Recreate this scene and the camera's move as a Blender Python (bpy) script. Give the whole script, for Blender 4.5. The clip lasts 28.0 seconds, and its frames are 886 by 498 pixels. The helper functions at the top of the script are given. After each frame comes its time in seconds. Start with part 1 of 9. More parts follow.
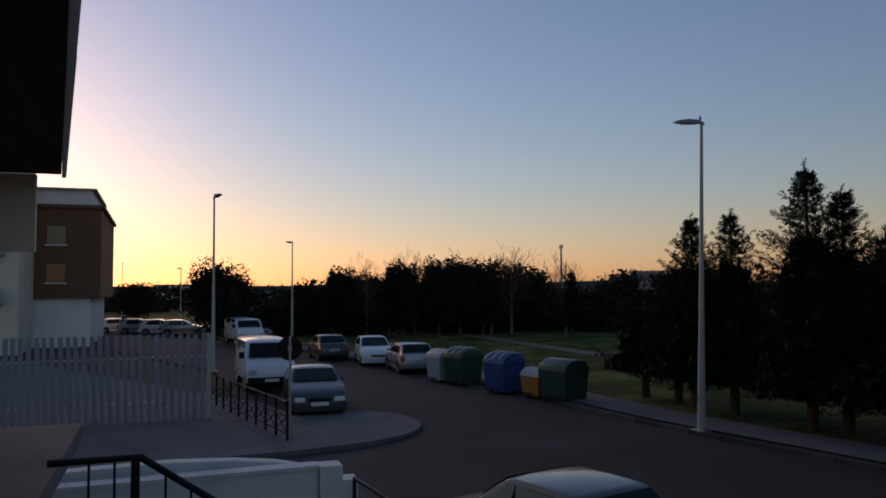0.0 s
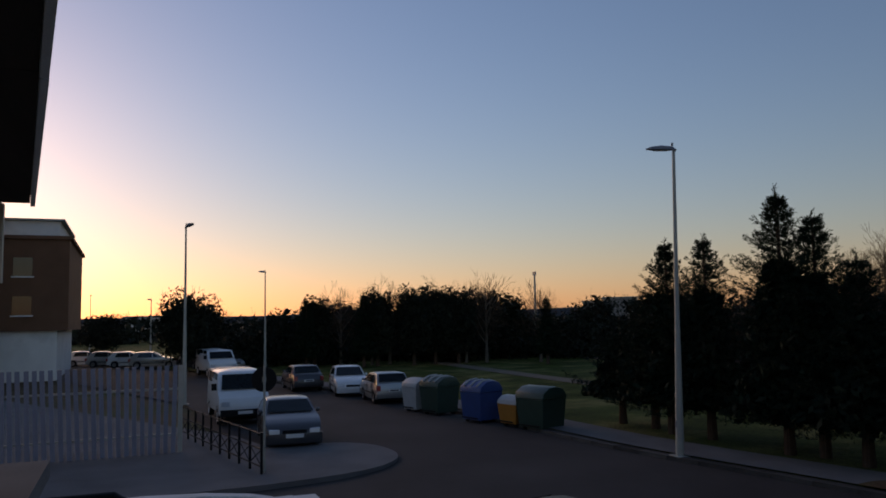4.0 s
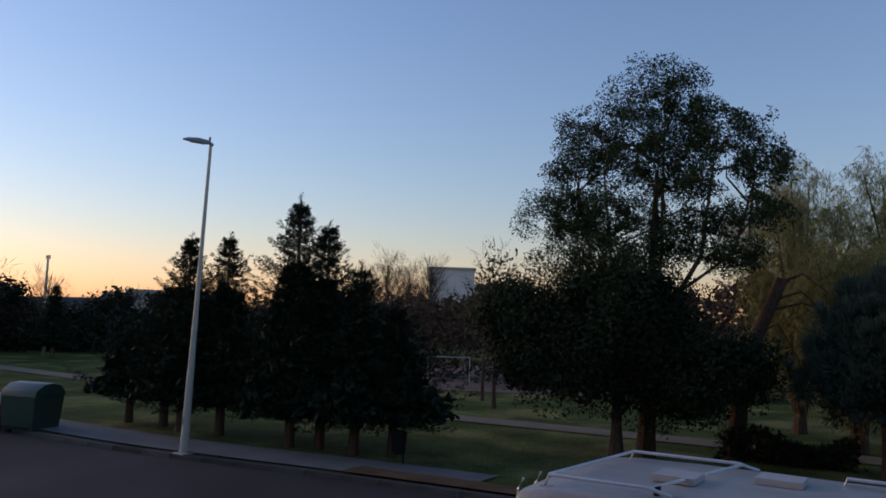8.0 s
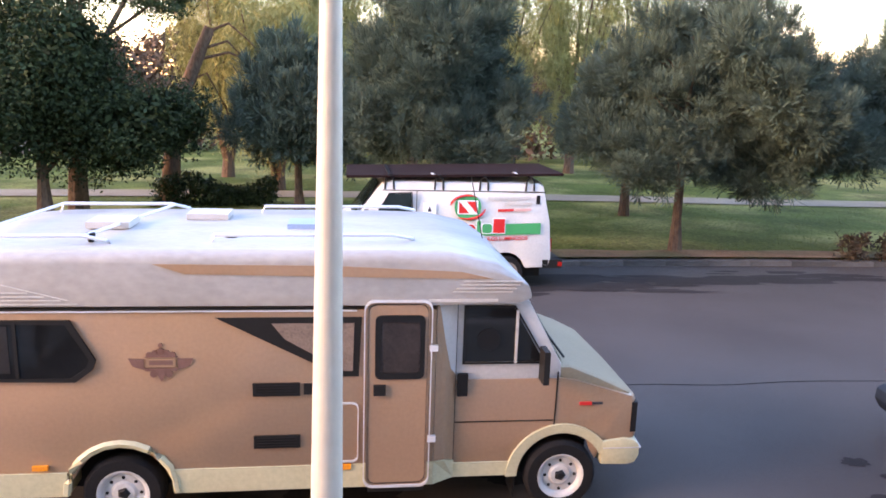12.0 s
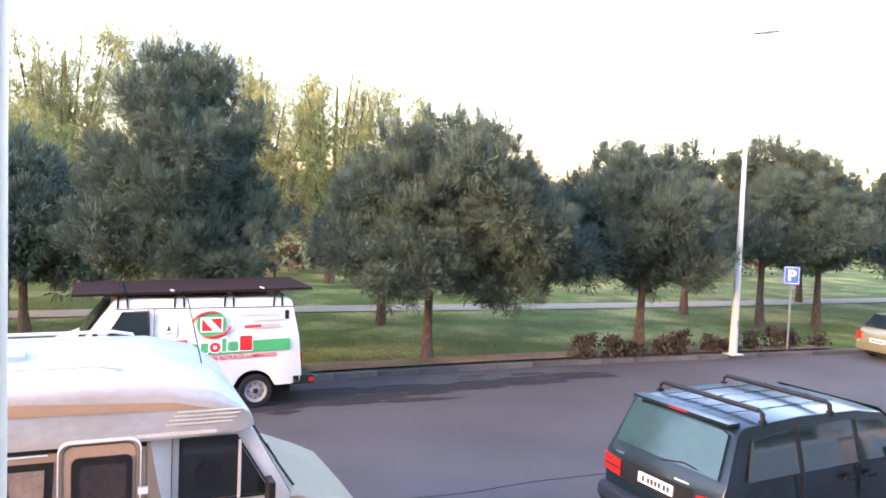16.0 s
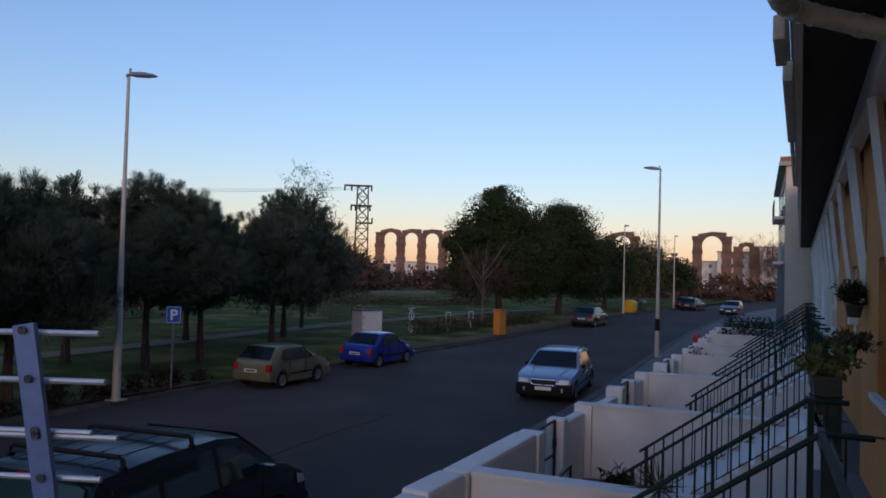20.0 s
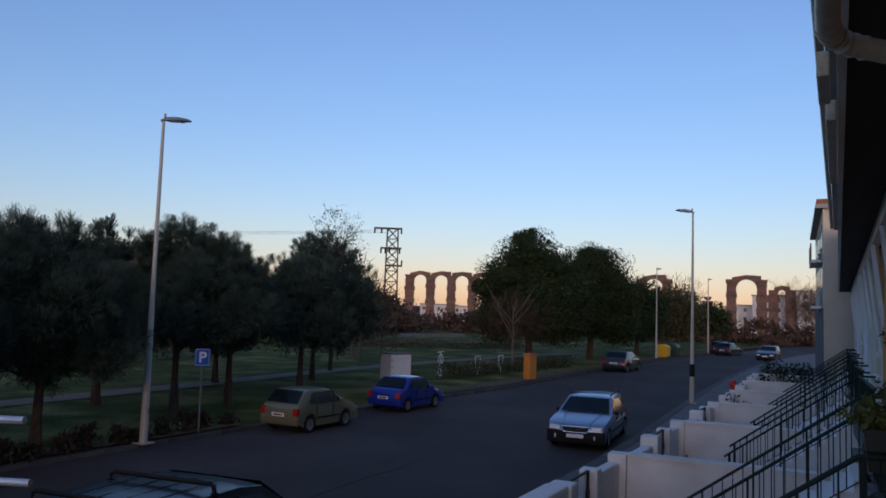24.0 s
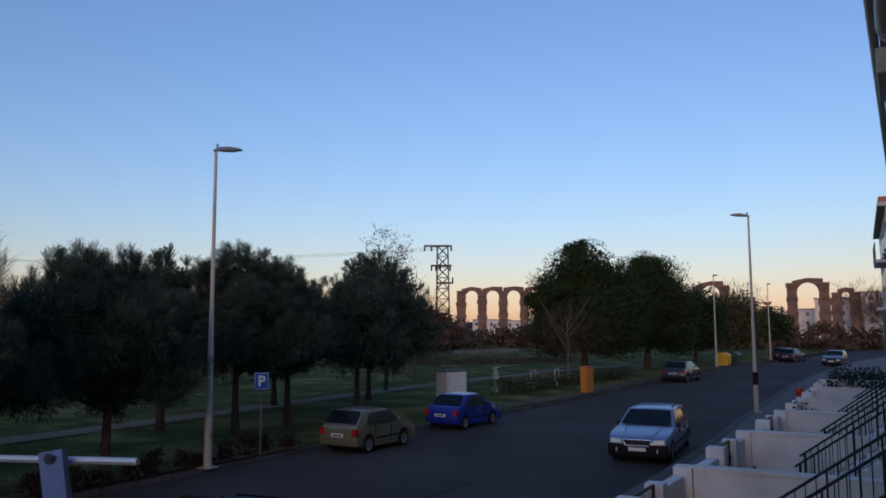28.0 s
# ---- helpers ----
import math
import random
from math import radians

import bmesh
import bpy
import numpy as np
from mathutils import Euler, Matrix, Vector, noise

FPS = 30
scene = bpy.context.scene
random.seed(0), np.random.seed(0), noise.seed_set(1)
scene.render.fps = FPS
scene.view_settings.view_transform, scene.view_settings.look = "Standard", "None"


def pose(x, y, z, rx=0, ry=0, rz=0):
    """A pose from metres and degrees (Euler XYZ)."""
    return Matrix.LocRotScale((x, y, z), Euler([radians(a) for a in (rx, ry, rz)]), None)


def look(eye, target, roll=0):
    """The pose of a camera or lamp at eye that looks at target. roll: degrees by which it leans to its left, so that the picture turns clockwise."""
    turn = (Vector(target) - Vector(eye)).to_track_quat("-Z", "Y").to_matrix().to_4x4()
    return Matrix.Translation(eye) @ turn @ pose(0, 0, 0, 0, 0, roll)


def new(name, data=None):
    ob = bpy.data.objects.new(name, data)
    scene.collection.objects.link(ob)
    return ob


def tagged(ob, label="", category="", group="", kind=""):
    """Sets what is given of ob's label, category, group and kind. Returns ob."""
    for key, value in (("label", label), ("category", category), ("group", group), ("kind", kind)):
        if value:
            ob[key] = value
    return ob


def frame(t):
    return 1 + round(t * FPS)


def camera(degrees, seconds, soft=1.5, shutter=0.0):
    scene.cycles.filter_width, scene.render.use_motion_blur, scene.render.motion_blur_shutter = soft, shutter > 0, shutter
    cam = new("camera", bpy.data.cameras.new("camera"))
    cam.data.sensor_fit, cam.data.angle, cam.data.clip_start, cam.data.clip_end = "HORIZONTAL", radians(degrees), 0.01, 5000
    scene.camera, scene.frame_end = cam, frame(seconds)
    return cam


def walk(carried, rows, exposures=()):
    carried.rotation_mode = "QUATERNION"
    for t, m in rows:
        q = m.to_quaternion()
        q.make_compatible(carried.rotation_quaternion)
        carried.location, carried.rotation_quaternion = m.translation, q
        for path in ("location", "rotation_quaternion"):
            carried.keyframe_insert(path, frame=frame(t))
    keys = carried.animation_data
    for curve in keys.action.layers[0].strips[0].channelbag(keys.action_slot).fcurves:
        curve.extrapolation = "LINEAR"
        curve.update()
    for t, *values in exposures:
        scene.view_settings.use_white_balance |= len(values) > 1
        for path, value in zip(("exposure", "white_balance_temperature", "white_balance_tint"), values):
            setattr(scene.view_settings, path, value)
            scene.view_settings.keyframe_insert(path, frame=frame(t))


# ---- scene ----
# seconds, stops, kelvin, tint
EXPOSURES = [
    (0, -0.06, 8000, 12), (2.5, -0.06, 8000, 12), (5, -0.08, 7900, 12), (6.5, 0.05, 7500, 12), (7.2, 0.3, 7300, 13), (8, 0.8, 7500, 13), (8.7, 1.35, 8100, 13), (9.5, 1.95, 8500, 14),
    (10.5, 2.3, 8900, 16), (11, 2.6, 9400, 18), (11.5, 4.0, 9500, 18), (13.5, 4.45, 9300, 18), (15.2, 4.72, 9300, 18), (16, 4.72, 9500, 18), (16.5, 3.3, 9500, 18), (16.8, 1.75, 7800, 15), (17, 1.4, 8000, 15), (17.5, 0.75, 7000, 12),
    (18.5, 0.35, 6400, 12), (20, 0.65, 6700, 12), (20.5, 0.85, 6900, 12), (21.5, 0.65, 6700, 12), (25, 0.53, 6500, 12), (28, 0.5, 6500, 12),
]
cam = camera(60.3, 28.0, soft=1.7)


def aim(x, y, z, azimuth, pitch, roll):
    """Camera pose from its place, compass turn from +y, pitch and roll in degrees."""
    a, p = radians(azimuth), radians(pitch)
    way = Vector((math.sin(a) * math.cos(p), math.cos(a) * math.cos(p), math.sin(p)))
    return look((x, y, z), Vector((x, y, z)) + way, roll)


PATH = [
    (0.0, -0.016, 0.030, 3.805, -69.57, 3.13, -0.47),
    (0.5, -0.043, 0.025, 3.802, -68.84, 3.27, -0.84),
    (1.0, -0.033, 0.025, 3.795, -69.16, 3.63, -0.94),
    (1.5, -0.033, 0.020, 3.786, -68.77, 3.93, -1.12),
    (2.0, -0.014, 0.015, 3.781, -68.77, 3.92, -1.46),
    (2.5, 0.010, 0.005, 3.773, -67.74, 4.49, -1.61),
    (4.5, -0.152, 0.000, 3.798, -67.34, 5.45, -1.01),
    (5.0, -0.151, 0.005, 3.786, -65.41, 5.42, -0.50),
    (5.5, -0.192, 0.070, 3.786, -62.20, 5.53, -0.07),
    (6.0, -0.206, 0.121, 3.796, -61.40, 5.15, -0.17),
    (6.5, -0.213, 0.176, 3.793, -59.01, 5.98, -0.18),
    (7.0, -0.204, 0.200, 3.791, -51.40, 6.81, 0.59),
    (7.5, -0.208, 0.232, 3.785, -42.41, 6.66, 1.08),
    (8.0, -0.153, 0.255, 3.771, -33.42, 5.22, 1.92),
    (8.5, -0.154, 0.232, 3.775, -23.20, 5.03, 1.80),
    (9.0, -0.171, 0.208, 3.769, -16.15, 4.20, 1.39),
    (9.5, -0.141, 0.197, 3.783, -9.90, 3.88, 1.38),
    (10.0, -0.135, 0.208, 3.789, -6.20, 4.22, 1.34),
    (10.5, -0.136, 0.207, 3.749, -2.93, 3.50, 1.57),
    (11.0, -0.148, 0.215, 3.695, -0.64, -2.90, 0.78),
    (11.5, -0.141, 0.200, 3.699, 3.95, -10.24, 1.30),
    (13.5, 0.134, 0.049, 3.730, 14.00, -13.35, 1.21),
    (14.0, 0.182, 0.077, 3.735, 17.67, -14.12, 0.99),
    (14.5, 0.151, 0.065, 3.745, 20.03, -13.93, 0.68),
    (15.0, 0.211, 0.100, 3.747, 21.86, -12.14, 1.04),
    (15.5, 0.222, 0.092, 3.765, 24.70, -9.96, 2.06),
    (16.0, 0.302, 0.146, 3.801, 24.40, -3.12, 2.30),
    (16.5, 0.390, 0.150, 3.837, 24.25, 1.30, 2.80),
    (17.0, 0.438, 0.218, 3.897, 29.89, 4.00, 2.15),
    (17.5, 0.560, 0.225, 3.900, 38.89, 7.23, 2.30),
    (18.0, 0.625, 0.180, 3.878, 46.60, 9.22, 1.21),
    (18.5, 0.655, 0.035, 3.866, 55.68, 9.25, 1.17),
    (19.0, 0.666, -0.029, 3.835, 66.10, 6.81, 0.90),
    (19.5, 0.688, -0.019, 3.808, 68.85, 3.90, 1.36),
    (20.0, 0.724, 0.020, 3.786, 67.45, 1.60, 1.63),
    (20.5, 0.755, 0.008, 3.777, 67.02, 0.56, 1.62),
    (21.0, 0.764, 0.005, 3.791, 68.20, 2.04, 1.88),
    (21.5, 0.788, 0.045, 3.794, 66.74, 3.05, 1.38),
    (22.0, 0.851, 0.070, 3.796, 66.19, 4.85, 0.92),
    (22.5, 0.877, 0.062, 3.805, 65.48, 5.12, 1.82),
    (24.5, 0.886, 0.079, 3.810, 64.89, 4.59, 1.70),
    (25.0, 0.895, 0.076, 3.812, 64.30, 4.87, 1.39),
    (25.5, 0.893, 0.075, 3.813, 64.20, 5.04, 1.55),
    (26.0, 0.889, 0.066, 3.820, 64.11, 4.90, 1.36),
    (26.5, 0.873, 0.071, 3.821, 62.10, 5.00, 0.76),
    (27.0, 0.867, 0.073, 3.817, 62.53, 4.71, 1.05),
    (27.5, 0.863, 0.087, 3.816, 63.12, 4.76, 0.95),
    (28.0, 0.860, 0.104, 3.821, 61.36, 5.88, -0.19),
]
walk(cam, [(t, aim(*row)) for t, *row in PATH], exposures=EXPOSURES)

# ---- light: a low sun just above the western roofs, and the evening sky ----
world = bpy.data.worlds.new("evening_sky")
scene.world = world
world.use_nodes = True
wn = world.node_tree
sky = wn.nodes.new("ShaderNodeTexSky")
sky.sky_type = "NISHITA"
sky.sun_disc = False
sky.sun_elevation = radians(10.0)
sky.sun_rotation = radians(-104.0)
sky.air_density, sky.dust_density, sky.ozone_density = 1.4, 0.4, 6.0
warm = wn.nodes.new("ShaderNodeVectorMath")
warm.operation = "MULTIPLY"
warm.inputs[1].default_value = (1.50, 1.0, 0.99)
wn.links.new(sky.outputs[0], warm.inputs[0])
wn.links.new(warm.outputs[0], wn.nodes["Background"].inputs[0])
wn.nodes["Background"].inputs[1].default_value = 0.15
sun = new("sun", bpy.data.lights.new("sun", "SUN"))
sun.data.energy, sun.data.angle, sun.data.color = 0.7, radians(40), (1.0, 0.66, 0.42)
sun.matrix_world = look((0, 0, 0), (math.sin(radians(76)), math.cos(radians(76)), -math.tan(radians(10))))


# ---- materials ----
def mat(name, color, rough=0.7, metal=0.0, var=0.15, scale=3.0, fine=60.0, bump=0.0, bump_scale=None, coat=0.0, rand=0.0,
        second=None, mix_scale=0.6, mix_lo=0.45, mix_hi=0.6, spec=None, stretch=None, trans=0.0, emit=None):
    """A principled material with colour varied at a coarse and a fine scale, an optional second colour in patches, and relief."""
    m = bpy.data.materials.new(name)
    m.use_nodes = True
    nt = m.node_tree
    N, L = nt.nodes, nt.links
    b = N["Principled BSDF"]
    b.inputs["Roughness"].default_value, b.inputs["Metallic"].default_value = rough, metal
    b.inputs["Coat Weight"].default_value = coat
    b.inputs["Coat Roughness"].default_value = 0.08
    b.inputs["Specular IOR Level"].default_value = spec if spec is not None else 0.12 if rough >= 0.8 else 0.5
    b.inputs["Transmission Weight"].default_value = trans
    if emit:
        b.inputs["Emission Color"].default_value = (*emit[0], 1)
        b.inputs["Emission Strength"].default_value = emit[1]
    tc = N.new("ShaderNodeTexCoord")
    src = tc.outputs["Object"]
    if stretch:
        mp = N.new("ShaderNodeMapping")
        mp.inputs["Scale"].default_value = stretch
        L.new(src, mp.inputs[0])
        src = mp.outputs[0]

    def noise_at(s, detail=4):
        n = N.new("ShaderNodeTexNoise")
        n.inputs["Scale"].default_value, n.inputs["Detail"].default_value = s, detail
        L.new(src, n.inputs["Vector"])
        return n.outputs["Fac"]

    base = N.new("ShaderNodeRGB")
    base.outputs[0].default_value = (*color, 1)
    out = base.outputs[0]
    if second:
        r = N.new("ShaderNodeMapRange")
        r.inputs[1].default_value, r.inputs[2].default_value = mix_lo, mix_hi
        L.new(noise_at(mix_scale, 5), r.inputs[0])
        mx = N.new("ShaderNodeMix")
        mx.data_type = "RGBA"
        mx.inputs[7].default_value = (*second, 1)
        L.new(r.outputs[0], mx.inputs[0])
        L.new(out, mx.inputs[6])
        out = mx.outputs[2]
    if var or rand:
        a = N.new("ShaderNodeMath")
        a.operation = "ADD"
        L.new(noise_at(scale), a.inputs[0])
        L.new(noise_at(fine, 2), a.inputs[1])
        r = N.new("ShaderNodeMapRange")
        r.inputs[1].default_value, r.inputs[2].default_value = 0.6, 1.4
        r.inputs[3].default_value, r.inputs[4].default_value = 1 - var * 1.6, 1 + var * 1.6
        L.new(a.outputs[0], r.inputs[0])
        fac = r.outputs[0]
        if rand:
            oi = N.new("ShaderNodeObjectInfo")
            r2 = N.new("ShaderNodeMapRange")
            r2.inputs[3].default_value, r2.inputs[4].default_value = 1 - rand, 1 + rand
            L.new(oi.outputs["Random"], r2.inputs[0])
            mu = N.new("ShaderNodeMath")
            mu.operation = "MULTIPLY"
            L.new(fac, mu.inputs[0])
            L.new(r2.outputs[0], mu.inputs[1])
            fac = mu.outputs[0]
        vm = N.new("ShaderNodeVectorMath")
        vm.operation = "SCALE"
        L.new(out, vm.inputs[0])
        L.new(fac, vm.inputs["Scale"])
        out = vm.outputs[0]
    L.new(out, b.inputs["Base Color"])
    if bump:
        bp = N.new("ShaderNodeBump")
        bp.inputs["Strength"].default_value = bump
        bp.inputs["Distance"].default_value = 0.02
        L.new(noise_at(bump_scale or fine, 4), bp.inputs["Height"])
        L.new(bp.outputs[0], b.inputs["Normal"])
    return m


def leaf_mat(name, color, dark, rough=0.6):
    """Foliage: each leaf or clump takes its own shade between two greens."""
    m = bpy.data.materials.new(name)
    m.use_nodes = True
    N, L = m.node_tree.nodes, m.node_tree.links
    b = N["Principled BSDF"]
    b.inputs["Roughness"].default_value = rough
    b.inputs["Specular IOR Level"].default_value = 0.08
    g = N.new("ShaderNodeNewGeometry")
    mx = N.new("ShaderNodeMix")
    mx.data_type = "RGBA"
    mx.inputs[6].default_value, mx.inputs[7].default_value = (*dark, 1), (*color, 1)
    L.new(g.outputs["Random Per Island"], mx.inputs[0])
    L.new(mx.outputs[2], b.inputs["Base Color"])
    return m


ASPHALT = mat("asphalt", (0.058, 0.050, 0.047), 0.85, var=0.14, scale=0.5, fine=90, bump=0.3, second=(0.071, 0.062, 0.058), mix_scale=0.12)
GRASS = mat("lawn_grass", (0.060, 0.076, 0.018), 0.95, spec=0.05, var=0.45, scale=0.5, fine=14, bump=0.25, bump_scale=25, second=(0.155, 0.145, 0.050), mix_scale=0.30, mix_lo=0.47, mix_hi=0.62)
EARTH = mat("dry_earth", (0.115, 0.083, 0.05), 0.95, var=0.3, scale=0.6, fine=20, bump=0.6, second=(0.07, 0.085, 0.035), mix_scale=0.1)
GRAVEL = mat("gravel_path", (0.20, 0.16, 0.115), 0.95, var=0.15, scale=1.0, fine=50, bump=0.4)
TILE = mat("pavement_tile", (0.17, 0.162, 0.155), 0.9, var=0.18, scale=1.2, fine=80, bump=0.3, rand=0.035)
PAVE = mat("pavement_concrete", (0.165, 0.16, 0.157), 0.88, var=0.18, scale=0.8, fine=60, bump=0.3)
DIRTYKERB = mat("dirty_kerb_stone", (0.088, 0.081, 0.074), 0.9, var=0.3, scale=1.5, fine=70, bump=0.4, rand=0.25)
KERB = mat("kerb_stone", (0.12, 0.118, 0.117), 0.85, var=0.2, scale=2.0, fine=70, bump=0.35, rand=0.15)
BARK = mat("bark", (0.10, 0.065, 0.045), 0.95, var=0.35, scale=4, fine=25, bump=0.9, stretch=(1, 1, 0.25))
BARK_PALE = mat("pale_bark", (0.16, 0.13, 0.10), 0.95, var=0.3, scale=4, fine=25, bump=0.8, stretch=(1, 1, 0.25))
PINE = leaf_mat("pine_needles", (0.066, 0.097, 0.073), (0.042, 0.062, 0.048))
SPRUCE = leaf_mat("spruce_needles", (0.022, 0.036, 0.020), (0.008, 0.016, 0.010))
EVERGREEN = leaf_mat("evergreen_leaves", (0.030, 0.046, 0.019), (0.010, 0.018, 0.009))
WILLOW = leaf_mat("willow_leaves", (0.27, 0.26, 0.095), (0.15, 0.145, 0.06))
OLIVE = leaf_mat("olive_leaves", (0.11, 0.10, 0.045), (0.045, 0.045, 0.025))
BROADLEAF = leaf_mat("broad_leaves", (0.044, 0.066, 0.026), (0.015, 0.028, 0.013))
TWIG = leaf_mat("bare_twigs", (0.12, 0.078, 0.053), (0.052, 0.036, 0.026), 0.9)
HEDGE = leaf_mat("hedge_leaves", (0.07, 0.075, 0.035), (0.03, 0.034, 0.02))
FAR_WOOD = leaf_mat("far_wood_leaves", (0.030, 0.034, 0.020), (0.012, 0.016, 0.011))
GALV = mat("galvanised_steel", (0.44, 0.42, 0.36), 0.55, 0.1, var=0.05, scale=1.5, fine=9, bump=0.0)
LAMPHEAD = mat("lamp_housing", (0.22, 0.23, 0.25), 0.5, 0.2, var=0.08)
LENS = mat("lamp_lens", (0.5, 0.5, 0.5), 0.2, var=0.05)
WHITEPAINT = mat("white_render", (0.78, 0.76, 0.72), 0.85, var=0.07, scale=1.2, fine=50, bump=0.25, second=(0.62, 0.60, 0.56), mix_scale=0.8, mix_lo=0.55, mix_hi=0.8)
OCHRE = mat("ochre_render", (0.60, 0.27, 0.09), 0.85, var=0.1, scale=1.2, fine=50, bump=0.25)
CREAM = mat("cream_render", (0.66, 0.58, 0.46), 0.85, var=0.1, scale=1.0, fine=50, bump=0.25)
DARKSOFFIT = mat("soffit_boards", (0.065, 0.048, 0.038), 0.85, var=0.2, scale=1.0, fine=40, bump=0.2, stretch=(0.3, 6, 1))
SOFFIT = mat("soffit_render", (0.35, 0.36, 0.33), 0.85, var=0.1, scale=1.0, fine=40, bump=0.2)
BROWNPANEL = mat("brown_facade", (0.17, 0.09, 0.055), 0.8, var=0.15, scale=0.8, fine=30, bump=0.15)
TERRACOTTA = mat("roof_tile", (0.34, 0.15, 0.08), 0.85, var=0.2, scale=2, fine=30, bump=0.3, rand=0.15)
BRICK = mat("brick", (0.42, 0.17, 0.08), 0.85, var=0.15, scale=4, fine=60, bump=0.4, rand=0.15)
GREENMETAL = mat("green_metal", (0.009, 0.024, 0.018), 0.5, 0.0, var=0.15, scale=5, fine=40, spec=0.2)
BLACKMETAL = mat("black_metal", (0.009, 0.009, 0.010), 0.5, 0.0, spec=0.2, var=0.15, scale=5, fine=40)
GUTTER = mat("gutter_metal", (0.50, 0.45, 0.34), 0.5, 0.1, var=0.15, scale=4, fine=30)
# grey steel whose blue sky reflection is put into the base colour
SKYSTEEL = mat("sky_tinted_steel", (0.22, 0.34, 0.68), 0.35, 0.4, var=0.08, scale=8, fine=60)
ALU = mat("aluminium", (0.72, 0.72, 0.72), 0.4, 0.5, var=0.06, scale=8, fine=60)
TYRE = mat("tyre_rubber", (0.013, 0.013, 0.014), 0.85, var=0.15, scale=6, fine=60, bump=0.2)
DARK = mat("dark_plastic", (0.010, 0.010, 0.0105), 0.6, spec=0.2, var=0.12, scale=6, fine=50)
GLASS = mat("tinted_glass", (0.012, 0.022, 0.024), 0.06, var=0.1, scale=1.5, fine=8, spec=0.6)
CHROME = mat("chrome", (0.6, 0.6, 0.6), 0.15, 1.0, var=0.03)
REDLENS = mat("red_lens", (0.33, 0.014, 0.010), 0.2, var=0.1, coat=0.3)
AMBER = mat("amber_lens", (0.75, 0.25, 0.02), 0.25, var=0.08, coat=0.4)
CLEARLENS = mat("clear_lens", (0.55, 0.57, 0.6), 0.12, var=0.08, coat=0.5)
PLATE = mat("plate_white", (0.75, 0.75, 0.72), 0.4, var=0.04)
INK = mat("dark_print", (0.03, 0.03, 0.035), 0.5, var=0.05)
SIGNBLUE = mat("sign_blue", (0.02, 0.10, 0.42), 0.35, var=0.06)
SIGNWHITE = mat("sign_white", (0.8, 0.8, 0.8), 0.4, var=0.04)
PRINTGREEN = mat("print_green", (0.02, 0.28, 0.10), 0.45, var=0.06)
PRINTRED = mat("print_red", (0.55, 0.02, 0.02), 0.45, var=0.06)
YELLOW = mat("yellow_plastic", (0.65, 0.36, 0.02), 0.5, var=0.1, scale=3)
ORANGE = mat("orange_cabinet", (0.50, 0.20, 0.03), 0.55, var=0.12, scale=3)
BINGREEN = mat("dark_green_plastic", (0.02, 0.05, 0.035), 0.4, var=0.12, scale=3)
BINBLUE = mat("blue_plastic", (0.02, 0.06, 0.20), 0.4, var=0.12, scale=3)
BINGREY = mat("grey_plastic", (0.45, 0.44, 0.42), 0.5, var=0.12, scale=3)
POT = mat("dark_pot", (0.03, 0.04, 0.035), 0.6, var=0.15)
STONE = mat("aqueduct_stone", (0.165, 0.11, 0.09), 0.95, var=0.3, scale=0.35, fine=2.5, bump=0.8, bump_scale=1.5, second=(0.20, 0.11, 0.085), mix_scale=0.3, stretch=(0.4, 0.4, 2.0))
# white slats, with the bluish shade on them put into the colour
FENCESHADE = mat("shaded_white_fence", (0.24, 0.245, 0.30), 0.5, var=0.12, scale=2, fine=30, rand=0.08)
RED = mat("red_paint", (0.5, 0.03, 0.02), 0.5, var=0.1)
CITY = mat("pale_facade", (0.62, 0.58, 0.55), 0.85, var=0.12, scale=0.3, fine=6)
CITYDARK = mat("window_dark", (0.06, 0.07, 0.08), 0.3, var=0.1)
RIDGE = mat("far_ridge", (0.05, 0.055, 0.06), 0.95, var=0.2, scale=0.01, fine=0.1)


def paint(name, color, metal=0.0, rough=0.35):
    return mat(name, color, rough, metal, var=0.06, scale=1.5, fine=40, coat=0.6, bump=0.02)


# ---- building blocks ----
def part(name, bm, material, parent=None, label="", smooth=False, bevel=0.0):
    """Links a bmesh as one mesh object, under a thing or a part."""
    if bevel:
        bmesh.ops.bevel(bm, geom=[e for e in bm.edges if e.calc_face_angle(0) > 0.6], offset=bevel, segments=2, affect="EDGES", profile=0.6, clamp_overlap=True)
    me = bpy.data.meshes.new(name)
    bm.to_mesh(me)
    bm.free()
    for m in material if isinstance(material, (list, tuple)) else [material]:
        me.materials.append(m)
    if smooth:
        me.shade_smooth()
        me.set_sharp_from_angle(angle=radians(40))
    ob = new(name, me)
    ob.parent = parent
    if label:
        ob["label"] = label
    return ob


def thing(name, label, category, m=None, group="", kind=""):
    ob = new(name)
    ob.empty_display_size = 0.3
    if m is not None:
        ob.matrix_world = m
    return tagged(ob, label, category, group, kind)


def box(bm, x0, x1, y0, y1, z0, z1, m=None):
    vs = [bm.verts.new(m @ Vector(p) if m else p) for p in
          ((x0, y0, z0), (x1, y0, z0), (x1, y1, z0), (x0, y1, z0), (x0, y0, z1), (x1, y0, z1), (x1, y1, z1), (x0, y1, z1))]
    for f in ((3, 2, 1, 0), (4, 5, 6, 7), (0, 1, 5, 4), (1, 2, 6, 5), (2, 3, 7, 6), (3, 0, 4, 7)):
        bm.faces.new([vs[i] for i in f])
    return bm


def boxbm(*a):
    return box(bmesh.new(), *a)


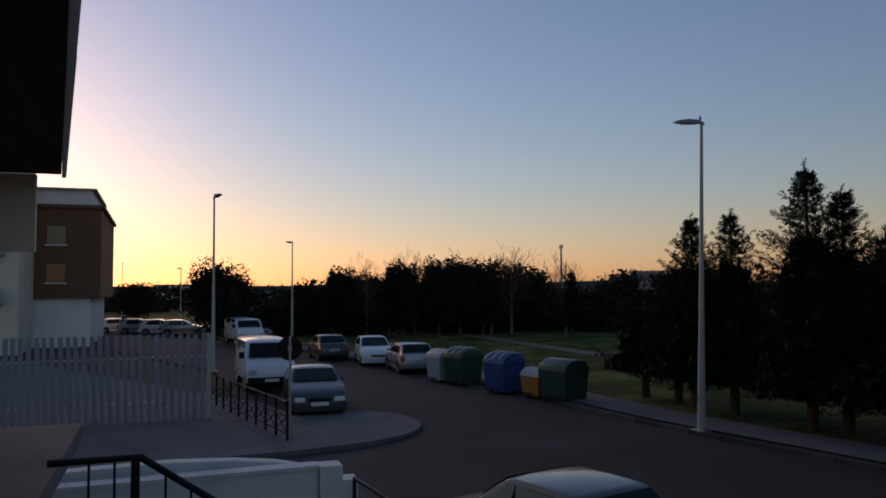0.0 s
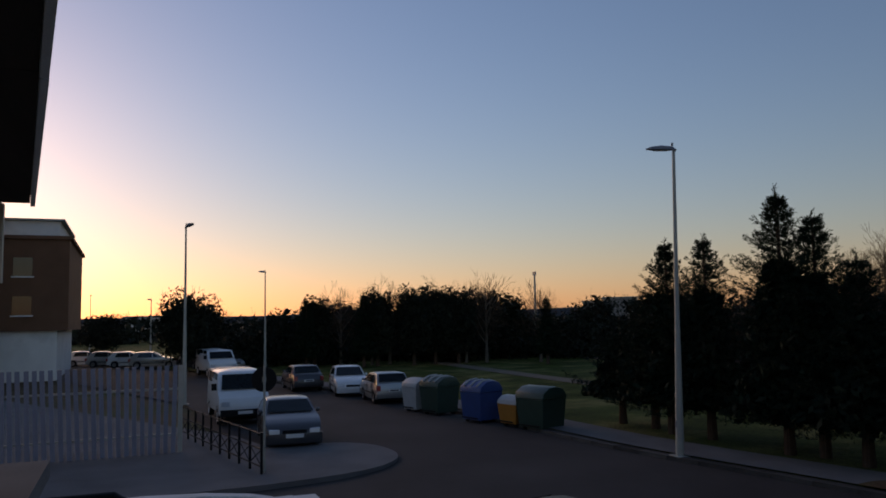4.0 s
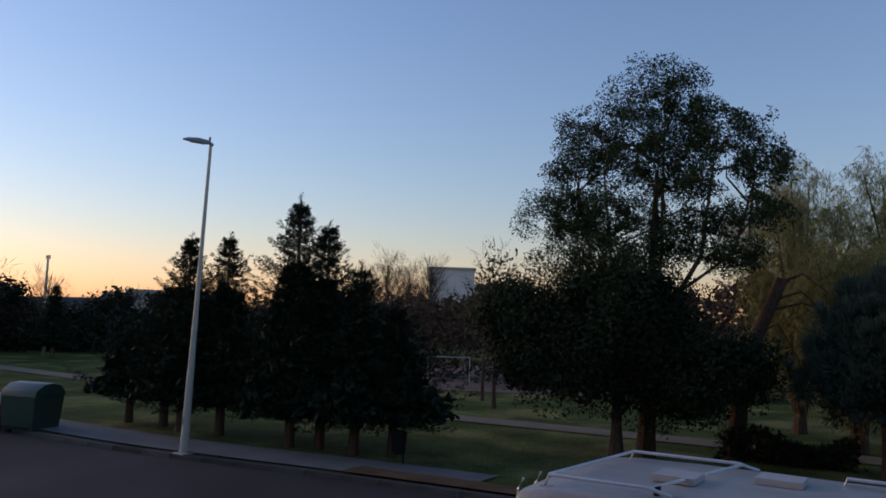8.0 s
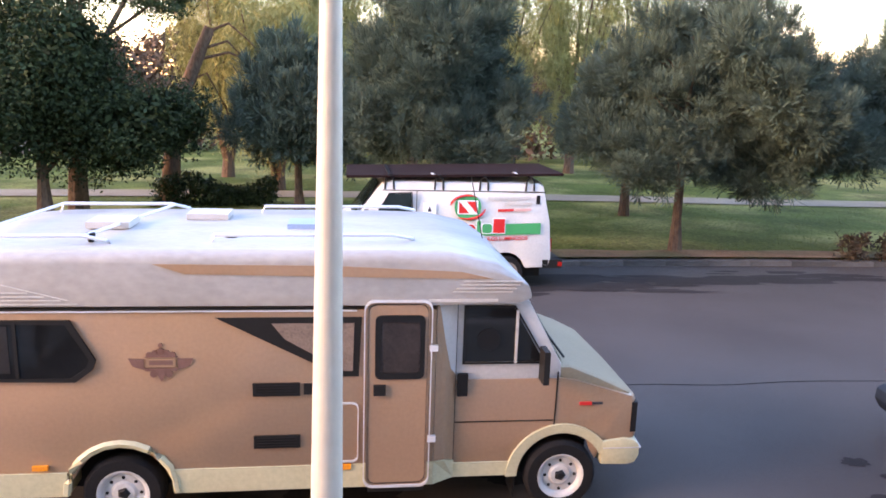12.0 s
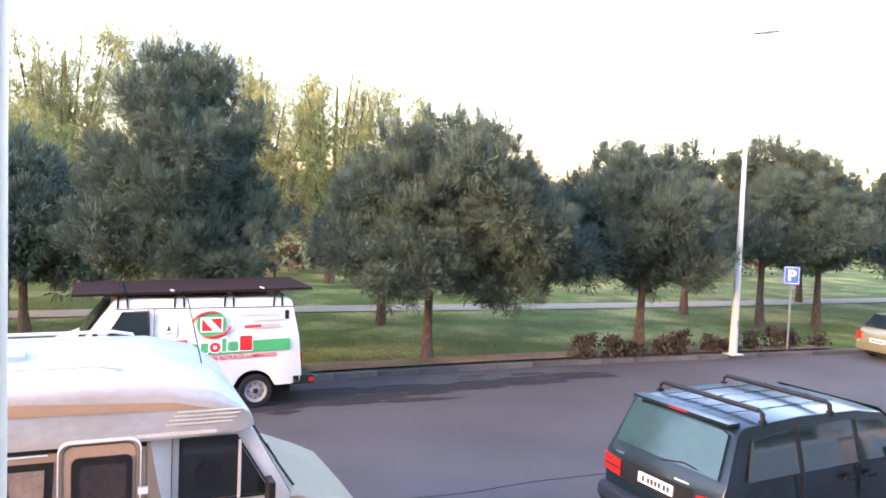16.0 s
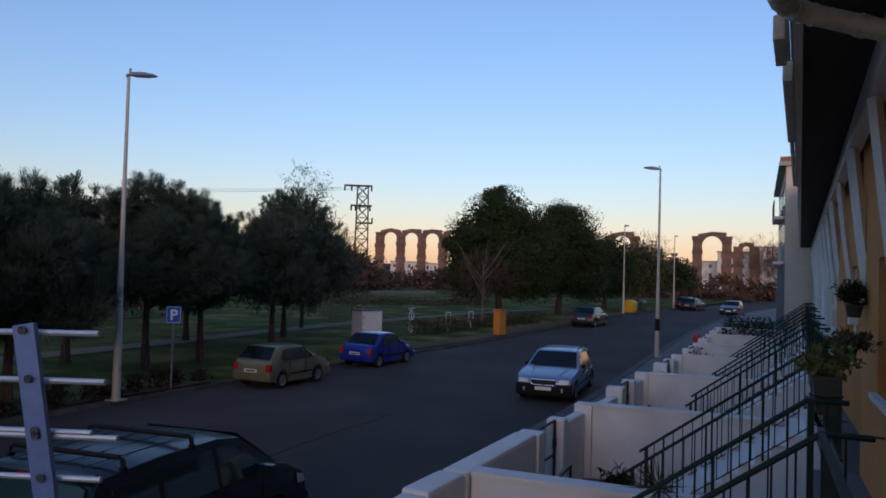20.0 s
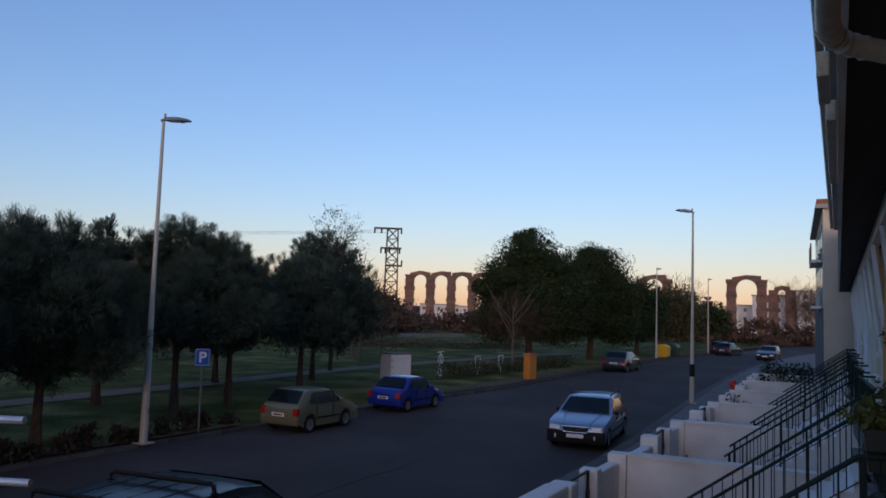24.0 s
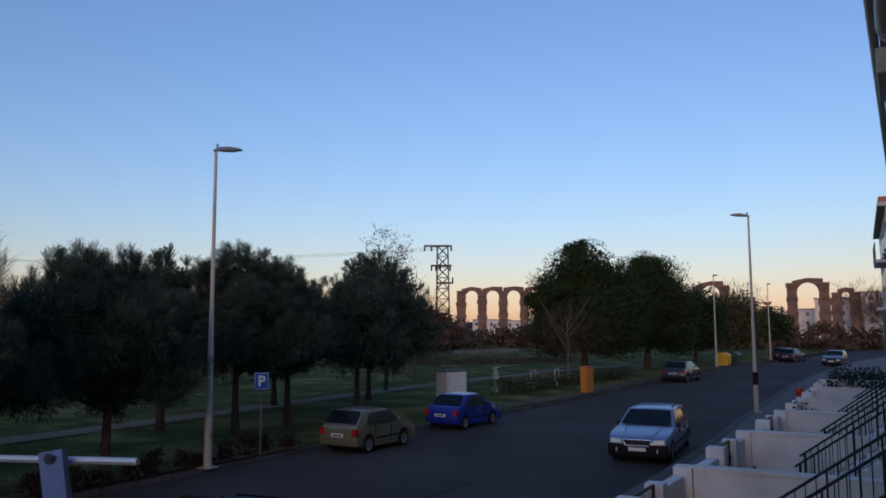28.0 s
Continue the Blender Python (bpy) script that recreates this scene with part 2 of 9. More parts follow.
def tube(bm, pts, radii, n=8, caps=True):
    """A tapered tube along a line of points."""
    rings = []
    pts = [Vector(p) for p in pts]
    for i, p in enumerate(pts):
        d = (pts[min(i + 1, len(pts) - 1)] - pts[max(i - 1, 0)]).normalized()
        u = d.orthogonal().normalized() if abs(d.z) < 0.95 else Vector((1, 0, 0))
        u = (u - d * u.dot(d)).normalized()
        v = d.cross(u)
        r = radii[i] if isinstance(radii, (list, tuple)) else radii
        rings.append([bm.verts.new(p + (u * math.cos(2 * math.pi * k / n) + v * math.sin(2 * math.pi * k / n)) * r) for k in range(n)])
    for a, b in zip(rings, rings[1:]):
        for k in range(n):
            bm.faces.new((a[k], a[(k + 1) % n], b[(k + 1) % n], b[k]))
    if caps:
        bm.faces.new(rings[0][::-1])
        bm.faces.new(rings[-1])
    return bm


def tubebm(pts, radii, n=8):
    return tube(bmesh.new(), pts, radii, n)


def lathe(bm, profile, n=20, axis="z", at=(0, 0, 0), hollow=False):
    """A turned body from (radius, height) pairs."""
    rings = []
    for r, h in profile:
        ring = []
        for k in range(n):
            c, s = math.cos(2 * math.pi * k / n) * r, math.sin(2 * math.pi * k / n) * r
            p = (c, s, h) if axis == "z" else (c, h, s)
            ring.append(bm.verts.new(Vector(p) + Vector(at)))
        rings.append(ring)
    for a, b in zip(rings, rings[1:]):
        for k in range(n):
            bm.faces.new((a[k], a[(k + 1) % n], b[(k + 1) % n], b[k]))
    if not hollow:
        bm.faces.new(rings[0][::-1])
        bm.faces.new(rings[-1])
    bmesh.ops.recalc_face_normals(bm, faces=bm.faces)
    return bm


def prism(bm, poly, y0, y1, m=None):
    """A polygon of (x, z) points, pushed from y0 to y1."""
    a = [bm.verts.new(m @ Vector((x, y0, z)) if m else (x, y0, z)) for x, z in poly]
    b = [bm.verts.new(m @ Vector((x, y1, z)) if m else (x, y1, z)) for x, z in poly]
    bm.faces.new(a)
    bm.faces.new(b[::-1])
    for i in range(len(a)):
        j = (i + 1) % len(a)
        bm.faces.new((a[j], a[i], b[i], b[j]))
    bmesh.ops.recalc_face_normals(bm, faces=bm.faces)
    return bm


def slab(bm, poly, z0, z1):
    """A polygon of (x, y) points, raised from z0 to z1."""
    a = [bm.verts.new((x, y, z0)) for x, y in poly]
    b = [bm.verts.new((x, y, z1)) for x, y in poly]
    bm.faces.new(a)
    bm.faces.new(b)
    for i in range(len(a)):
        j = (i + 1) % len(a)
        bm.faces.new((a[j], a[i], b[i], b[j]))
    bmesh.ops.recalc_face_normals(bm, faces=bm.faces)
    return bm


def raw_mesh(name, verts, faces, material, parent=None, label=""):
    """A mesh from computed arrays: faces all of one size."""
    me = bpy.data.meshes.new(name)
    v, f = np.asarray(verts, dtype=np.float32), np.asarray(faces, dtype=np.int32)
    me.vertices.add(len(v))
    me.vertices.foreach_set("co", v.ravel())
    k = f.shape[1]
    me.loops.add(f.size)
    me.loops.foreach_set("vertex_index", f.ravel())
    me.polygons.add(len(f))
    me.polygons.foreach_set("loop_start", np.arange(len(f), dtype=np.int32) * k)
    me.polygons.foreach_set("loop_total", np.full(len(f), k, dtype=np.int32))
    me.materials.append(material)
    me.update()
    me.validate()
    ob = new(name, me)
    ob.parent = parent
    if label:
        ob["label"] = label
    return ob


def curve_y(points):
    """A smooth y(x) through a few points."""
    xs, ys = np.array([p[0] for p in points], float), np.array([p[1] for p in points], float)
    slope = np.gradient(ys, xs)

    def f(x):
        i = int(np.clip(np.searchsorted(xs, x) - 1, 0, len(xs) - 2))
        h = xs[i + 1] - xs[i]
        t = (x - xs[i]) / h
        return float((2 * t**3 - 3 * t**2 + 1) * ys[i] + (t**3 - 2 * t**2 + t) * h * slope[i] + (3 * t**2 - 2 * t**3) * ys[i + 1] + (t**3 - t**2) * h * slope[i + 1])
    return f


# ---- plan of the street: the two kerb lines ----
far_kerb = curve_y([(-220, -75), (-160, -40), (-100, -10), (-65, 4.0), (-42, 10.0), (-34, 11.7), (-26, 12.4), (-18, 12.9), (-12, 14.0), (-4, 15.1),
                    (5, 15.9), (12, 15.9), (18, 15.5), (26, 15.0), (38, 13.6), (56, 12.6), (75, 11.2), (95, 8.6), (130, 3), (180, -8), (260, -30)])
near_kerb = curve_y([(-220, -92), (-160, -56), (-100, -24), (-65, -6.5), (-45, 0.5), (-37, 2.7), (-31, 2.6), (-24, 3.9), (-18, 4.2), (-12, 3.8), (-9, 4.5), (-5, 5.35),
                     (0, 5.85), (6, 5.78), (13, 5.25), (23, 4.75), (37, 4.65), (60, 4.0), (95, 0.5), (130, -6), (180, -18), (260, -42)])


def frange(a, b, step):
    n = max(1, int(round((b - a) / step)))
    return [a + (b - a) * i / n for i in range(n + 1)]


def ribbon(name, f0, f1, x0, x1, z, step, material, cross=3, rise=0.0):
    xs = frange(x0, x1, step)
    verts, faces = [], []
    for x in xs:
        for j in range(cross + 1):
            t = j / cross
            verts.append((x, f0(x) * (1 - t) + f1(x) * t, z + rise * math.sin(math.pi * t)))
    w = cross + 1
    for i in range(len(xs) - 1):
        for j in range(cross):
            faces.append((i * w + j, (i + 1) * w + j, (i + 1) * w + j + 1, i * w + j + 1))
    return raw_mesh(name, verts, faces, material)


# ground to the horizon
gv, gf = [], []
radii = [0, 40, 90, 180, 400, 900, 2000, 4200]
for i, r in enumerate(radii):
    for k in range(48):
        a = 2 * math.pi * k / 48
        gv.append((r * math.cos(a), r * math.sin(a), -0.08 if r < 300 else -0.3))
for i in range(len(radii) - 1):
    for k in range(48):
        gf.append((i * 48 + k, (i + 1) * 48 + k, (i + 1) * 48 + (k + 1) % 48, i * 48 + (k + 1) % 48))
tagged(raw_mesh("ground", gv, gf, EARTH), "dry earthy open ground reaching the horizon", "ground", kind="structure")

tagged(ribbon("road", near_kerb, far_kerb, -220, 260, 0.0, 2.0, ASPHALT, cross=6, rise=0.06), "worn grey asphalt street curving past a park", "road", kind="structure")
tagged(part("side_road", slab(bmesh.new(), [(-18.4, -40), (-11.6, -40), (-11.6, 4.6), (-18.4, 5.2)], -0.05, 0.006), ASPHALT), "grey asphalt side street beside the end house", "road", kind="structure")

# park lawn, with a gentle roll
verts, faces = [], []
xs, ts = frange(-220, 260, 3.0), [0, 0.02, 0.05, 0.09, 0.14, 0.2, 0.28, 0.38, 0.5, 0.7, 1.0]
for x in xs:
    y0 = far_kerb(x) + 0.3
    for t in ts:
        y = y0 + (170 - y0) * t
        verts.append((x, y, 0.11 + min(1, t * 8) * 0.03 * noise.noise(Vector((x * 0.08, y * 0.08, 0)))))
w = len(ts)
for i in range(len(xs) - 1):
    for j in range(w - 1):
        faces.append((i * w + j, (i + 1) * w + j, (i + 1) * w + j + 1, i * w + j + 1))
tagged(raw_mesh("lawn", verts, faces, GRASS), "green and yellowish park grass with bare patches", "lawn", kind="structure")
tagged(part("pitch", slab(bmesh.new(), [(-58, 37), (-34, 34.5), (-21.4, 33.4), (-15, 37), (-13.5, 45), (-20, 52), (-58, 56)], 0.0, 0.155), mat("pitch_earth", (0.16, 0.11, 0.084), 0.95, var=0.25, scale=0.5, fine=20, bump=0.5)), "bare pinkish earth pitch beyond the path", "pitch", kind="structure")
VERGE = mat("reddish_earth", (0.145, 0.083, 0.045), 0.95, var=0.3, scale=1.2, fine=25, bump=0.6, second=(0.105, 0.085, 0.039), mix_scale=0.5)
tagged(ribbon("verge", lambda x: far_kerb(x) + 0.19, lambda x: far_kerb(x) + 0.95 + 0.25 * noise.noise(Vector((x * 0.7, 0, 0))), -12, 20, 0.165, 0.5, VERGE, cross=2, rise=0.02), "strip of bare reddish earth along the kerb", "verge", kind="structure")
path_y = curve_y([(-60, 24), (-30, 23.5), (-16, 24.6), (-5, 25.6), (8, 25.7), (16, 25.2), (28, 25.0), (40, 25.1), (52, 24.2), (64, 22.6), (74, 20.6), (90, 17.5)])
tagged(ribbon("park_path", lambda x: path_y(x) - 0.75, lambda x: path_y(x) + 0.75, -60, 76, 0.145, 1.5, GRAVEL, cross=2, rise=0.012), "pale gravel footpath through the park", "path", kind="structure")
# pavement on the park side, west of the lawn
tagged(ribbon("pavement_park", lambda x: far_kerb(x) + 0.28, lambda x: far_kerb(x) + 1.9, -60, -9, 0.15, 1.5, PAVE, cross=2), "pale concrete pavement on the park side", "pavement", kind="structure")
tagged(ribbon("pavement_park_east", lambda x: far_kerb(x) + 0.28, lambda x: far_kerb(x) + 1.6, 33, 200, 0.15, 2.0, EARTH, cross=2), "earthy pavement strip beside the street", "pavement", kind="structure")
# near pavement, from the junction eastwards
tagged(ribbon("pavement_houses", lambda x: -4.0, lambda x: near_kerb(x) - 0.28, -11.3, 200, 0.12, 1.0, PAVE, cross=3), "grey concrete pavement in front of the houses", "pavement", kind="structure")
corner = [(-18.0, -40), (-17.9, 1.6), (-18.15, 4.0), (-18.6, 5.6), (-19.5, 6.6), (-20.6, 7.0), (-22.0, 6.9), (-23.0, 6.3), (-23.4, 5.0), (-23.6, 3.8)]
for _ in range(2):
    # round the corner off
    corner = [corner[0]] + [(a[0] * q + b[0] * (1 - q), a[1] * q + b[1] * (1 - q)) for a, b in zip(corner, corner[1:]) for q in (0.75, 0.25)] + [corner[-1]]
corner += [(x, near_kerb(x) - 0.25) for x in frange(-26, -210, 6)] + [(-210, -110), (-60, -60), (-30, -40)]
tagged(part("pavement_corner", slab(bmesh.new(), corner, -0.05, 0.13), PAVE), "pale pavement with a rounded street corner", "pavement", kind="structure")


def kerbs(name, f, side, x0, x1, label, material=None, top=0.14):
    """Kerb stones, each about a metre, along one side of the street."""
    root = thing(name, label, "kerb", kind="structure")
    bm = boxbm(-0.493, 0.493, -0.14, 0.14, -0.1, top)
    first = part("kerb_stone", bm, material or KERB, root, bevel=0.015)
    x, i = x0, 0
    while x < x1:
        x2 = x + 1.0
        ang = math.atan2(f(x2) - f(x), 1.0)
        m = pose((x + x2) / 2, (f(x) + f(x2)) / 2 + side * 0.14, 0.0, 0, 0, math.degrees(ang))
        ob = first if i == 0 else new("kerb_stone", first.data)
        ob.parent = root
        ob.matrix_world = m
        x, i = x + math.cos(ang), i + 1
    return root


kerbs("kerb_near", near_kerb, -1, -11.3, 100, "grey kerb stones along the house side")
kerbs("kerb_far", far_kerb, 1, -60, 110, "dirty grey kerb stones along the park side", DIRTYKERB, 0.11)


# ---- trees ----
def rng(seed):
    return np.random.default_rng(seed)


def on_blobs(r, blobs, n, shell=0.55):
    """Points in and near the skin of ellipsoids (x, y, z, rx, ry, rz), with the outward way of each."""
    b = np.array(blobs, float)
    vol = (b[:, 3] * b[:, 4] * b[:, 5]) ** 0.7
    pick = r.choice(len(b), n, p=vol / vol.sum())
    d = r.normal(size=(n, 3))
    d /= np.linalg.norm(d, axis=1)[:, None]
    rad = shell + (1.05 - shell) * r.random(n) ** 0.6
    k = pick * 1.7 + b[0, 0]
    rad *= 1 + 0.30 * np.sin(3.4 * d[:, 0] + k) * np.sin(3.0 * d[:, 1] + 2 * k) + 0.22 * np.sin(4.1 * d[:, 2] + 3 * k) * np.sin(5.0 * d[:, 0] - k)
    return b[pick, :3] + d * b[pick, 3:] * rad[:, None], d


def leaf_quads(r, pts, ways, size, flat=0.6, droop=0.0):
    """One small bent leaf clump (a quad) at each point."""
    n = len(pts)
    nrm = ways * flat + r.normal(size=(n, 3)) * (1 - flat)
    nrm /= np.linalg.norm(nrm, axis=1)[:, None]
    t = np.cross(nrm, r.normal(size=(n, 3)))
    t[:, 2] -= droop
    t /= np.linalg.norm(t, axis=1)[:, None]
    u = np.cross(nrm, t)
    s = size * (0.6 + 0.8 * r.random(n))[:, None]
    v = np.stack([pts - t * s, pts + u * s * 0.45, pts + t * s, pts - u * s * 0.45], 1).reshape(-1, 3)
    return v, np.arange(n * 4).reshape(n, 4)


def needles(r, pts, ways, length, width, per):
    """Tufts of thin blades that fan out round each way."""
    n = len(pts)
    p = np.repeat(pts, per, 0)
    d = np.repeat(ways, per, 0) + r.normal(size=(n * per, 3)) * 0.55
    d /= np.linalg.norm(d, axis=1)[:, None]
    side = np.cross(d, r.normal(size=(n * per, 3)))
    side /= np.linalg.norm(side, axis=1)[:, None]
    ln = length * (0.6 + 0.7 * r.random(n * per))[:, None]
    v = np.stack([p - side * width, p + d * ln * 0.5 + side * width * 0.8, p + d * ln, p + d * ln * 0.5 - side * width * 0.8], 1).reshape(-1, 3)
    return v, np.arange(n * per * 4).reshape(-1, 4)


def tufts_of(r, pts, ways, length, width, per, spread):
    """Bundles of blades, each bundle joined at its root so that it is one piece with one shade."""
    n = len(pts)
    d = np.repeat(ways, per, 0) + r.normal(size=(n * per, 3)) * spread
    d /= np.linalg.norm(d, axis=1)[:, None]
    side = np.cross(d, r.normal(size=(n * per, 3)))
    side /= np.linalg.norm(side, axis=1)[:, None]
    ln = (length * (0.7 + 0.5 * r.random(n * per)) * np.repeat(0.75 + 0.5 * r.random(n), per))[:, None]
    p = np.repeat(pts, per, 0)
    blades = np.stack([p + d * ln + side * width, p + d * ln - side * width], 1).reshape(-1, 3)
    k = np.arange(n * per)
    return np.concatenate([pts, blades]), np.stack([k // per, n + 2 * k, n + 2 * k + 1], 1)


def as_triangles(v, f):
    return v, np.concatenate([f[:, [0, 1, 2]], f[:, [0, 2, 3]]])


def merge(*sets):
    vs, fs, o = [], [], 0
    for v, f in sets:
        vs.append(v)
        fs.append(f + o)
        o += len(v)
    return np.concatenate(vs), np.concatenate(fs)


def bough_lines(r, base, top, reach, n, lift=0.5, start=0.35):
    """Limbs that leave a stem and rise towards the crown."""
    out = []
    for i in range(n):
        t = start + (1 - start) * (i + r.random()) / n
        p = Vector(base).lerp(Vector(top), t)
        a = r.random() * 2 * math.pi
        ln = reach * (0.6 + 0.5 * r.random()) * (1.15 - 0.6 * t)
        q = p + Vector((math.cos(a) * ln * 0.5, math.sin(a) * ln * 0.5, ln * lift * 0.45))
        e = p + Vector((math.cos(a) * ln, math.sin(a) * ln, ln * lift))
        out.append((p, q, e))
    return out


def trunk_part(parent, base_r, pts, limbs, material, rough=6):
    bm = bmesh.new()
    n = len(pts)
    tube(bm, pts, [base_r * (1.25 if i == 0 else 1 - 0.75 * i / (n - 1)) for i in range(n)], rough + 2)
    for p, q, e in limbs:
        tube(bm, (p, q, e), [base_r * 0.42, base_r * 0.26, base_r * 0.07], rough - 1)
    return part("trunk", bm, material, parent, smooth=True)


def pine(x, y, h, width, seed, clear=1.9, label="umbrella-shaped dark green pine with a bare trunk", tufts=2200, peak=2.4, off=0.0):
    """A young stone pine: bare stem, rounded crown of upright needle tufts."""
    r = rng(seed)
    root = thing("pine_tree", label + " on the park grass", "tree", pose(x, y, 0.08), group="pines along the street")
    cz, ch = (clear + h) / 2, (h - clear) / 2
    lean = r.normal() * 0.12
    limbs = bough_lines(r, (0, 0, clear * 0.95), (lean, 0, h * 0.70), width * 0.30, 14, 0.45, 0.08)
    trunk_part(root, 0.15, [(0, 0, 0), (lean * 0.2, 0.03, clear * 0.6), (lean * 0.5, 0, cz), (lean, 0, h * 0.82)], limbs, BARK)
    blobs = [(off, 0, clear + 0.8 * ch, width * 0.28, width * 0.28, ch * 0.6)]
    for i in range(20):
        a, t = 2.4 * i + r.normal() * 0.5, (i + r.random()) / 20
        z = clear + 0.45 + (h - clear - 0.95) * t
        rr = width * 0.5 * math.sqrt(max(0.0, 1 - t**peak)) * (0.70 + 0.30 * min(1, t * 4)) * (0.55 + 0.30 * r.random())
        s = (0.60 + 0.40 * r.random()) * width / 5 * (1 - 0.25 * t)
        blobs.append((math.cos(a) * rr + off, math.sin(a) * rr, z, s, s, s * 0.72))
    # upright brush-like shoots on the skin, taller fans on top, over a dense dark body
    k = 1.0 if tufts > 3000 else 2.0
    p, d = on_blobs(r, blobs, int(tufts / (2.6 if k == 1 else 3.2)), 0.90)
    keep = d[:, 2] > -0.6
    p, d = p[keep], d[keep]
    out = d * 0.55 + np.array([0, 0, 0.85]) + r.normal(size=d.shape) * 0.16
    out /= np.linalg.norm(out, axis=1)[:, None]
    per = int(80 / k)
    sets = [tufts_of(r, p, out, 0.30, 0.0038 * k, per, 0.50)]
    high = (d[:, 2] > 0.1) & (r.random(len(d)) < 0.6)
    sets.append(tufts_of(r, p[high] + out[high] * 0.16, out[high] + np.array([0, 0, 0.5]), 0.32, 0.0038 * k, int(56 / k), 0.42))
    if k == 2:
        # the tall brushes that stand out of the crown
        brush = (d[:, 2] > 0.25) & (r.random(len(d)) < 0.45)
        sets.append(tufts_of(r, p[brush] + out[brush] * 0.10, out[brush] + np.array([0, 0, 0.25]), 0.46, 0.011, 44, 0.36))
    q, e = on_blobs(r, [(*b[:3], b[3] * 0.86, b[4] * 0.86, b[5] * 0.86) for b in blobs], int(tufts * 1.1), 0.25)
    sets.append(tufts_of(r, q, e + np.array([0, 0, 0.4]), 0.26, 0.010 * k, int(18 / k), 0.8))
    v, f = merge(*sets)
    raw_mesh("crown", v, f, PINE, root)
    return root


def spruce(x, y, h, width, seed, clear=0.9):
    """A conifer of tiers: boughs that sweep out and turn up at their tips, and a thin leader."""
    r = rng(seed)
    h -= 0.12
    root = thing("conifer_tree", "tall dark spiky conifer standing in a clump on the grass", "tree", pose(x, y, 0.1), group="conifer clump")
    z, P, D = clear, [], []
    while z < h - 0.25:
        t = (z - clear) / (h - clear)
        reach = width * 0.5 * min(1.0, 1.30 * (1 - t) ** 0.98)
        for k in range(10):
            a = 2 * math.pi * k / 10 + r.random() * 0.7
            ln = reach * (0.5 + 0.66 * r.random()) + 0.03
            lift = 0.12 + 0.45 * t + 0.20 * r.random()
            m = int(6 + ln * 11)
            s = (np.arange(m) + 0.5) / m
            w = ln * 0.17 * (1 - s) + 0.02
            off = r.normal(size=m) * w
            zz = z + r.normal() * 0.05 + ln * (lift * s ** 1.7 - 0.18 * s) + r.normal(size=m) * 0.03
            ca, sa = math.cos(a), math.sin(a)
            P.append(np.stack([ca * s * ln - sa * off, sa * s * ln + ca * off, zz], 1))
            D.append(np.stack([ca - sa * off / w * 0.5, sa + ca * off / w * 0.5, 0.35 + 0.4 * s], 1))
        z += 0.15 + 0.08 * (1 - t) + 0.05 * r.random()
    top = np.linspace(h - 0.45, h, 10)
    P.append(np.stack([top * 0, top * 0, top], 1))
    D.append(np.tile([0.0, 0, 1.0], (10, 1)) + r.normal(size=(10, 3)) * 0.35)
    P, D = np.concatenate(P), np.concatenate(D)
    D /= np.linalg.norm(D, axis=1)[:, None]
    trunk_part(root, 0.12, [(0, 0, 0), (0.02, 0, h * 0.5), (0, 0.02, h * 0.98)], [], BARK)
    core, cd = on_blobs(r, [(0, 0, clear + 0.15 + (h - clear) * t, width * 0.34 * (1 - t) ** 1.25, width * 0.34 * (1 - t) ** 1.25, h * 0.065) for t in (0.04, 0.11, 0.19, 0.28, 0.38, 0.48, 0.58)], 5200, 0.2)
    v, f = merge(tufts_of(r, P, D, 0.125, 0.009, 9, 0.42), as_triangles(*leaf_quads(r, core, cd, 0.14, 0.3)))
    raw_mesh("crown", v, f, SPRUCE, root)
    return root


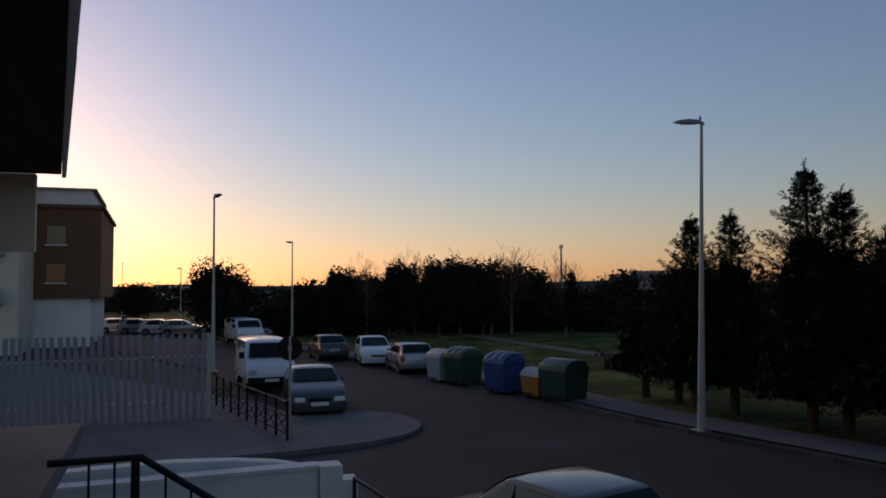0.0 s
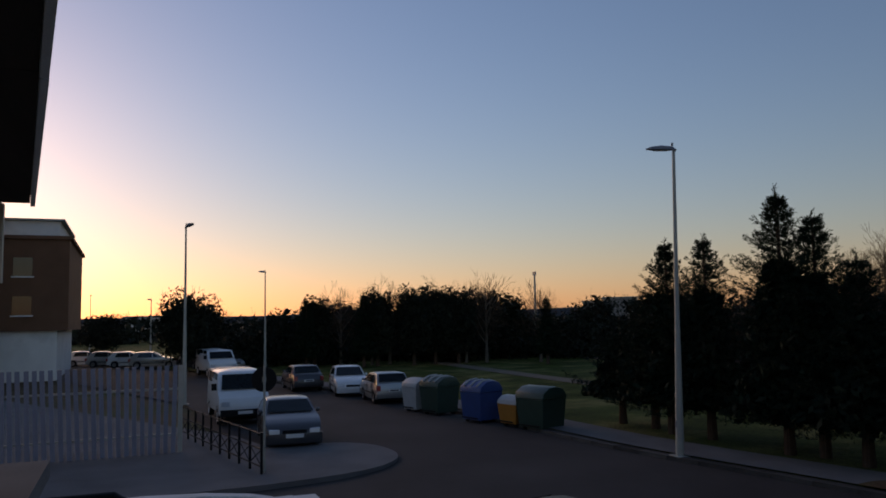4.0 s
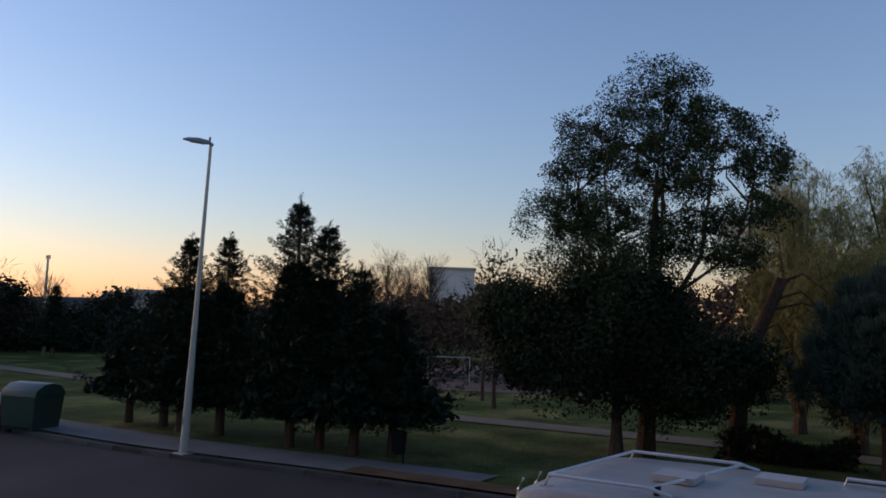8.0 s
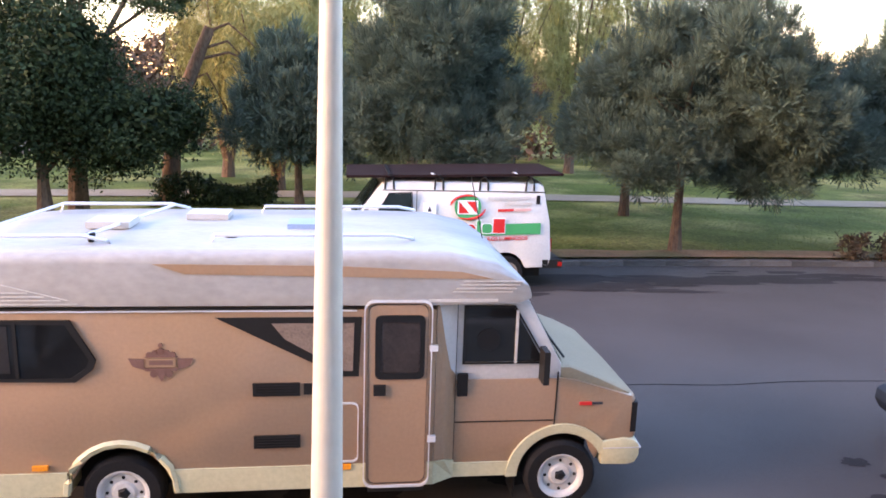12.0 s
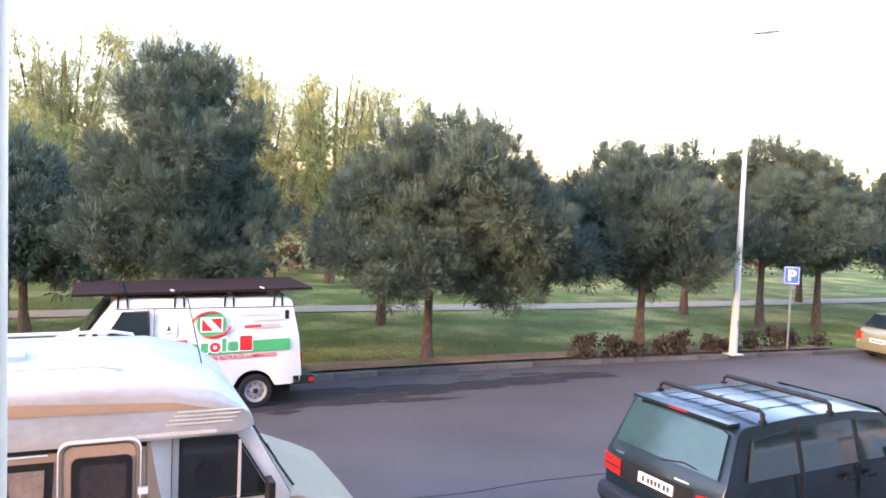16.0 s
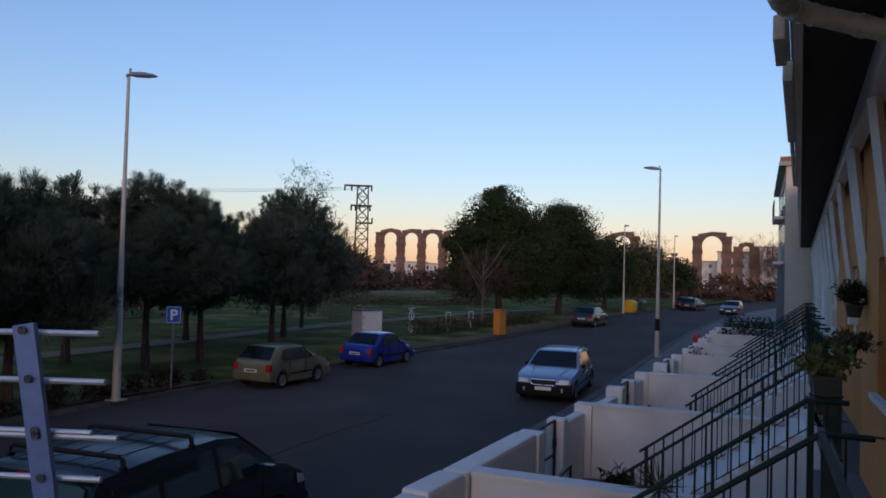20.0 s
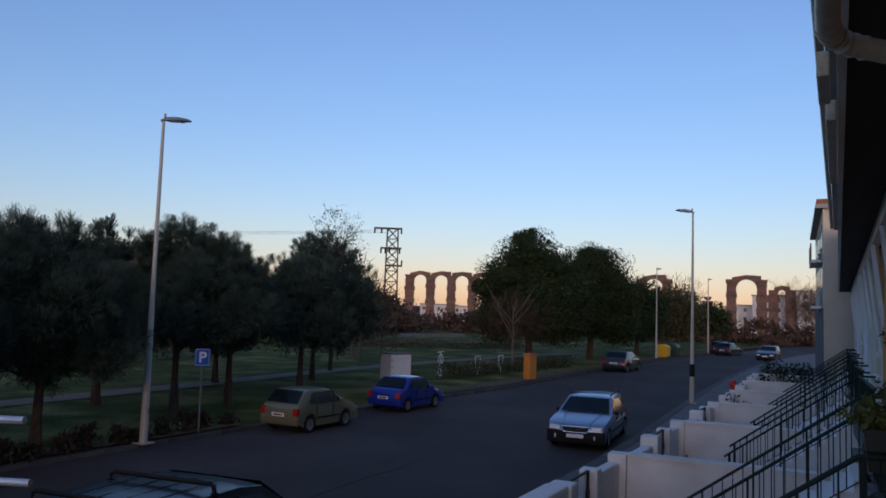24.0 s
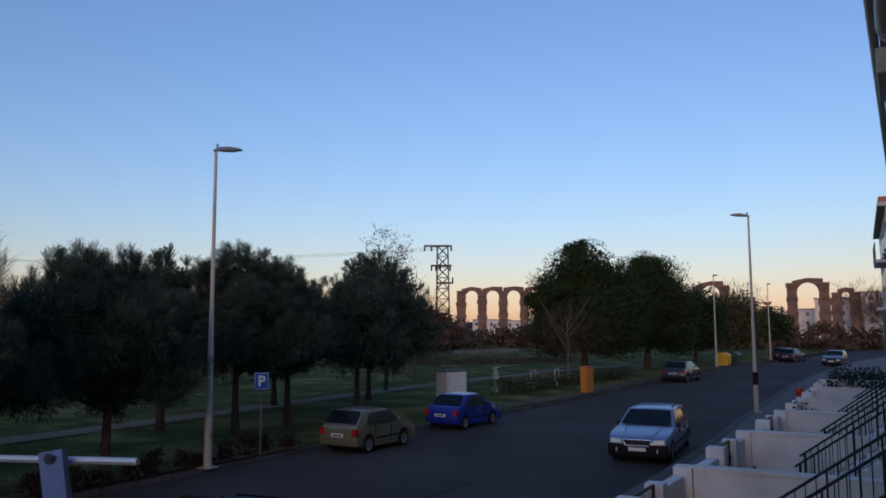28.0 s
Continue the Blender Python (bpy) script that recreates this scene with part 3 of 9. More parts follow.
def leafy(x, y, h, seed, blobs, material, label, n=9000, size=0.13, base_r=0.2, limbs=10, bark=None, name="tree", lift=0.7, lean=(0, 0), stem_top=0.8, twigs=0, group="", core=0, fork=0, gap=-0.28, grain=0.9, lumps=0):
    """A broad-leaved tree from a stem, limbs and clouds of small leaves."""
    r = rng(seed)
    root = thing(name, label, "tree", pose(x, y, 0.08), group=group)
    for i in range(lumps):
        # small heads of foliage that break the outline
        b = blobs[i % (len(blobs) - i // len(blobs) // 3)]
        d = r.normal(size=3)
        d[2] = abs(d[2]) * 0.9
        d /= np.linalg.norm(d)
        q = b[3] * (0.26 + 0.2 * r.random())
        blobs = blobs + [(b[0] + d[0] * b[3] * 0.92, b[1] + d[1] * b[4] * 0.92, b[2] + d[2] * b[5] * 0.95, q, q, q * 0.75)]
    bl = np.array(blobs, float)
    c = bl[:, :3].mean(0)
    top = (c[0] * 0.6 + lean[0], c[1] * 0.6 + lean[1], h * stem_top)
    ll, thin = [], []
    if fork:
        # a few main limbs that bend outwards, and lesser ones that leave them
        mains = []
        for i in range(fork):
            b = bl[i]
            p = Vector((0, 0, 0)).lerp(Vector(top), 0.30 + 0.30 * i / fork)
            e = Vector(b[:3]) + Vector((0, 0, 0.3))
            q = p.lerp(e, 0.5) + Vector((0.25 * (e.x - p.x), 0.2 * (e.y - p.y), -0.10 * (e - p).length))
            mains.append((p, q, e))
        ll = mains[:]
        for i in range(limbs):
            b = bl[i % len(bl)]
            e = Vector(b[:3]) + Vector(r.normal(size=3) * b[3:] * 0.5)
            p = min((m[1].lerp(m[2], 0.1 + 0.7 * r.random()) for m in mains), key=lambda v: (v - e).length + (2.0 if v.z > e.z else 0))
            q = p.lerp(e, 0.5) + Vector(r.normal(size=3) * 0.18) + Vector((0, 0, 0.10 * (e - p).length))
            thin.append((p, q, e))
    for i in range(0 if fork else limbs):
        b = bl[i % len(bl)]
        t = 0.25 + 0.5 * r.random()
        p = Vector((0, 0, 0)).lerp(Vector(top), t)
        e = Vector(b[:3]) + Vector(r.normal(size=3) * b[3:] * 0.35)
        q = p.lerp(e, 0.5) + Vector((0, 0, 0.12 * (e - p).length))
        ll.append((p, q, e))
    trunk_part(root, base_r, [(0, 0, 0), (top[0] * 0.25, top[1] * 0.25, h * 0.2), (top[0] * 0.6, top[1] * 0.6, h * 0.5), top], ll, bark or BARK)
    for p, q, e in thin:
        part("bough", tubebm((p, q, e), [base_r * 0.16, base_r * 0.11, base_r * 0.04], 5), bark or BARK, root, smooth=True)
    p, d = on_blobs(r, blobs, n, 0.35)
    keep = np.array([noise.noise(Vector(q) * grain + Vector((seed, 0, 0))) > gap for q in p])
    v, f = leaf_quads(r, p[keep], d[keep], size, 0.35)
    if core:
        cp, cd = on_blobs(r, [(*b[:3], b[3] * 0.78, b[4] * 0.78, b[5] * 0.78) for b in blobs], core, 0.2)
        v, f = merge((v, f), leaf_quads(r, cp, cd, size * 2.4, 0.3))
    if twigs:
        tp, td = on_blobs(r, blobs, twigs, 0.3)
        v, f = merge((v, f), needles(r, tp, td + np.array([0, 0, 0.6]), 0.7, 0.012, 4))
    raw_mesh("crown", v, f, material, root)
    return root


def willow(x, y, h, width, seed):
    """Weeping willow in early leaf: upright limbs and long hanging strands."""
    r = rng(seed)
    root = thing("willow_tree", "yellow-green weeping willow coming into leaf in the park", "tree", pose(x, y, 0.08), group="willows in the park")
    limbs = []
    strands = []
    for i in range(13):
        a, ln = 2.4 * i + r.normal() * 0.4, width * 0.5 * (0.15 + 0.75 * r.random())
        p = Vector((0.12 * math.cos(a), 0.12 * math.sin(a), h * (0.02 + 0.1 * r.random())))
        e = Vector((math.cos(a) * ln, math.sin(a) * ln, h * (0.66 + 0.25 * r.random())))
        limbs.append((p, p.lerp(e, 0.5) + Vector((0, 0, h * 0.06)), e))
        for k in range(150):
            s = 0.14 + 0.86 * r.random() ** 0.75
            o = np.array(p.lerp(e, s)) + r.normal(size=3) * (0.32, 0.32, 0.25)
            aa, out, up = r.random() * 2 * math.pi, 0.35 + 0.75 * r.random(), 0.5 + 0.9 * r.random()
            t = np.linspace(0.05, 1, 13)
            wig = 0.05 * np.sin(9 * t + aa * 3)
            strands.append(o + np.stack([np.cos(aa) * out * t + wig, np.sin(aa) * out * t - wig, up * (1.7 * t - 1.9 * t**2.3)], 1))
    P = np.concatenate(strands)
    D = np.tile([0, 0, -1.0], (len(P), 1)) + r.normal(size=(len(P), 3)) * 0.38
    v, f = merge(needles(r, P + r.normal(size=P.shape) * 0.04, D, 0.27, 0.0135, 2))
    trunk_part(root, 0.22, [(0, 0, 0), (0.05, 0, h * 0.12), (0.1, 0.05, h * 0.4), (0.1, 0, h * 0.8)], limbs, BARK)
    raw_mesh("crown", v, f, WILLOW, root)
    return root


def bare_tree(x, y, h, width, seed, label="bare leafless tree with fine brown twigs", n=700):
    r = rng(seed)
    root = thing("bare_tree", label, "tree", pose(x, y, 0.05))
    limbs = bough_lines(r, (0, 0, h * 0.15), (0, 0, h * 0.8), width * 0.5, 12, 1.3, 0.1)
    trunk_part(root, 0.02 * h, [(0, 0, 0), (0.05, 0, h * 0.4), (0, 0.05, h * 0.9)], limbs, BARK_PALE)
    p, d = on_blobs(r, [(0, 0, h * 0.6, width * 0.5, width * 0.5, h * 0.38)], n, 0.1)
    up = d * 0.6 + np.array([0, 0, 1.0])
    v, f = needles(r, p, up, h * 0.14, 0.008 + 0.0012 * h, 4)
    raw_mesh("crown", v, f, TWIG, root)
    return root


# conifer clump beside the west lamp
for i, (x, y, h, w) in enumerate([(-15.35, 15.9, 7.1, 4.2), (-14.6, 16.3, 6.35, 3.8), (-13.3, 16.2, 5.2, 4.0), (-18.2, 15.9, 6.1, 3.8), (-19.6, 15.6, 6.1, 3.6), (-20.8, 15.9, 4.6, 3.8), (-12.4, 16.7, 4.1, 4.2), (-16.6, 17.2, 5.4, 4.2), (-22.3, 15.7, 3.3, 3.4)]):
    spruce(x, y, h, w, 10 + i)
# pines along the kerb
pine(7.6, 16.9, 6.05, 5.9, 31, clear=1.35, tufts=4200, off=0.55)
pine(13.7, 16.6, 5.7, 4.7, 32, clear=1.5, tufts=3600, off=-0.35)
pine(20.8, 22.8, 6.25, 4.6, 33)
pine(8.3, 22.2, 5.0, 4.4, 34)
pine(2.1, 18.6, 7.2, 5.6, 35, clear=1.3, tufts=4200, peak=0.6)
pine(23.4, 19.0, 5.2, 4.0, 36)
pine(28.4, 19.4, 5.95, 5.4, 37)
pine(34.0, 22.6, 7.15, 7.0, 38, tufts=3000)
pine(29.5, 25.0, 6.45, 6.0, 39)
pine(20.9, 19.2, 6.4, 5.6, 40, clear=1.9, tufts=3600, off=0.3)
pine(-1.4, 22.4, 4.9, 4.8, 41, clear=1.1, peak=1.2)
# large tree behind the motorhome, with a dense dark tree before it
leafy(-7.3, 21.8, 11.3, 51, [(0.5, 0, 10.2, 1.45, 1.4, 1.15), (-1.55, 0.2, 9.3, 1.3, 1.3, 0.95), (2.0, 0, 9.1, 1.2, 1.2, 0.9), (-2.3, 0, 8.1, 1.1, 1.1, 0.8), (3.1, 0.2, 8.2, 0.95, 1.0, 0.7), (0.2, 0.3, 8.5, 1.6, 1.5, 1.0), (-2.7, 0, 7.0, 1.2, 1.2, 0.8), (3.0, 0, 6.9, 0.85, 1.0, 0.5), (-0.9, 0, 6.9, 1.5, 1.4, 0.8), (1.4, -0.3, 7.6, 0.8, 0.9, 0.5), (2.3, 0.2, 5.7, 1.1, 1.0, 0.5), (0.5, 0.3, 6.1, 1.2, 1.2, 0.7), (1.6, 0.4, 6.7, 0.9, 1.0, 0.5), (-1.5, 0, 5.6, 1.9, 1.6, 1.0)],
      BROADLEAF, "tall rounded evergreen tree with open boughs on the park grass", n=140000, size=0.042, base_r=0.24, limbs=40, stem_top=0.72, fork=6, gap=-0.17, grain=1.7)
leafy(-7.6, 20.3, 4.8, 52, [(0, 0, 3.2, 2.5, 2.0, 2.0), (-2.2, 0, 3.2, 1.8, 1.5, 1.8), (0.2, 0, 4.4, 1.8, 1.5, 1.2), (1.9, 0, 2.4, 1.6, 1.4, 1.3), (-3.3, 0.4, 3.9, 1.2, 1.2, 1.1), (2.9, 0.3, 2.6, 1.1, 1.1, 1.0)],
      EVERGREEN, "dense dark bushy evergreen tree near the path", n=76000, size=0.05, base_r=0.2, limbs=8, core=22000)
for i, (x, y, h, w) in enumerate([(-4.6, 30.5, 10.2, 5.6), (-1.0, 32.0, 11.2, 6.0), (2.8, 33.5, 12.0, 6.2), (6.4, 33.0, 11.4, 6.0), (10.0, 34.0, 11.2, 6.0), (13.4, 35.0, 10.6, 5.8), (16.8, 36.5, 10.0, 5.6), (20.0, 38.5, 9.2, 5.4), (-2.4, 27.0, 6.8, 4.0)]):
    willow(x, y, h, w, 60 + i)
# slim young trees by the path and the pitch
leafy(-16.0, 28.5, 6.9, 71, [(0, 0, 5.4, 0.9, 0.9, 1.3), (-0.3, 0, 4.2, 0.8, 0.8, 0.8)], OLIVE, "slim young tree with thin pale foliage", n=900, size=0.10, base_r=0.09, limbs=8, twigs=120)
leafy(-17.9, 30.8, 5.6, 72, [(0, 0, 4.4, 0.9, 0.9, 1.1)], OLIVE, "slim young tree with thin pale foliage", n=600, size=0.10, base_r=0.08, limbs=8, twigs=120)
leafy(39.5, 25.1, 10.0, 73, [(0, 0, 8.5, 1.5, 1.5, 1.3), (0.9, 0, 7.6, 1.3, 1.3, 1.2), (-0.8, 0, 7.4, 1.2, 1.2, 1.2), (1.7, 0, 6.2, 1.0, 1.0, 1.0)], OLIVE, "tall thin tree with sparse small leaves", n=5200, size=0.06, base_r=0.12, limbs=18, twigs=60, gap=0.02, grain=1.4)
# big dark trees along the street to the east
def across_street(blobs, k):
    """Turns clumps given from left to right into ones that spread across the street."""
    return [(b[0] * k * 0.31 + b[1] * 0.95, -b[0] * k * 0.95 + b[1] * 0.31, *b[2:]) for b in blobs]


leafy(58.3, 19.0, 10.3, 74, across_street([(-0.2, 0, 7.9, 2.7, 3.0, 2.2), (-3.0, 0, 6.4, 2.2, 2.6, 1.9), (2.6, 0, 6.4, 2.6, 2.6, 2.4), (0, 0, 4.8, 4.0, 3.2, 2.4), (-3.6, 0, 3.6, 2.8, 2.4, 2.3), (2.5, 0, 3.2, 3.0, 2.6, 2.0), (4.2, -0.4, 5.0, 2.4, 2.2, 2.2), (-4.6, 0, 5.6, 1.6, 1.8, 1.3)], 0.62), BROADLEAF, "large dark rounded tree by the street", n=140000, size=0.075, base_r=0.3, limbs=6, core=26000, lumps=34, gap=-0.2, grain=1.1)
leafy(68.3, 16.7, 10.4, 75, across_street([(-1.0, 2.6, 7.2, 2.0, 2.2, 1.8), (0, 0, 7.8, 3.0, 3.0, 2.4), (2.6, 0, 6.6, 2.6, 2.6, 2.2), (-2.4, 0, 5.8, 2.6, 2.6, 2.4), (3.6, 0, 4.8, 2.5, 2.3, 2.0), (0, 0, 4.2, 3.4, 3, 2.0), (-3.2, 0, 3.6, 2.8, 2.6, 2.0), (3.8, 0, 3.2, 2.7, 2.4, 1.8), (1.2, 0, 8.8, 1.6, 1.8, 1.2), (5.4, -0.6, 5.4, 2.4, 2.2, 2.2), (5.6, -0.6, 3.2, 2.4, 2.2, 1.8)], 0.42), BROADLEAF, "large dark rounded tree by the street", n=130000, size=0.075, base_r=0.3, limbs=7, core=26000, lumps=40, gap=-0.2, grain=1.1)
leafy(84, 15.5, 8.2, 76, [(0, 0, 5.6, 3.2, 3.2, 2.3), (2.4, 0, 4.6, 2.6, 2.4, 2.2), (-3.4, 1, 5.0, 3.0, 2.8, 2.6), (-1, 0, 3.2, 3.6, 3.0, 1.9), (3.0, 0, 2.9, 2.4, 2.4, 1.6)], BROADLEAF, "dark rounded street tree", n=40000, size=0.11, base_r=0.25, limbs=8, core=4000, lumps=16)
leafy(98, 13.5, 8.0, 77, [(0, 0, 5.4, 3.4, 3.2, 2.3), (3.4, 0, 5.0, 2.6, 2.6, 2.2), (0.5, 0, 3.0, 3.6, 3.2, 1.9)], OLIVE, "brownish rounded street tree", n=12000, size=0.18, base_r=0.25, limbs=8, twigs=300)
leafy(112, 11.0, 6.2, 78, [(0, 0, 4.0, 3.0, 3.0, 2.0)], BROADLEAF, "low dark street tree", n=8000, size=0.18, base_r=0.25, limbs=8)
for i, (x, y, h, w) in enumerate([(46, 27, 6.6, 4.5), (50, 30, 6.0, 4.0), (53, 18.5, 5.0, 6.0), (150, 0, 11, 9), (158, -3.5, 10, 8), (140, -3.0, 9, 7), (104, 14, 9, 7), (39, 66, 11.8, 5), (-76, 99, 13.6, 4.5), (-73, 101, 12.6, 4), (-70, 103, 13.4, 4.5), (-79, 97, 11.5, 4)]):
    bare_tree(x, y, h, w, 90 + i, n=500)


def wood(name, label, spots, seed, material, n_each, size, twig=0):
    """A far wood: many clumps of foliage in one body."""
    r = rng(seed)
    blobs = []
    for x, y, h, w in spots:
        blobs += [(x, y, h * 0.45, w * 0.5, w * 0.5, h * 0.45), (x + r.normal() * w * 0.2, y, h * 0.78, w * 0.32, w * 0.32, h * 0.22), (x + r.normal() * w * 0.3, y, h * 0.2, w * 0.6, w * 0.5, h * 0.25)]
    p, d = on_blobs(r, blobs, n_each * len(spots), 0.3)
    p[:, 2] = np.maximum(p[:, 2], 0.05)
    sets = [leaf_quads(r, p, d, size, 0.3)]
    c, e = on_blobs(r, [(*b[:3], b[3] * 0.8, b[4] * 0.8, b[5] * 0.8) for b in blobs], n_each * len(spots) // 5, 0.2)
    c[:, 2] = np.maximum(c[:, 2], 0.05)
    sets.append(leaf_quads(r, c, e, size * 2.2, 0.3))
    if twig:
        q, e = on_blobs(r, blobs, twig * len(spots), 0.7)
        sets.append(needles(r, q, e + np.array([0, 0, 1.2]), size * 4, size * 0.07, 3))
    return tagged(raw_mesh(name, *merge(*sets), material), label, "trees", kind="stuff")


def polar(az, d):
    return d * math.sin(radians(az)), d * math.cos(radians(az))


r0 = rng(5)
spots = []
for az in np.arange(-84, -46, 1.1):
    x, y = polar(az, 62 + 14 * r0.random() + (az + 84) * 0.25)
    spots.append((x, y, (2.9 if az < -77 else 3.3) + (2.0 if az < -77 else 2.6) * r0.random() ** 1.5 + (0.9 if -74 < az < -62 else 0), 4.5 + 2 * r0.random()))
wood("far_trees_west", "dark line of mixed trees across the park", spots, 6, FAR_WOOD, 2200, 0.17, 130)
spots = [(x, 41 + 5 * r0.random() - 0.1 * abs(x), (4.2 if x > -7 else 3.0) + 2.2 * r0.random() + (1.0 if x < -20 else 0), 4.0) for x in np.arange(-46, 40, 2.2)]
wood("park_thicket", "brown twiggy thicket behind the willows", spots, 12, TWIG, 520, 0.13, 130)
spots = []
for az in np.arange(-46, 62, 1.3):
    x, y = polar(az, 95 + 30 * r0.random())
    spots.append((x, y, 5.6 + 2.6 * r0.random() + 5.2 * max(0.0, min(1.0, (18 - az) / 14, (az + 20) / 10)), 6 + 3 * r0.random()))
wood("far_trees_north", "hazy brownish wood beyond the park", spots, 7, TWIG, 900, 0.34, 60)
spots = [(*polar(az, 160 + 20 * r0.random()), 3.5 + 3 * r0.random(), 9) for az in np.arange(-100, -80, 1.2)]
wood("far_trees_southwest", "low dark trees at the end of the street", spots, 8, FAR_WOOD, 160, 0.6, 8)
spots = [(*polar(az, 130 + 40 * r0.random()), 3.2 + 1.2 * r0.random(), 9) for az in np.arange(58, 92, 1.3)]
wood("far_scrub_east", "brown scrub before the aqueduct", spots, 9, TWIG, 160, 0.5, 14)
for az, d, h, w in ((-86.2, 62, 6.6, 5.5), (-85.2, 64, 5.6, 4.0), (-91.5, 95, 5.4, 6.0), (-77.2, 63, 6.0, 3.0), (-72.6, 62, 6.4, 3.2), (-69.9, 62, 6.7, 3.6), (-68.3, 63, 6.9, 3.8), (-66.6, 63, 6.2, 3.2)):
    x, y = polar(az, d)
    leafy(x, y, h, int(d * 10 + w), [(0, 0, h * 0.62, w * 0.4, w * 0.4, h * 0.3), (w * 0.2, 0, h * 0.4, w * 0.35, w * 0.35, h * 0.25)], FAR_WOOD, "dark rounded tree against the evening sky", n=9000, size=0.12, base_r=0.15, limbs=8, twigs=260, core=1500)

# slim bare trees and small conifers that stand out of the skyline
for i, (az, h, w) in enumerate([(-75.3, 6.3, 3.0), (-71.7, 6.8, 3.2), (-64.5, 6.9, 3.0), (-66.0, 6.2, 2.6), (-73.0, 6.0, 2.4), (-60.5, 6.2, 2.6)]):
    x, y = polar(az, 64)
    bare_tree(x, y, h, w, 130 + i, n=260)
for i, (az, h, w) in enumerate([(-77.8, 5.5, 2.6), (-73.6, 6.0, 2.8), (-60.0, 5.4, 2.8)]):
    x, y = polar(az, 61)
    spruce(x, y, h, w, 140 + i)

# broken leaning trunk beside the large tree
dt = thing("dead_trunk", "broken dark leaning tree trunk with a few bare boughs", "tree", pose(-5.3, 23.6, 0.08))
part("trunk", tubebm([(0, 0, 0), (0.15, 0.05, 1.8), (0.52, 0.05, 3.3), (1.3, 0.1, 5.15)], [0.30, 0.24, 0.20, 0.15], 10), BARK, dt, smooth=True)
for k, (dx, dz, q) in enumerate(((1.5, -0.6, 0.98), (1.9, -1.4, 0.9), (1.3, -1.9, 0.75), (2.2, -0.2, 0.85))):
    b0 = Vector((0.52 + 0.78 * (q - 0.7) / 0.3, 0.08, 3.3 + 1.85 * (q - 0.7) / 0.3))
    part("bough", tubebm([b0, b0 + Vector((dx * 0.4, 0.1 * k - 0.15, 0.25)), b0 + Vector((dx * 0.8, 0.15 * k - 0.2, dz * 0.4)), b0 + Vector((dx, 0.2 * k - 0.3, dz))], [0.05, 0.035, 0.022, 0.008], 6), BARK, dt, smooth=True)


# ---- street lamps ----
def street_lamp(x, y, h, arm_az, label, band=False):
    root = thing("street_lamp", label, "street lamp", pose(x, y, 0.1), group="street lamps")
    part("base_plate", boxbm(-0.2, 0.2, -0.2, 0.2, 0, 0.03), GALV, root)
    pole = part("pole", tubebm([(0, 0, 0.02), (0, 0, 1.6), (0, 0, h * 0.5), (0, 0, h)], [0.112, 0.094, 0.060, 0.040], 16), GALV, root, smooth=True)
    part("service_door", boxbm(-0.022, 0.022, -0.120, -0.09, 0.75, 0.93), LAMPHEAD, root)
    a = radians(90 - arm_az)
    c, s = math.cos(a), math.sin(a)
    m = Matrix.Translation((0, 0, h)) @ Matrix.Rotation(a, 4, "Z") @ Matrix.Rotation(radians(-7), 4, "Y")
    bm = bmesh.new()
    tube(bm, [m @ Vector((-0.06, 0, -0.02)), m @ Vector((0.12, 0, 0.05))], 0.045, 10)
    part("spigot", bm, LAMPHEAD, root, smooth=True)
    bm = bmesh.new()
    tops = []
    for t, w, th in ((0.0, 0.06, 0.07), (0.12, 0.10, 0.10), (0.35, 0.15, 0.12), (0.6, 0.14, 0.09), (0.76, 0.06, 0.035)):
        tops.append([bm.verts.new(m @ Vector((t, yy * w, zz * th))) for yy, zz in ((-1, 0), (-0.8, 0.7), (0, 1), (0.8, 0.7), (1, 0), (0.7, -0.15), (-0.7, -0.15))])
    for p, q in zip(tops, tops[1:]):
        for k in range(7):
            bm.faces.new((p[k], p[(k + 1) % 7], q[(k + 1) % 7], q[k]))
    bm.faces.new(tops[0])
    bm.faces.new(tops[-1])
    bmesh.ops.recalc_face_normals(bm, faces=bm.faces)
    head = part("lamp_head", bm, LAMPHEAD, root, smooth=True)
    bm = bmesh.new()
    box(bm, 0.2, 0.6, -0.09, 0.09, -0.03, -0.018, m)
    part("lens", bm, LENS, head)
    part("light_sensor", lathe(bmesh.new(), [(0.03, -0.03), (0.03, 0.05), (0.018, 0.07)], 8, "z", m @ Vector((0.05, 0, 0.12))), LAMPHEAD, head)
    if band:
        part("band", tubebm([(0, 0, 1.2), (0, 0, 1.75)], [0.114, 0.108], 16), DARK, root, "black band round the pole", smooth=True)
    return root


LAMP = "tall pale steel street lamp, flat head"
street_lamp(-16.56, 13.36, 8.08, -120, LAMP + " at the kerb").rotation_euler = (radians(-0.6), radians(1.5), 0)
street_lamp(-0.215, 4.62, 8.6, 90, LAMP + " beside the motorhome").rotation_euler = (0, radians(0.45), 0)
street_lamp(16.20, 15.70, 8.67, 115, LAMP + " at the kerb")
street_lamp(36.9, 4.3, 8.6, -8, LAMP + " on the house pavement", band=True)
street_lamp(75.0, 12.0, 8.4, 110, LAMP + " far along the street")
street_lamp(93.5, 9.2, 8.4, 110, LAMP + " far along the street")
street_lamp(-37.6, 2.45, 8.2, 70, LAMP + " near the street corner")
street_lamp(-59.5, 9.7, 7.5, -120, LAMP + " on the park side")
street_lamp(-84.9, 2.2, 6.2, -120, LAMP + " far down the street")
street_lamp(-128.0, -5.3, 8.2, 80, LAMP + " far down the street")
street_lamp(-76.0, -8.6, 9.2, 80, LAMP + " before the brown building")


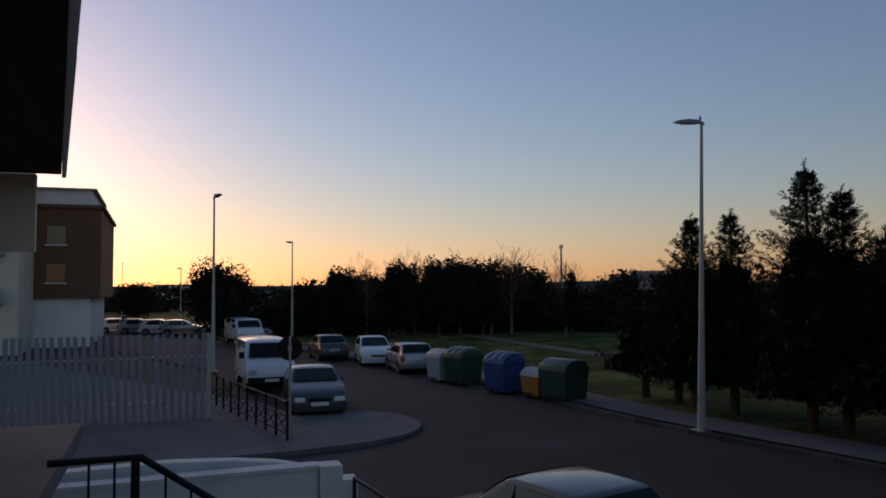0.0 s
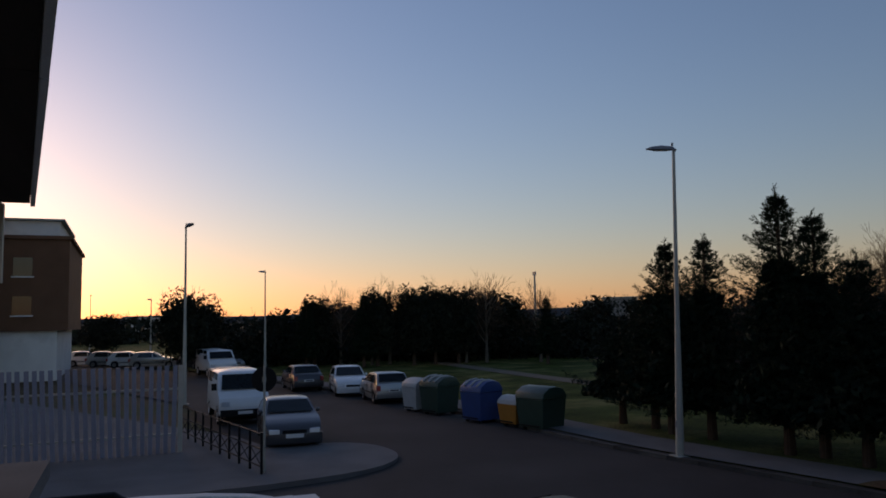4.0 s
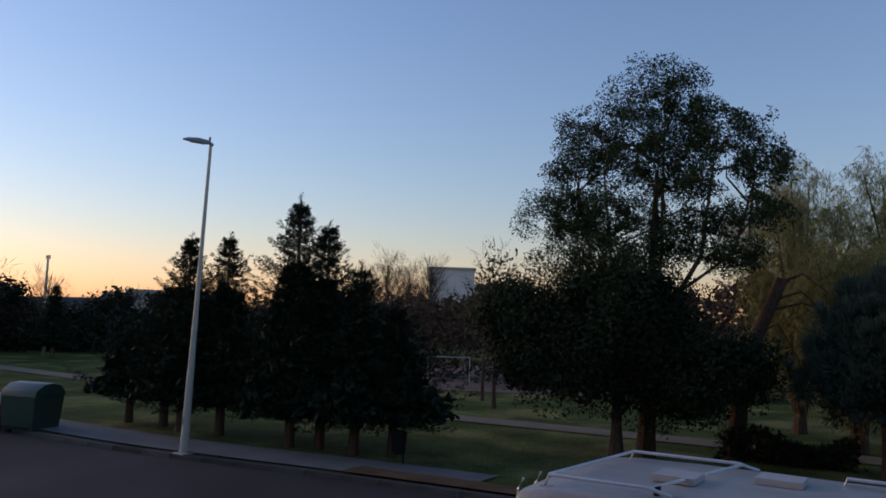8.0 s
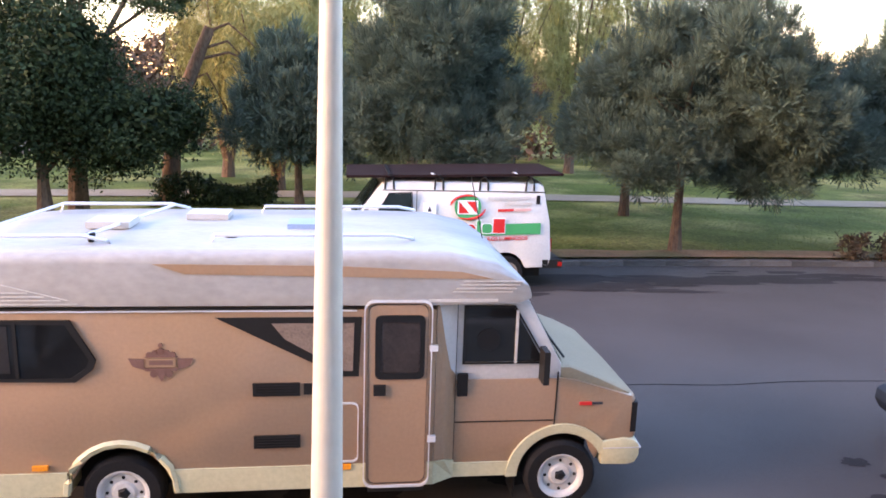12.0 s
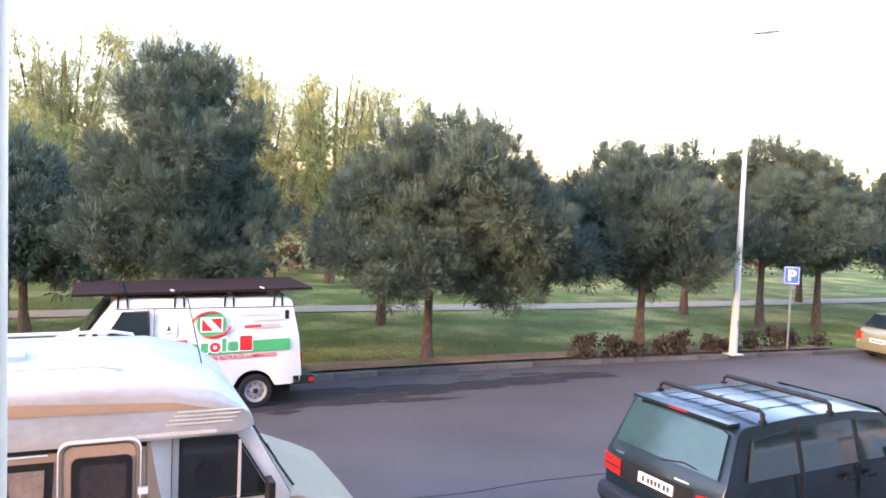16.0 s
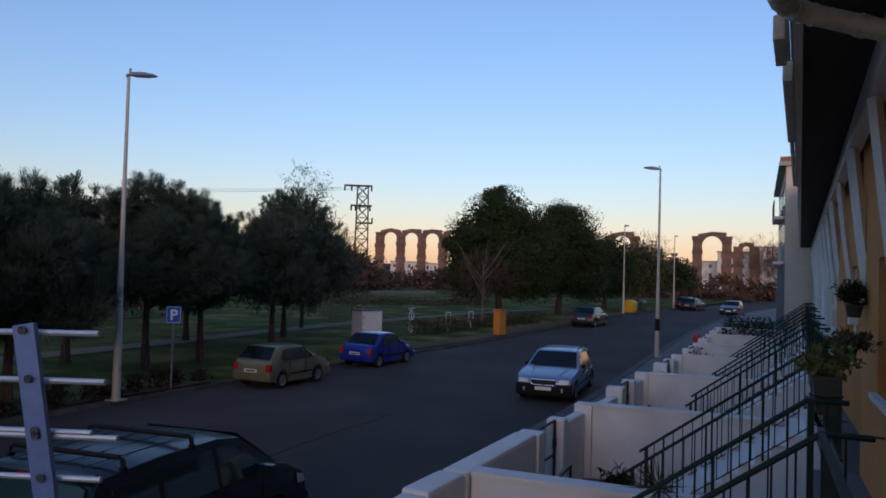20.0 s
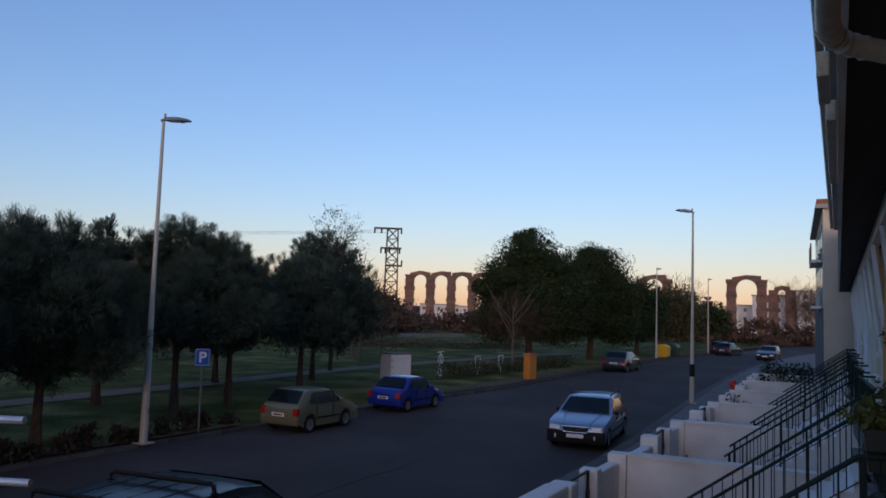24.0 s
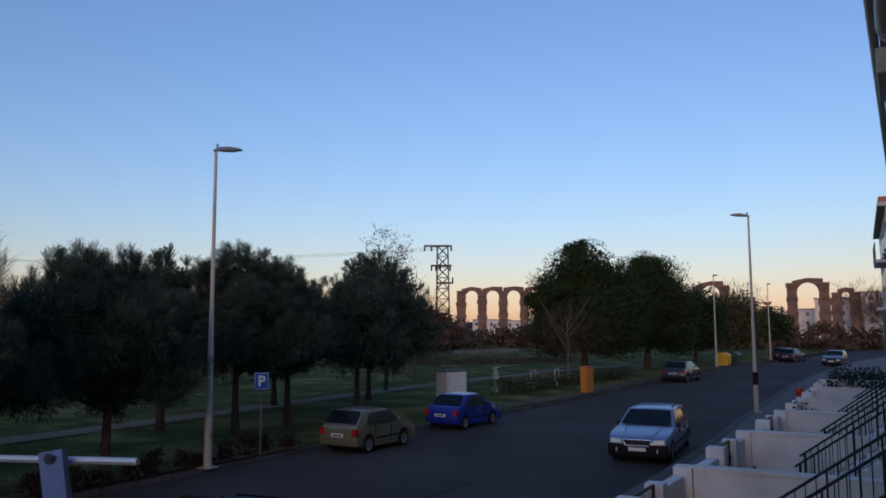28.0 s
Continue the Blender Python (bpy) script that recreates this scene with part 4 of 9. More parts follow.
# ---- vehicles ----
def arc_pts(cx, r, z0, n=9):
    """Wheel-arch points from the back of the arch to its front, for a profile's underside."""
    a0 = math.asin(max(-1, min(1, (z0 - 0.30) / r)))
    out = []
    for i in range(n):
        a = math.pi - a0 - (math.pi - 2 * a0) * i / (n - 1)
        out.append((cx + r * math.cos(a), 0.30 + r * math.sin(a)))
    return out


def loft(profile, half, rows=(-1, -0.92, -0.6, 0, 0.6, 0.92, 1), plan=0.0, xc=0.0, crown=0.0):
    """Slices of one side profile (x, z), across the width given by half(x, z), with ends rounded in plan and a crowned top."""
    bm = bmesh.new()
    slices = []
    zt = max(z for _, z in profile)
    for f in rows:
        k = abs(f) ** 3
        slices.append([bm.verts.new((xc + (x - xc) * (1 - plan * k), f * half(x, z), z - crown * k * max(0, (z - 0.5 * zt) / (0.5 * zt)))) for x, z in profile])
    n = len(profile)
    for a, b in zip(slices, slices[1:]):
        for i in range(n):
            j = (i + 1) % n
            bm.faces.new((a[i], a[j], b[j], b[i]))
    bm.faces.new(slices[0][::-1])
    bm.faces.new(slices[-1])
    bmesh.ops.recalc_face_normals(bm, faces=bm.faces)
    return bm


def wheel(root, x, y, r, rim, side, spokes=5, width=0.19, cap=ALU):
    """side: -1 for the wheel whose face looks to -y."""
    bm = lathe(bmesh.new(), [(r * 0.62, -width / 2), (r * 0.92, -width / 2), (r, -width * 0.32), (r, width * 0.32), (r * 0.92, width / 2), (r * 0.62, width / 2), (r * 0.62, -width / 2)], 22, "y", hollow=True)
    w = part("tyre", bm, TYRE, root, smooth=True)
    w.matrix_local = Matrix.Translation((x, y, r))
    s = side * width / 2
    bm = lathe(bmesh.new(), [(r * 0.2, s * 0.55), (r * 0.5, s * 0.62), (r * 0.6, s * 0.98), (r * 0.66, s * 1.02), (r * 0.66, s * 0.5), (r * 0.2, s * 0.45)], 22, "y")
    part("rim", bm, rim, w, smooth=True)
    bm = bmesh.new()
    for k in range(spokes):
        a = 2 * math.pi * k / spokes + 0.3
        m = Matrix.Rotation(a, 4, "Y")
        prism(bm, [(0, -0.05 * r / 0.3), (r * 0.6, -0.03 * r / 0.3), (r * 0.6, 0.03 * r / 0.3), (0, 0.05 * r / 0.3)], min(s * 0.6, s * 0.85), max(s * 0.6, s * 0.85), m)
    part("spokes", bm, cap, w)
    return w


def steel_wheel(root, x, y, r, side, width=0.19, disc=None, hub=None):
    """Tyre with a pressed-steel disc, small vent holes and a dark hub."""
    bm = lathe(bmesh.new(), [(r * 0.62, -width / 2), (r * 0.92, -width / 2), (r, -width * 0.32), (r, width * 0.32), (r * 0.92, width / 2), (r * 0.62, width / 2), (r * 0.62, -width / 2)], 28, "y", hollow=True)
    w = part("tyre", bm, TYRE, root, smooth=True)
    w.matrix_local = Matrix.Translation((x, y, r))
    s = side * width / 2
    d = part("rim", lathe(bmesh.new(), [(0.01, s * 0.80), (r * 0.26, s * 0.80), (r * 0.32, s * 0.60), (r * 0.44, s * 0.66), (r * 0.50, s * 0.60), (r * 0.55, s * 0.86), (r * 0.60, s * 1.0), (r * 0.65, s * 1.03), (r * 0.66, s * 0.9), (r * 0.64, s * 0.4)], 28, "y"), disc, w, smooth=True)
    for k in range(8):
        a = 2 * math.pi * k / 8
        part("vent_hole", lathe(bmesh.new(), [(0.004, s * 0.70), (r * 0.045, s * 0.70), (r * 0.045, s * 0.55)], 8, "y", (r * 0.42 * math.cos(a), 0, r * 0.42 * math.sin(a))), BLACKMETAL, d)
    part("hub", lathe(bmesh.new(), [(0.01, s * 1.02), (r * 0.10, s * 1.0), (r * 0.17, s * 0.82)], 5, "y"), hub or BLACKMETAL, d)
    return w


def bar(bm, a, b, w, d):
    """A flat bar between two points: w across in the vertical plane of the bar, d in y."""
    a, b = Vector(a), Vector(b)
    t = (b - a).normalized()
    u = Vector((0, 1, 0))
    n = t.cross(u).normalized()
    vs = []
    for p in (a, b):
        for i, j in ((-1, -1), (1, -1), (1, 1), (-1, 1)):
            vs.append(bm.verts.new(p + n * (i * w / 2) + u * (j * d / 2)))
    for f in ((0, 1, 2, 3), (7, 6, 5, 4), (0, 4, 5, 1), (1, 5, 6, 2), (2, 6, 7, 3), (3, 7, 4, 0)):
        bm.faces.new([vs[k] for k in f])
    return bm


def panel_on(name, pts, half, s, material, parent, eps=0.006, depth=0.02, label=""):
    """A thin plate that lies on a car's side, following its width."""
    bm = bmesh.new()
    a = [bm.verts.new((x, s * (half(x, z) + eps), z)) for x, z in pts]
    b = [bm.verts.new((x, s * (half(x, z) - depth), z)) for x, z in pts]
    bm.faces.new(a)
    bm.faces.new(b[::-1])
    for i in range(len(a)):
        j = (i + 1) % len(a)
        bm.faces.new((a[j], a[i], b[i], b[j]))
    bmesh.ops.recalc_face_normals(bm, faces=bm.faces)
    return part(name, bm, material, parent, label)


RIMGREY = mat("grey_alloy", (0.20, 0.20, 0.20), 0.45, 0.5, var=0.1)


def car(name, label, m, col, L=3.8, W=1.65, H=1.43, hood=0.95, nose=0.66, base=2.75, roof_f=1.95, roof_r=0.55, tail=0.12, deck=0.95, belt=0.92, wheel_r=0.29, fw=None, rw=None,
        rim=None, rails=False, bars=False, bumper=None, doors=(1.05, 1.95), group="parked cars", category="car", glass=None, plate_rear=True, trim=None, roof_glass=False):
    """A car standing on z = 0, its tail at x = 0 and its nose at x = L.
    hood: height at the screen's foot; nose: height of the bonnet's front edge; base: screen foot; roof_f, roof_r: roof ends; tail, deck: foot and height of the rear glass."""
    root = thing(name, label, category, m, group=group)
    fw, rw = fw or L - 0.78, rw or 0.68
    hw = W / 2
    glass, rim = glass or GLASS, rim or RIMGREY
    ar = wheel_r + 0.055
    mid = (roof_f + roof_r) / 2
    prof = [(0.03, 0.34), (0.0, 0.46), (0.0, 0.58), (0.025, 0.72), (tail * 0.5 + 0.02, deck - 0.03), (tail, deck)]
    prof += [(tail + (roof_r - tail) * 0.5, deck + (H - 0.04 - deck) * 0.54), (roof_r, H - 0.045), (roof_r + 0.14, H - 0.012), (mid, H), (roof_f - 0.16, H - 0.012), (roof_f, H - 0.05)]
    prof += [(roof_f + (base - roof_f) * 0.5, hood + (H - 0.05 - hood) * 0.52), (base, hood), (base + (L - base) * 0.35, hood - (hood - nose) * 0.22), (base + (L - base) * 0.7, hood - (hood - nose) * 0.58), (L - 0.10, nose), (L - 0.03, nose - 0.09), (L, 0.50), (L - 0.01, 0.36), (L - 0.06, 0.25), (fw + ar + 0.04, 0.2)]
    prof += arc_pts(fw, ar, 0.2)[::-1] + arc_pts(rw, ar, 0.2)[::-1] + [(rw - ar - 0.06, 0.24)]

    def half(x, z):
        e = max(0, abs(x - L / 2) / (L / 2) - 0.66) / 0.34
        t = max(0.0, (z - belt + 0.06) / (H - belt))
        return hw * (1 - 0.09 * e * e) * (1 - 0.20 * t) * (1.0 if z > 0.36 else 0.97)
    part("body", loft(prof, half, rows=(-1, -0.985, -0.9, -0.6, 0, 0.6, 0.9, 0.985, 1), plan=0.03, xc=L / 2, crown=0.035), col, root, smooth=True, bevel=0.012)
    part("underbody", boxbm(0.25, L - 0.25, -hw + 0.18, hw - 0.18, 0.16, 0.5), DARK, root)
    for nm, (xa, za), (xb, zb), dx in (("windscreen", (base - 0.03, hood + 0.03), (roof_f + 0.04, H - 0.075), 0.012), ("rear_window", (tail + 0.03, deck + 0.04), (roof_r - 0.03, H - 0.075), -0.012)):
        g = bmesh.new()
        wa, wb = half(xa, za) * 0.90, half(xb, zb) * 0.88
        g.faces.new([g.verts.new(p) for p in ((xa, -wa, za), (xa, wa, za), (xb, wb, zb), (xb, -wb, zb))])
        bmesh.ops.solidify(g, geom=g.faces[:], thickness=0.03)
        part(nm, g, glass, root, "dark car glass").location = (dx, 0, 0.018)
    d1 = doors[1]
    r0_ = tail + (0.62 if roof_r > 0.5 else 0.95)
    for s in (-1, 1):
        panes = [[(d1 + 0.05, belt + 0.02), (d1 + 0.02, H - 0.115), (roof_f - 0.06, H - 0.125), (base - 0.26, belt + 0.10), (base - 0.24, belt + 0.03)], [(r0_, belt + 0.03), (r0_ + 0.14, H - 0.15), (r0_ + 0.32, H - 0.12), (d1 - 0.05, H - 0.115), (d1 - 0.03, belt + 0.02)]]
        if roof_r < 0.5:
            panes.append([(tail + 0.32, belt + 0.04), (tail + 0.52, H - 0.15), (r0_ + 0.02, H - 0.13), (r0_ - 0.08, belt + 0.03)])
        for pts in panes:
            panel_on("side_window", pts, half, s, glass, root, 0.005, 0.02, "dark car side window")
        mi = lathe(bmesh.new(), [(0.02, -0.04), (0.075, -0.03), (0.085, 0.02), (0.05, 0.05)], 10, "y")
        part("wing_mirror", mi, trim or col, root, smooth=True).matrix_local = Matrix.Translation((base - 0.32, s * (hw + 0.04), belt + 0.08)) @ Matrix.Diagonal((0.8, 1.3, 0.8, 1))
        for dx in doors:
            panel_on("door_seam", [(dx, 0.36), (dx, belt - 0.03), (dx + 0.011, belt - 0.03), (dx + 0.011, 0.36)], half, s, DARK, root, 0.003)
            panel_on("door_handle", [(dx + 0.10, belt - 0.17), (dx + 0.10, belt - 0.13), (dx + 0.26, belt - 0.13), (dx + 0.26, belt - 0.17)], half, s, trim or col, root, 0.025)
        part("side_trim", boxbm(rw + ar + 0.05, fw - ar - 0.05, s * hw - 0.01, s * hw + s * 0.012, 0.44, 0.5), trim or DARK, root)
        part("tail_light", loft([(-0.010, 0.64), (0.012, 0.86), (0.14, 0.88), (0.16, 0.68)], lambda x, z: 0.085, rows=(-1, 1)), REDLENS, root, "red tail light").matrix_local = Matrix.Translation((0.0, s * (hw * 0.845), -0.03))
        part("headlight", loft([(-0.14, nose - 0.02), (0.02, nose - 0.05), (0.035, nose - 0.16), (-0.10, nose - 0.17)], lambda x, z: 0.15, rows=(-1, 1)), CLEARLENS, root, "clear headlight").matrix_local = Matrix.Translation((L - 0.035, s * (hw * 0.70), 0))
        wheel(root, fw, s * (hw - 0.105), wheel_r, rim, s, cap=rim)
        wheel(root, rw, s * (hw - 0.105), wheel_r, rim, s, cap=rim)
        if rails:
            part("roof_rail", tubebm([(roof_r + 0.1, s * hw * 0.72, H), (roof_r + 0.2, s * hw * 0.72, H + 0.05), (roof_f - 0.3, s * hw * 0.72, H + 0.05), (roof_f - 0.15, s * hw * 0.72, H)], 0.018, 6), DARK, root)
    if bars:
        for bx in (roof_r + 0.45, roof_f - 0.35):
            part("roof_bar", tubebm([(bx, -hw * 0.86, H + 0.0), (bx, -hw * 0.80, H + 0.085), (bx, hw * 0.80, H + 0.085), (bx, hw * 0.86, H + 0.0)], 0.022, 6), DARK, root)
    bcol = bumper or col
    part("front_bumper", loft([(L - 0.12, 0.22), (L - 0.12, 0.58 if bumper else 0.50), (L + 0.03, 0.57 if bumper else 0.50), (L + 0.05, 0.36), (L, 0.20)], lambda x, z: hw * 0.97, plan=0.035, xc=L / 2), bcol, root, smooth=True)
    part("rear_bumper", loft([(0.12, 0.30), (0.12, 0.54), (-0.03, 0.54), (-0.045, 0.40), (0.0, 0.28)], lambda x, z: hw * 0.97, plan=0.035, xc=L / 2), bcol, root, smooth=True)
    gr = part("grille", boxbm(L - 0.06, L + 0.012, -hw * 0.42, hw * 0.42, nose - 0.16, nose - 0.06), DARK, root, bevel=0.008)
    if rails:
        # upright grille with a chrome surround and bars
        zl, zh, gw = nose - 0.22, nose - 0.05, hw * 0.44
        part("surround", tubebm([(L + 0.015, -gw, zh), (L + 0.02, -gw * 0.86, zl), (L + 0.02, gw * 0.86, zl), (L + 0.015, gw, zh), (L + 0.015, -gw, zh)], 0.014, 6), CHROME, gr)
        for q in (0.3, 0.55, 0.8):
            part("grille_bar", boxbm(L + 0.008, L + 0.02, -gw * 0.9, gw * 0.9, zl + q * (zh - zl) - 0.005, zl + q * (zh - zl) + 0.005), CHROME, gr)
        part("grille_backing", boxbm(L - 0.05, L + 0.009, -gw * 0.9, gw * 0.9, zl, nose - 0.165), DARK, gr)
        for s in (-1, 1):
            part("fog_lamp", lathe(bmesh.new(), [(0.01, 0.02), (0.06, 0.015), (0.07, -0.02)], 12, "x", (L + 0.035, s * hw * 0.66, 0.40)), CLEARLENS, root)
            part("bonnet_crease", tubebm([(base + 0.05, s * hw * 0.62, hood + 0.022), (base + (L - base) * 0.5, s * hw * 0.55, hood - (hood - nose) * 0.34 + 0.028), (L - 0.14, s * hw * 0.46, nose + 0.018)], 0.012, 6), col, root, smooth=True)
    part("front_plate", boxbm(L + 0.035, L + 0.06, -0.26, 0.26, 0.38, 0.49), PLATE, root)
    if plate_rear:
        pl = part("rear_plate", boxbm(-0.06 + 0.02, -0.02, -0.26, 0.26, 0.56, 0.67), PLATE, root)
        part("plate_bar", boxbm(-0.045, -0.041, -0.2, 0.2, 0.59, 0.64), INK, pl)
    return root


P_SILVER = paint("silver_paint", (0.36, 0.37, 0.36), 0.6)
P_CHAMP = paint("champagne_paint", (0.20, 0.195, 0.12), 0.45)
P_BLUE = paint("blue_paint", (0.01, 0.03, 0.28), 0.2)
P_PALEBLUE = paint("pale_blue_paint", (0.19, 0.26, 0.37), 0.55)
P_DARK = paint("dark_car_paint", (0.02, 0.022, 0.03), 0.2)
P_TEAL = mat("dark_teal_paint", (0.0065, 0.0145, 0.019), 0.3, var=0.1, scale=1.5, fine=40, coat=0.12, spec=0.25)
P_WHITE = paint("white_car_paint", (0.72, 0.72, 0.70), 0.0)


def on_road(x, y, rz):
    return pose(x, y, 0.03, 0, 0, rz)


P_DARKSILVER = paint("dark_silver_paint", (0.07, 0.07, 0.075), 0.3)
car("parked_hatchback", "champagne hatchback parked by the park kerb", on_road(20.0, 14.22, -4) @ Matrix.Scale(0.9, 4), P_CHAMP, L=3.5, W=1.64, H=1.44, hood=0.96, nose=0.70, base=2.68, roof_f=1.92, roof_r=0.55, tail=0.10, deck=0.95)
car("parked_saloon", "bright blue saloon parked by the park kerb", on_road(26.15, 14.05, -5) @ Matrix.Scale(0.88, 4), P_BLUE, L=3.78, W=1.68, H=1.46, hood=0.97, nose=0.70, base=2.78, roof_f=2.08, roof_r=0.90, tail=0.40, deck=0.98, doors=(1.35, 2.2))
car("parked_estate", "pale blue estate car with dark bumpers facing along the street", on_road(26.95, 6.02, 183) @ Matrix.Scale(0.92, 4), P_PALEBLUE, L=4.81, W=1.85, H=1.46, hood=0.96, nose=0.76, base=3.35, roof_f=2.5, roof_r=0.45, tail=0.10, deck=0.98, wheel_r=0.33, rails=True, bumper=DARK, doors=(1.35, 2.4), trim=DARK)
car("parked_car", "silver-grey car parked behind the motorhome", on_road(-7.6, 5.5, 193) @ Matrix.Scale(0.93, 4), P_DARKSILVER, L=3.9, W=1.7, H=1.42, hood=0.96, base=2.8, roof_f=2.2, roof_r=0.7, tail=0.2)
car("parked_car", "dark silver saloon parked near the street corner", on_road(-27.03, 4.94, -5), P_DARKSILVER, L=4.2, W=1.68, H=1.36, hood=0.96, base=3.0, roof_f=2.25, roof_r=0.9, tail=0.4, deck=0.98)
car("parked_car", "silver hatchback parked behind the bins", on_road(-32.9, 11.05, 176), P_SILVER, L=3.6, H=1.38)
car("parked_car", "white hatchback parked on the park side", on_road(-41.06, 10.9, -8), P_WHITE, L=4.0, H=1.42)
car("parked_car", "dark silver saloon parked on the park side", on_road(-41.0, 9.0, 179), P_DARKSILVER, L=4.2, H=1.38, roof_f=2.35, roof_r=0.95, tail=0.45, deck=0.98, base=3.1)
car("parked_car", "dark saloon parked far along the street", on_road(54.5, 11.6, -5), P_DARK, L=4.3, roof_f=2.35, roof_r=0.95, tail=0.45, deck=0.98, base=3.1)
car("parked_car", "dark car far along the street", on_road(90.0, 7.4, -14), P_DARK, L=4.4, W=1.75)
car("parked_car", "dark car far along the street", on_road(94.5, 8.4, -14), P_DARK, L=4.4, W=1.75)
car("parked_car", "dark car parked by the far houses", on_road(88.0, 2.3, 172), P_DARK, L=4.2, W=1.75)
car("parked_car", "dark car far down the street", on_road(-70.0, 4.6, 20), P_DARK, L=4.2)
car("parked_car", "silver car far down the street", on_road(-67.0, 6.6, 20), P_SILVER, L=4.2)
for i in range(4):
    car("parked_car", "pale car in the far parking row", on_road(-72.0 - i * 2.6, 0.2 - i * 1.8, 80), P_WHITE if i % 2 else P_SILVER, L=4.1)


# ---- lettering ----
def letters(name, text, size, material, parent, m, label="", extrude=0.002, bold=0.0):
    """Built-in font turned into a mesh."""
    cu = bpy.data.curves.new(name, "FONT")
    cu.body, cu.size, cu.extrude, cu.offset = text, size, extrude, bold
    cu.align_x = "CENTER"
    ob = bpy.data.objects.new(name + "_font", cu)
    me = bpy.data.meshes.new_from_object(ob)
    bpy.data.objects.remove(ob)
    me.materials.clear()
    me.materials.append(material)
    o = new(name, me)
    o.parent = parent
    o.matrix_local = m
    if label:
        o["label"] = label
    return o


def facing_south(x, y, z):
    """A pose for writing that is read from -y."""
    return Matrix.Translation((x, y, z)) @ Matrix.Rotation(math.pi / 2, 4, "X")


def flat(name, poly, y, material, parent, label="", d=0.006):
    """A thin plate of (x, z) points, standing d proud towards -y."""
    return part(name, prism(bmesh.new(), poly, y - d, y), material, parent, label)


def rounded(x0, x1, z0, z1, r, n=4):
    out = []
    for cx, cz, a0 in ((x1 - r, z1 - r, 0), (x0 + r, z1 - r, 90), (x0 + r, z0 + r, 180), (x1 - r, z0 + r, 270)):
        for i in range(n + 1):
            a = radians(a0 + 90 * i / n)
            out.append((cx + r * math.cos(a), cz + r * math.sin(a)))
    return out


def frame_bars(name, poly, y, w, material, parent, d=0.02, label=""):
    """A frame that follows a closed outline of (x, z) points."""
    n = len(poly)
    cx, cz = sum(p[0] for p in poly) / n, sum(p[1] for p in poly) / n
    bm = bmesh.new()
    outer, inner = [], []
    for x, z in poly:
        v = Vector((cx - x, cz - z))
        v = v.normalized() * w
        outer.append((x, z))
        inner.append((x + v.x, z + v.y))
    ring = []
    for yy in (y - d, y):
        ring.append(([bm.verts.new((x, yy, z)) for x, z in outer], [bm.verts.new((x, yy, z)) for x, z in inner]))
    for i in range(n):
        j = (i + 1) % n
        (a, b), (c, e) = ring
        bm.faces.new((a[i], a[j], b[j], b[i]))
        bm.faces.new((c[i], e[i], e[j], c[j]))
        bm.faces.new((a[i], c[i], c[j], a[j]))
        bm.faces.new((b[i], b[j], e[j], e[i]))
    bmesh.ops.recalc_face_normals(bm, faces=bm.faces)
    return part(name, bm, material, parent, label)


RVWHITE = mat("motorhome_white", (0.45, 0.445, 0.435), 0.45, var=0.06, scale=1.2, fine=30, second=(0.36, 0.355, 0.34), mix_scale=0.9, mix_lo=0.5, mix_hi=0.85, coat=0.05, spec=0.3)
RVBEIGE = mat("motorhome_beige", (0.300, 0.188, 0.115), 0.38, var=0.06, scale=1.5, fine=30, coat=0.35, second=(0.27, 0.168, 0.105), mix_scale=0.7)
RVCREAM = mat("motorhome_cream", (0.47, 0.44, 0.285), 0.5, var=0.08, scale=2, fine=30)
CURTAIN = mat("curtain", (0.19, 0.145, 0.12), 0.9, var=0.2, scale=8, fine=60)
RVGLASS = mat("motorhome_window", (0.009, 0.009, 0.009), 0.06, var=0.2, scale=2, fine=10, spec=0.22)
STEELWHEEL = mat("white_steel_wheel", (0.48, 0.48, 0.465), 0.5, var=0.08, scale=8, fine=40)


VENTBLUE = mat("pale_blue_vent", (0.22, 0.33, 0.50), 0.3, var=0.08)


RVROOF = mat("weathered_white_roof", (0.33, 0.325, 0.315), 0.45, var=0.10, scale=1.5, fine=18, second=(0.25, 0.245, 0.235), mix_scale=1.3, mix_lo=0.50, mix_hi=0.80, coat=0.1, stretch=(0.6, 2.0, 1.0))


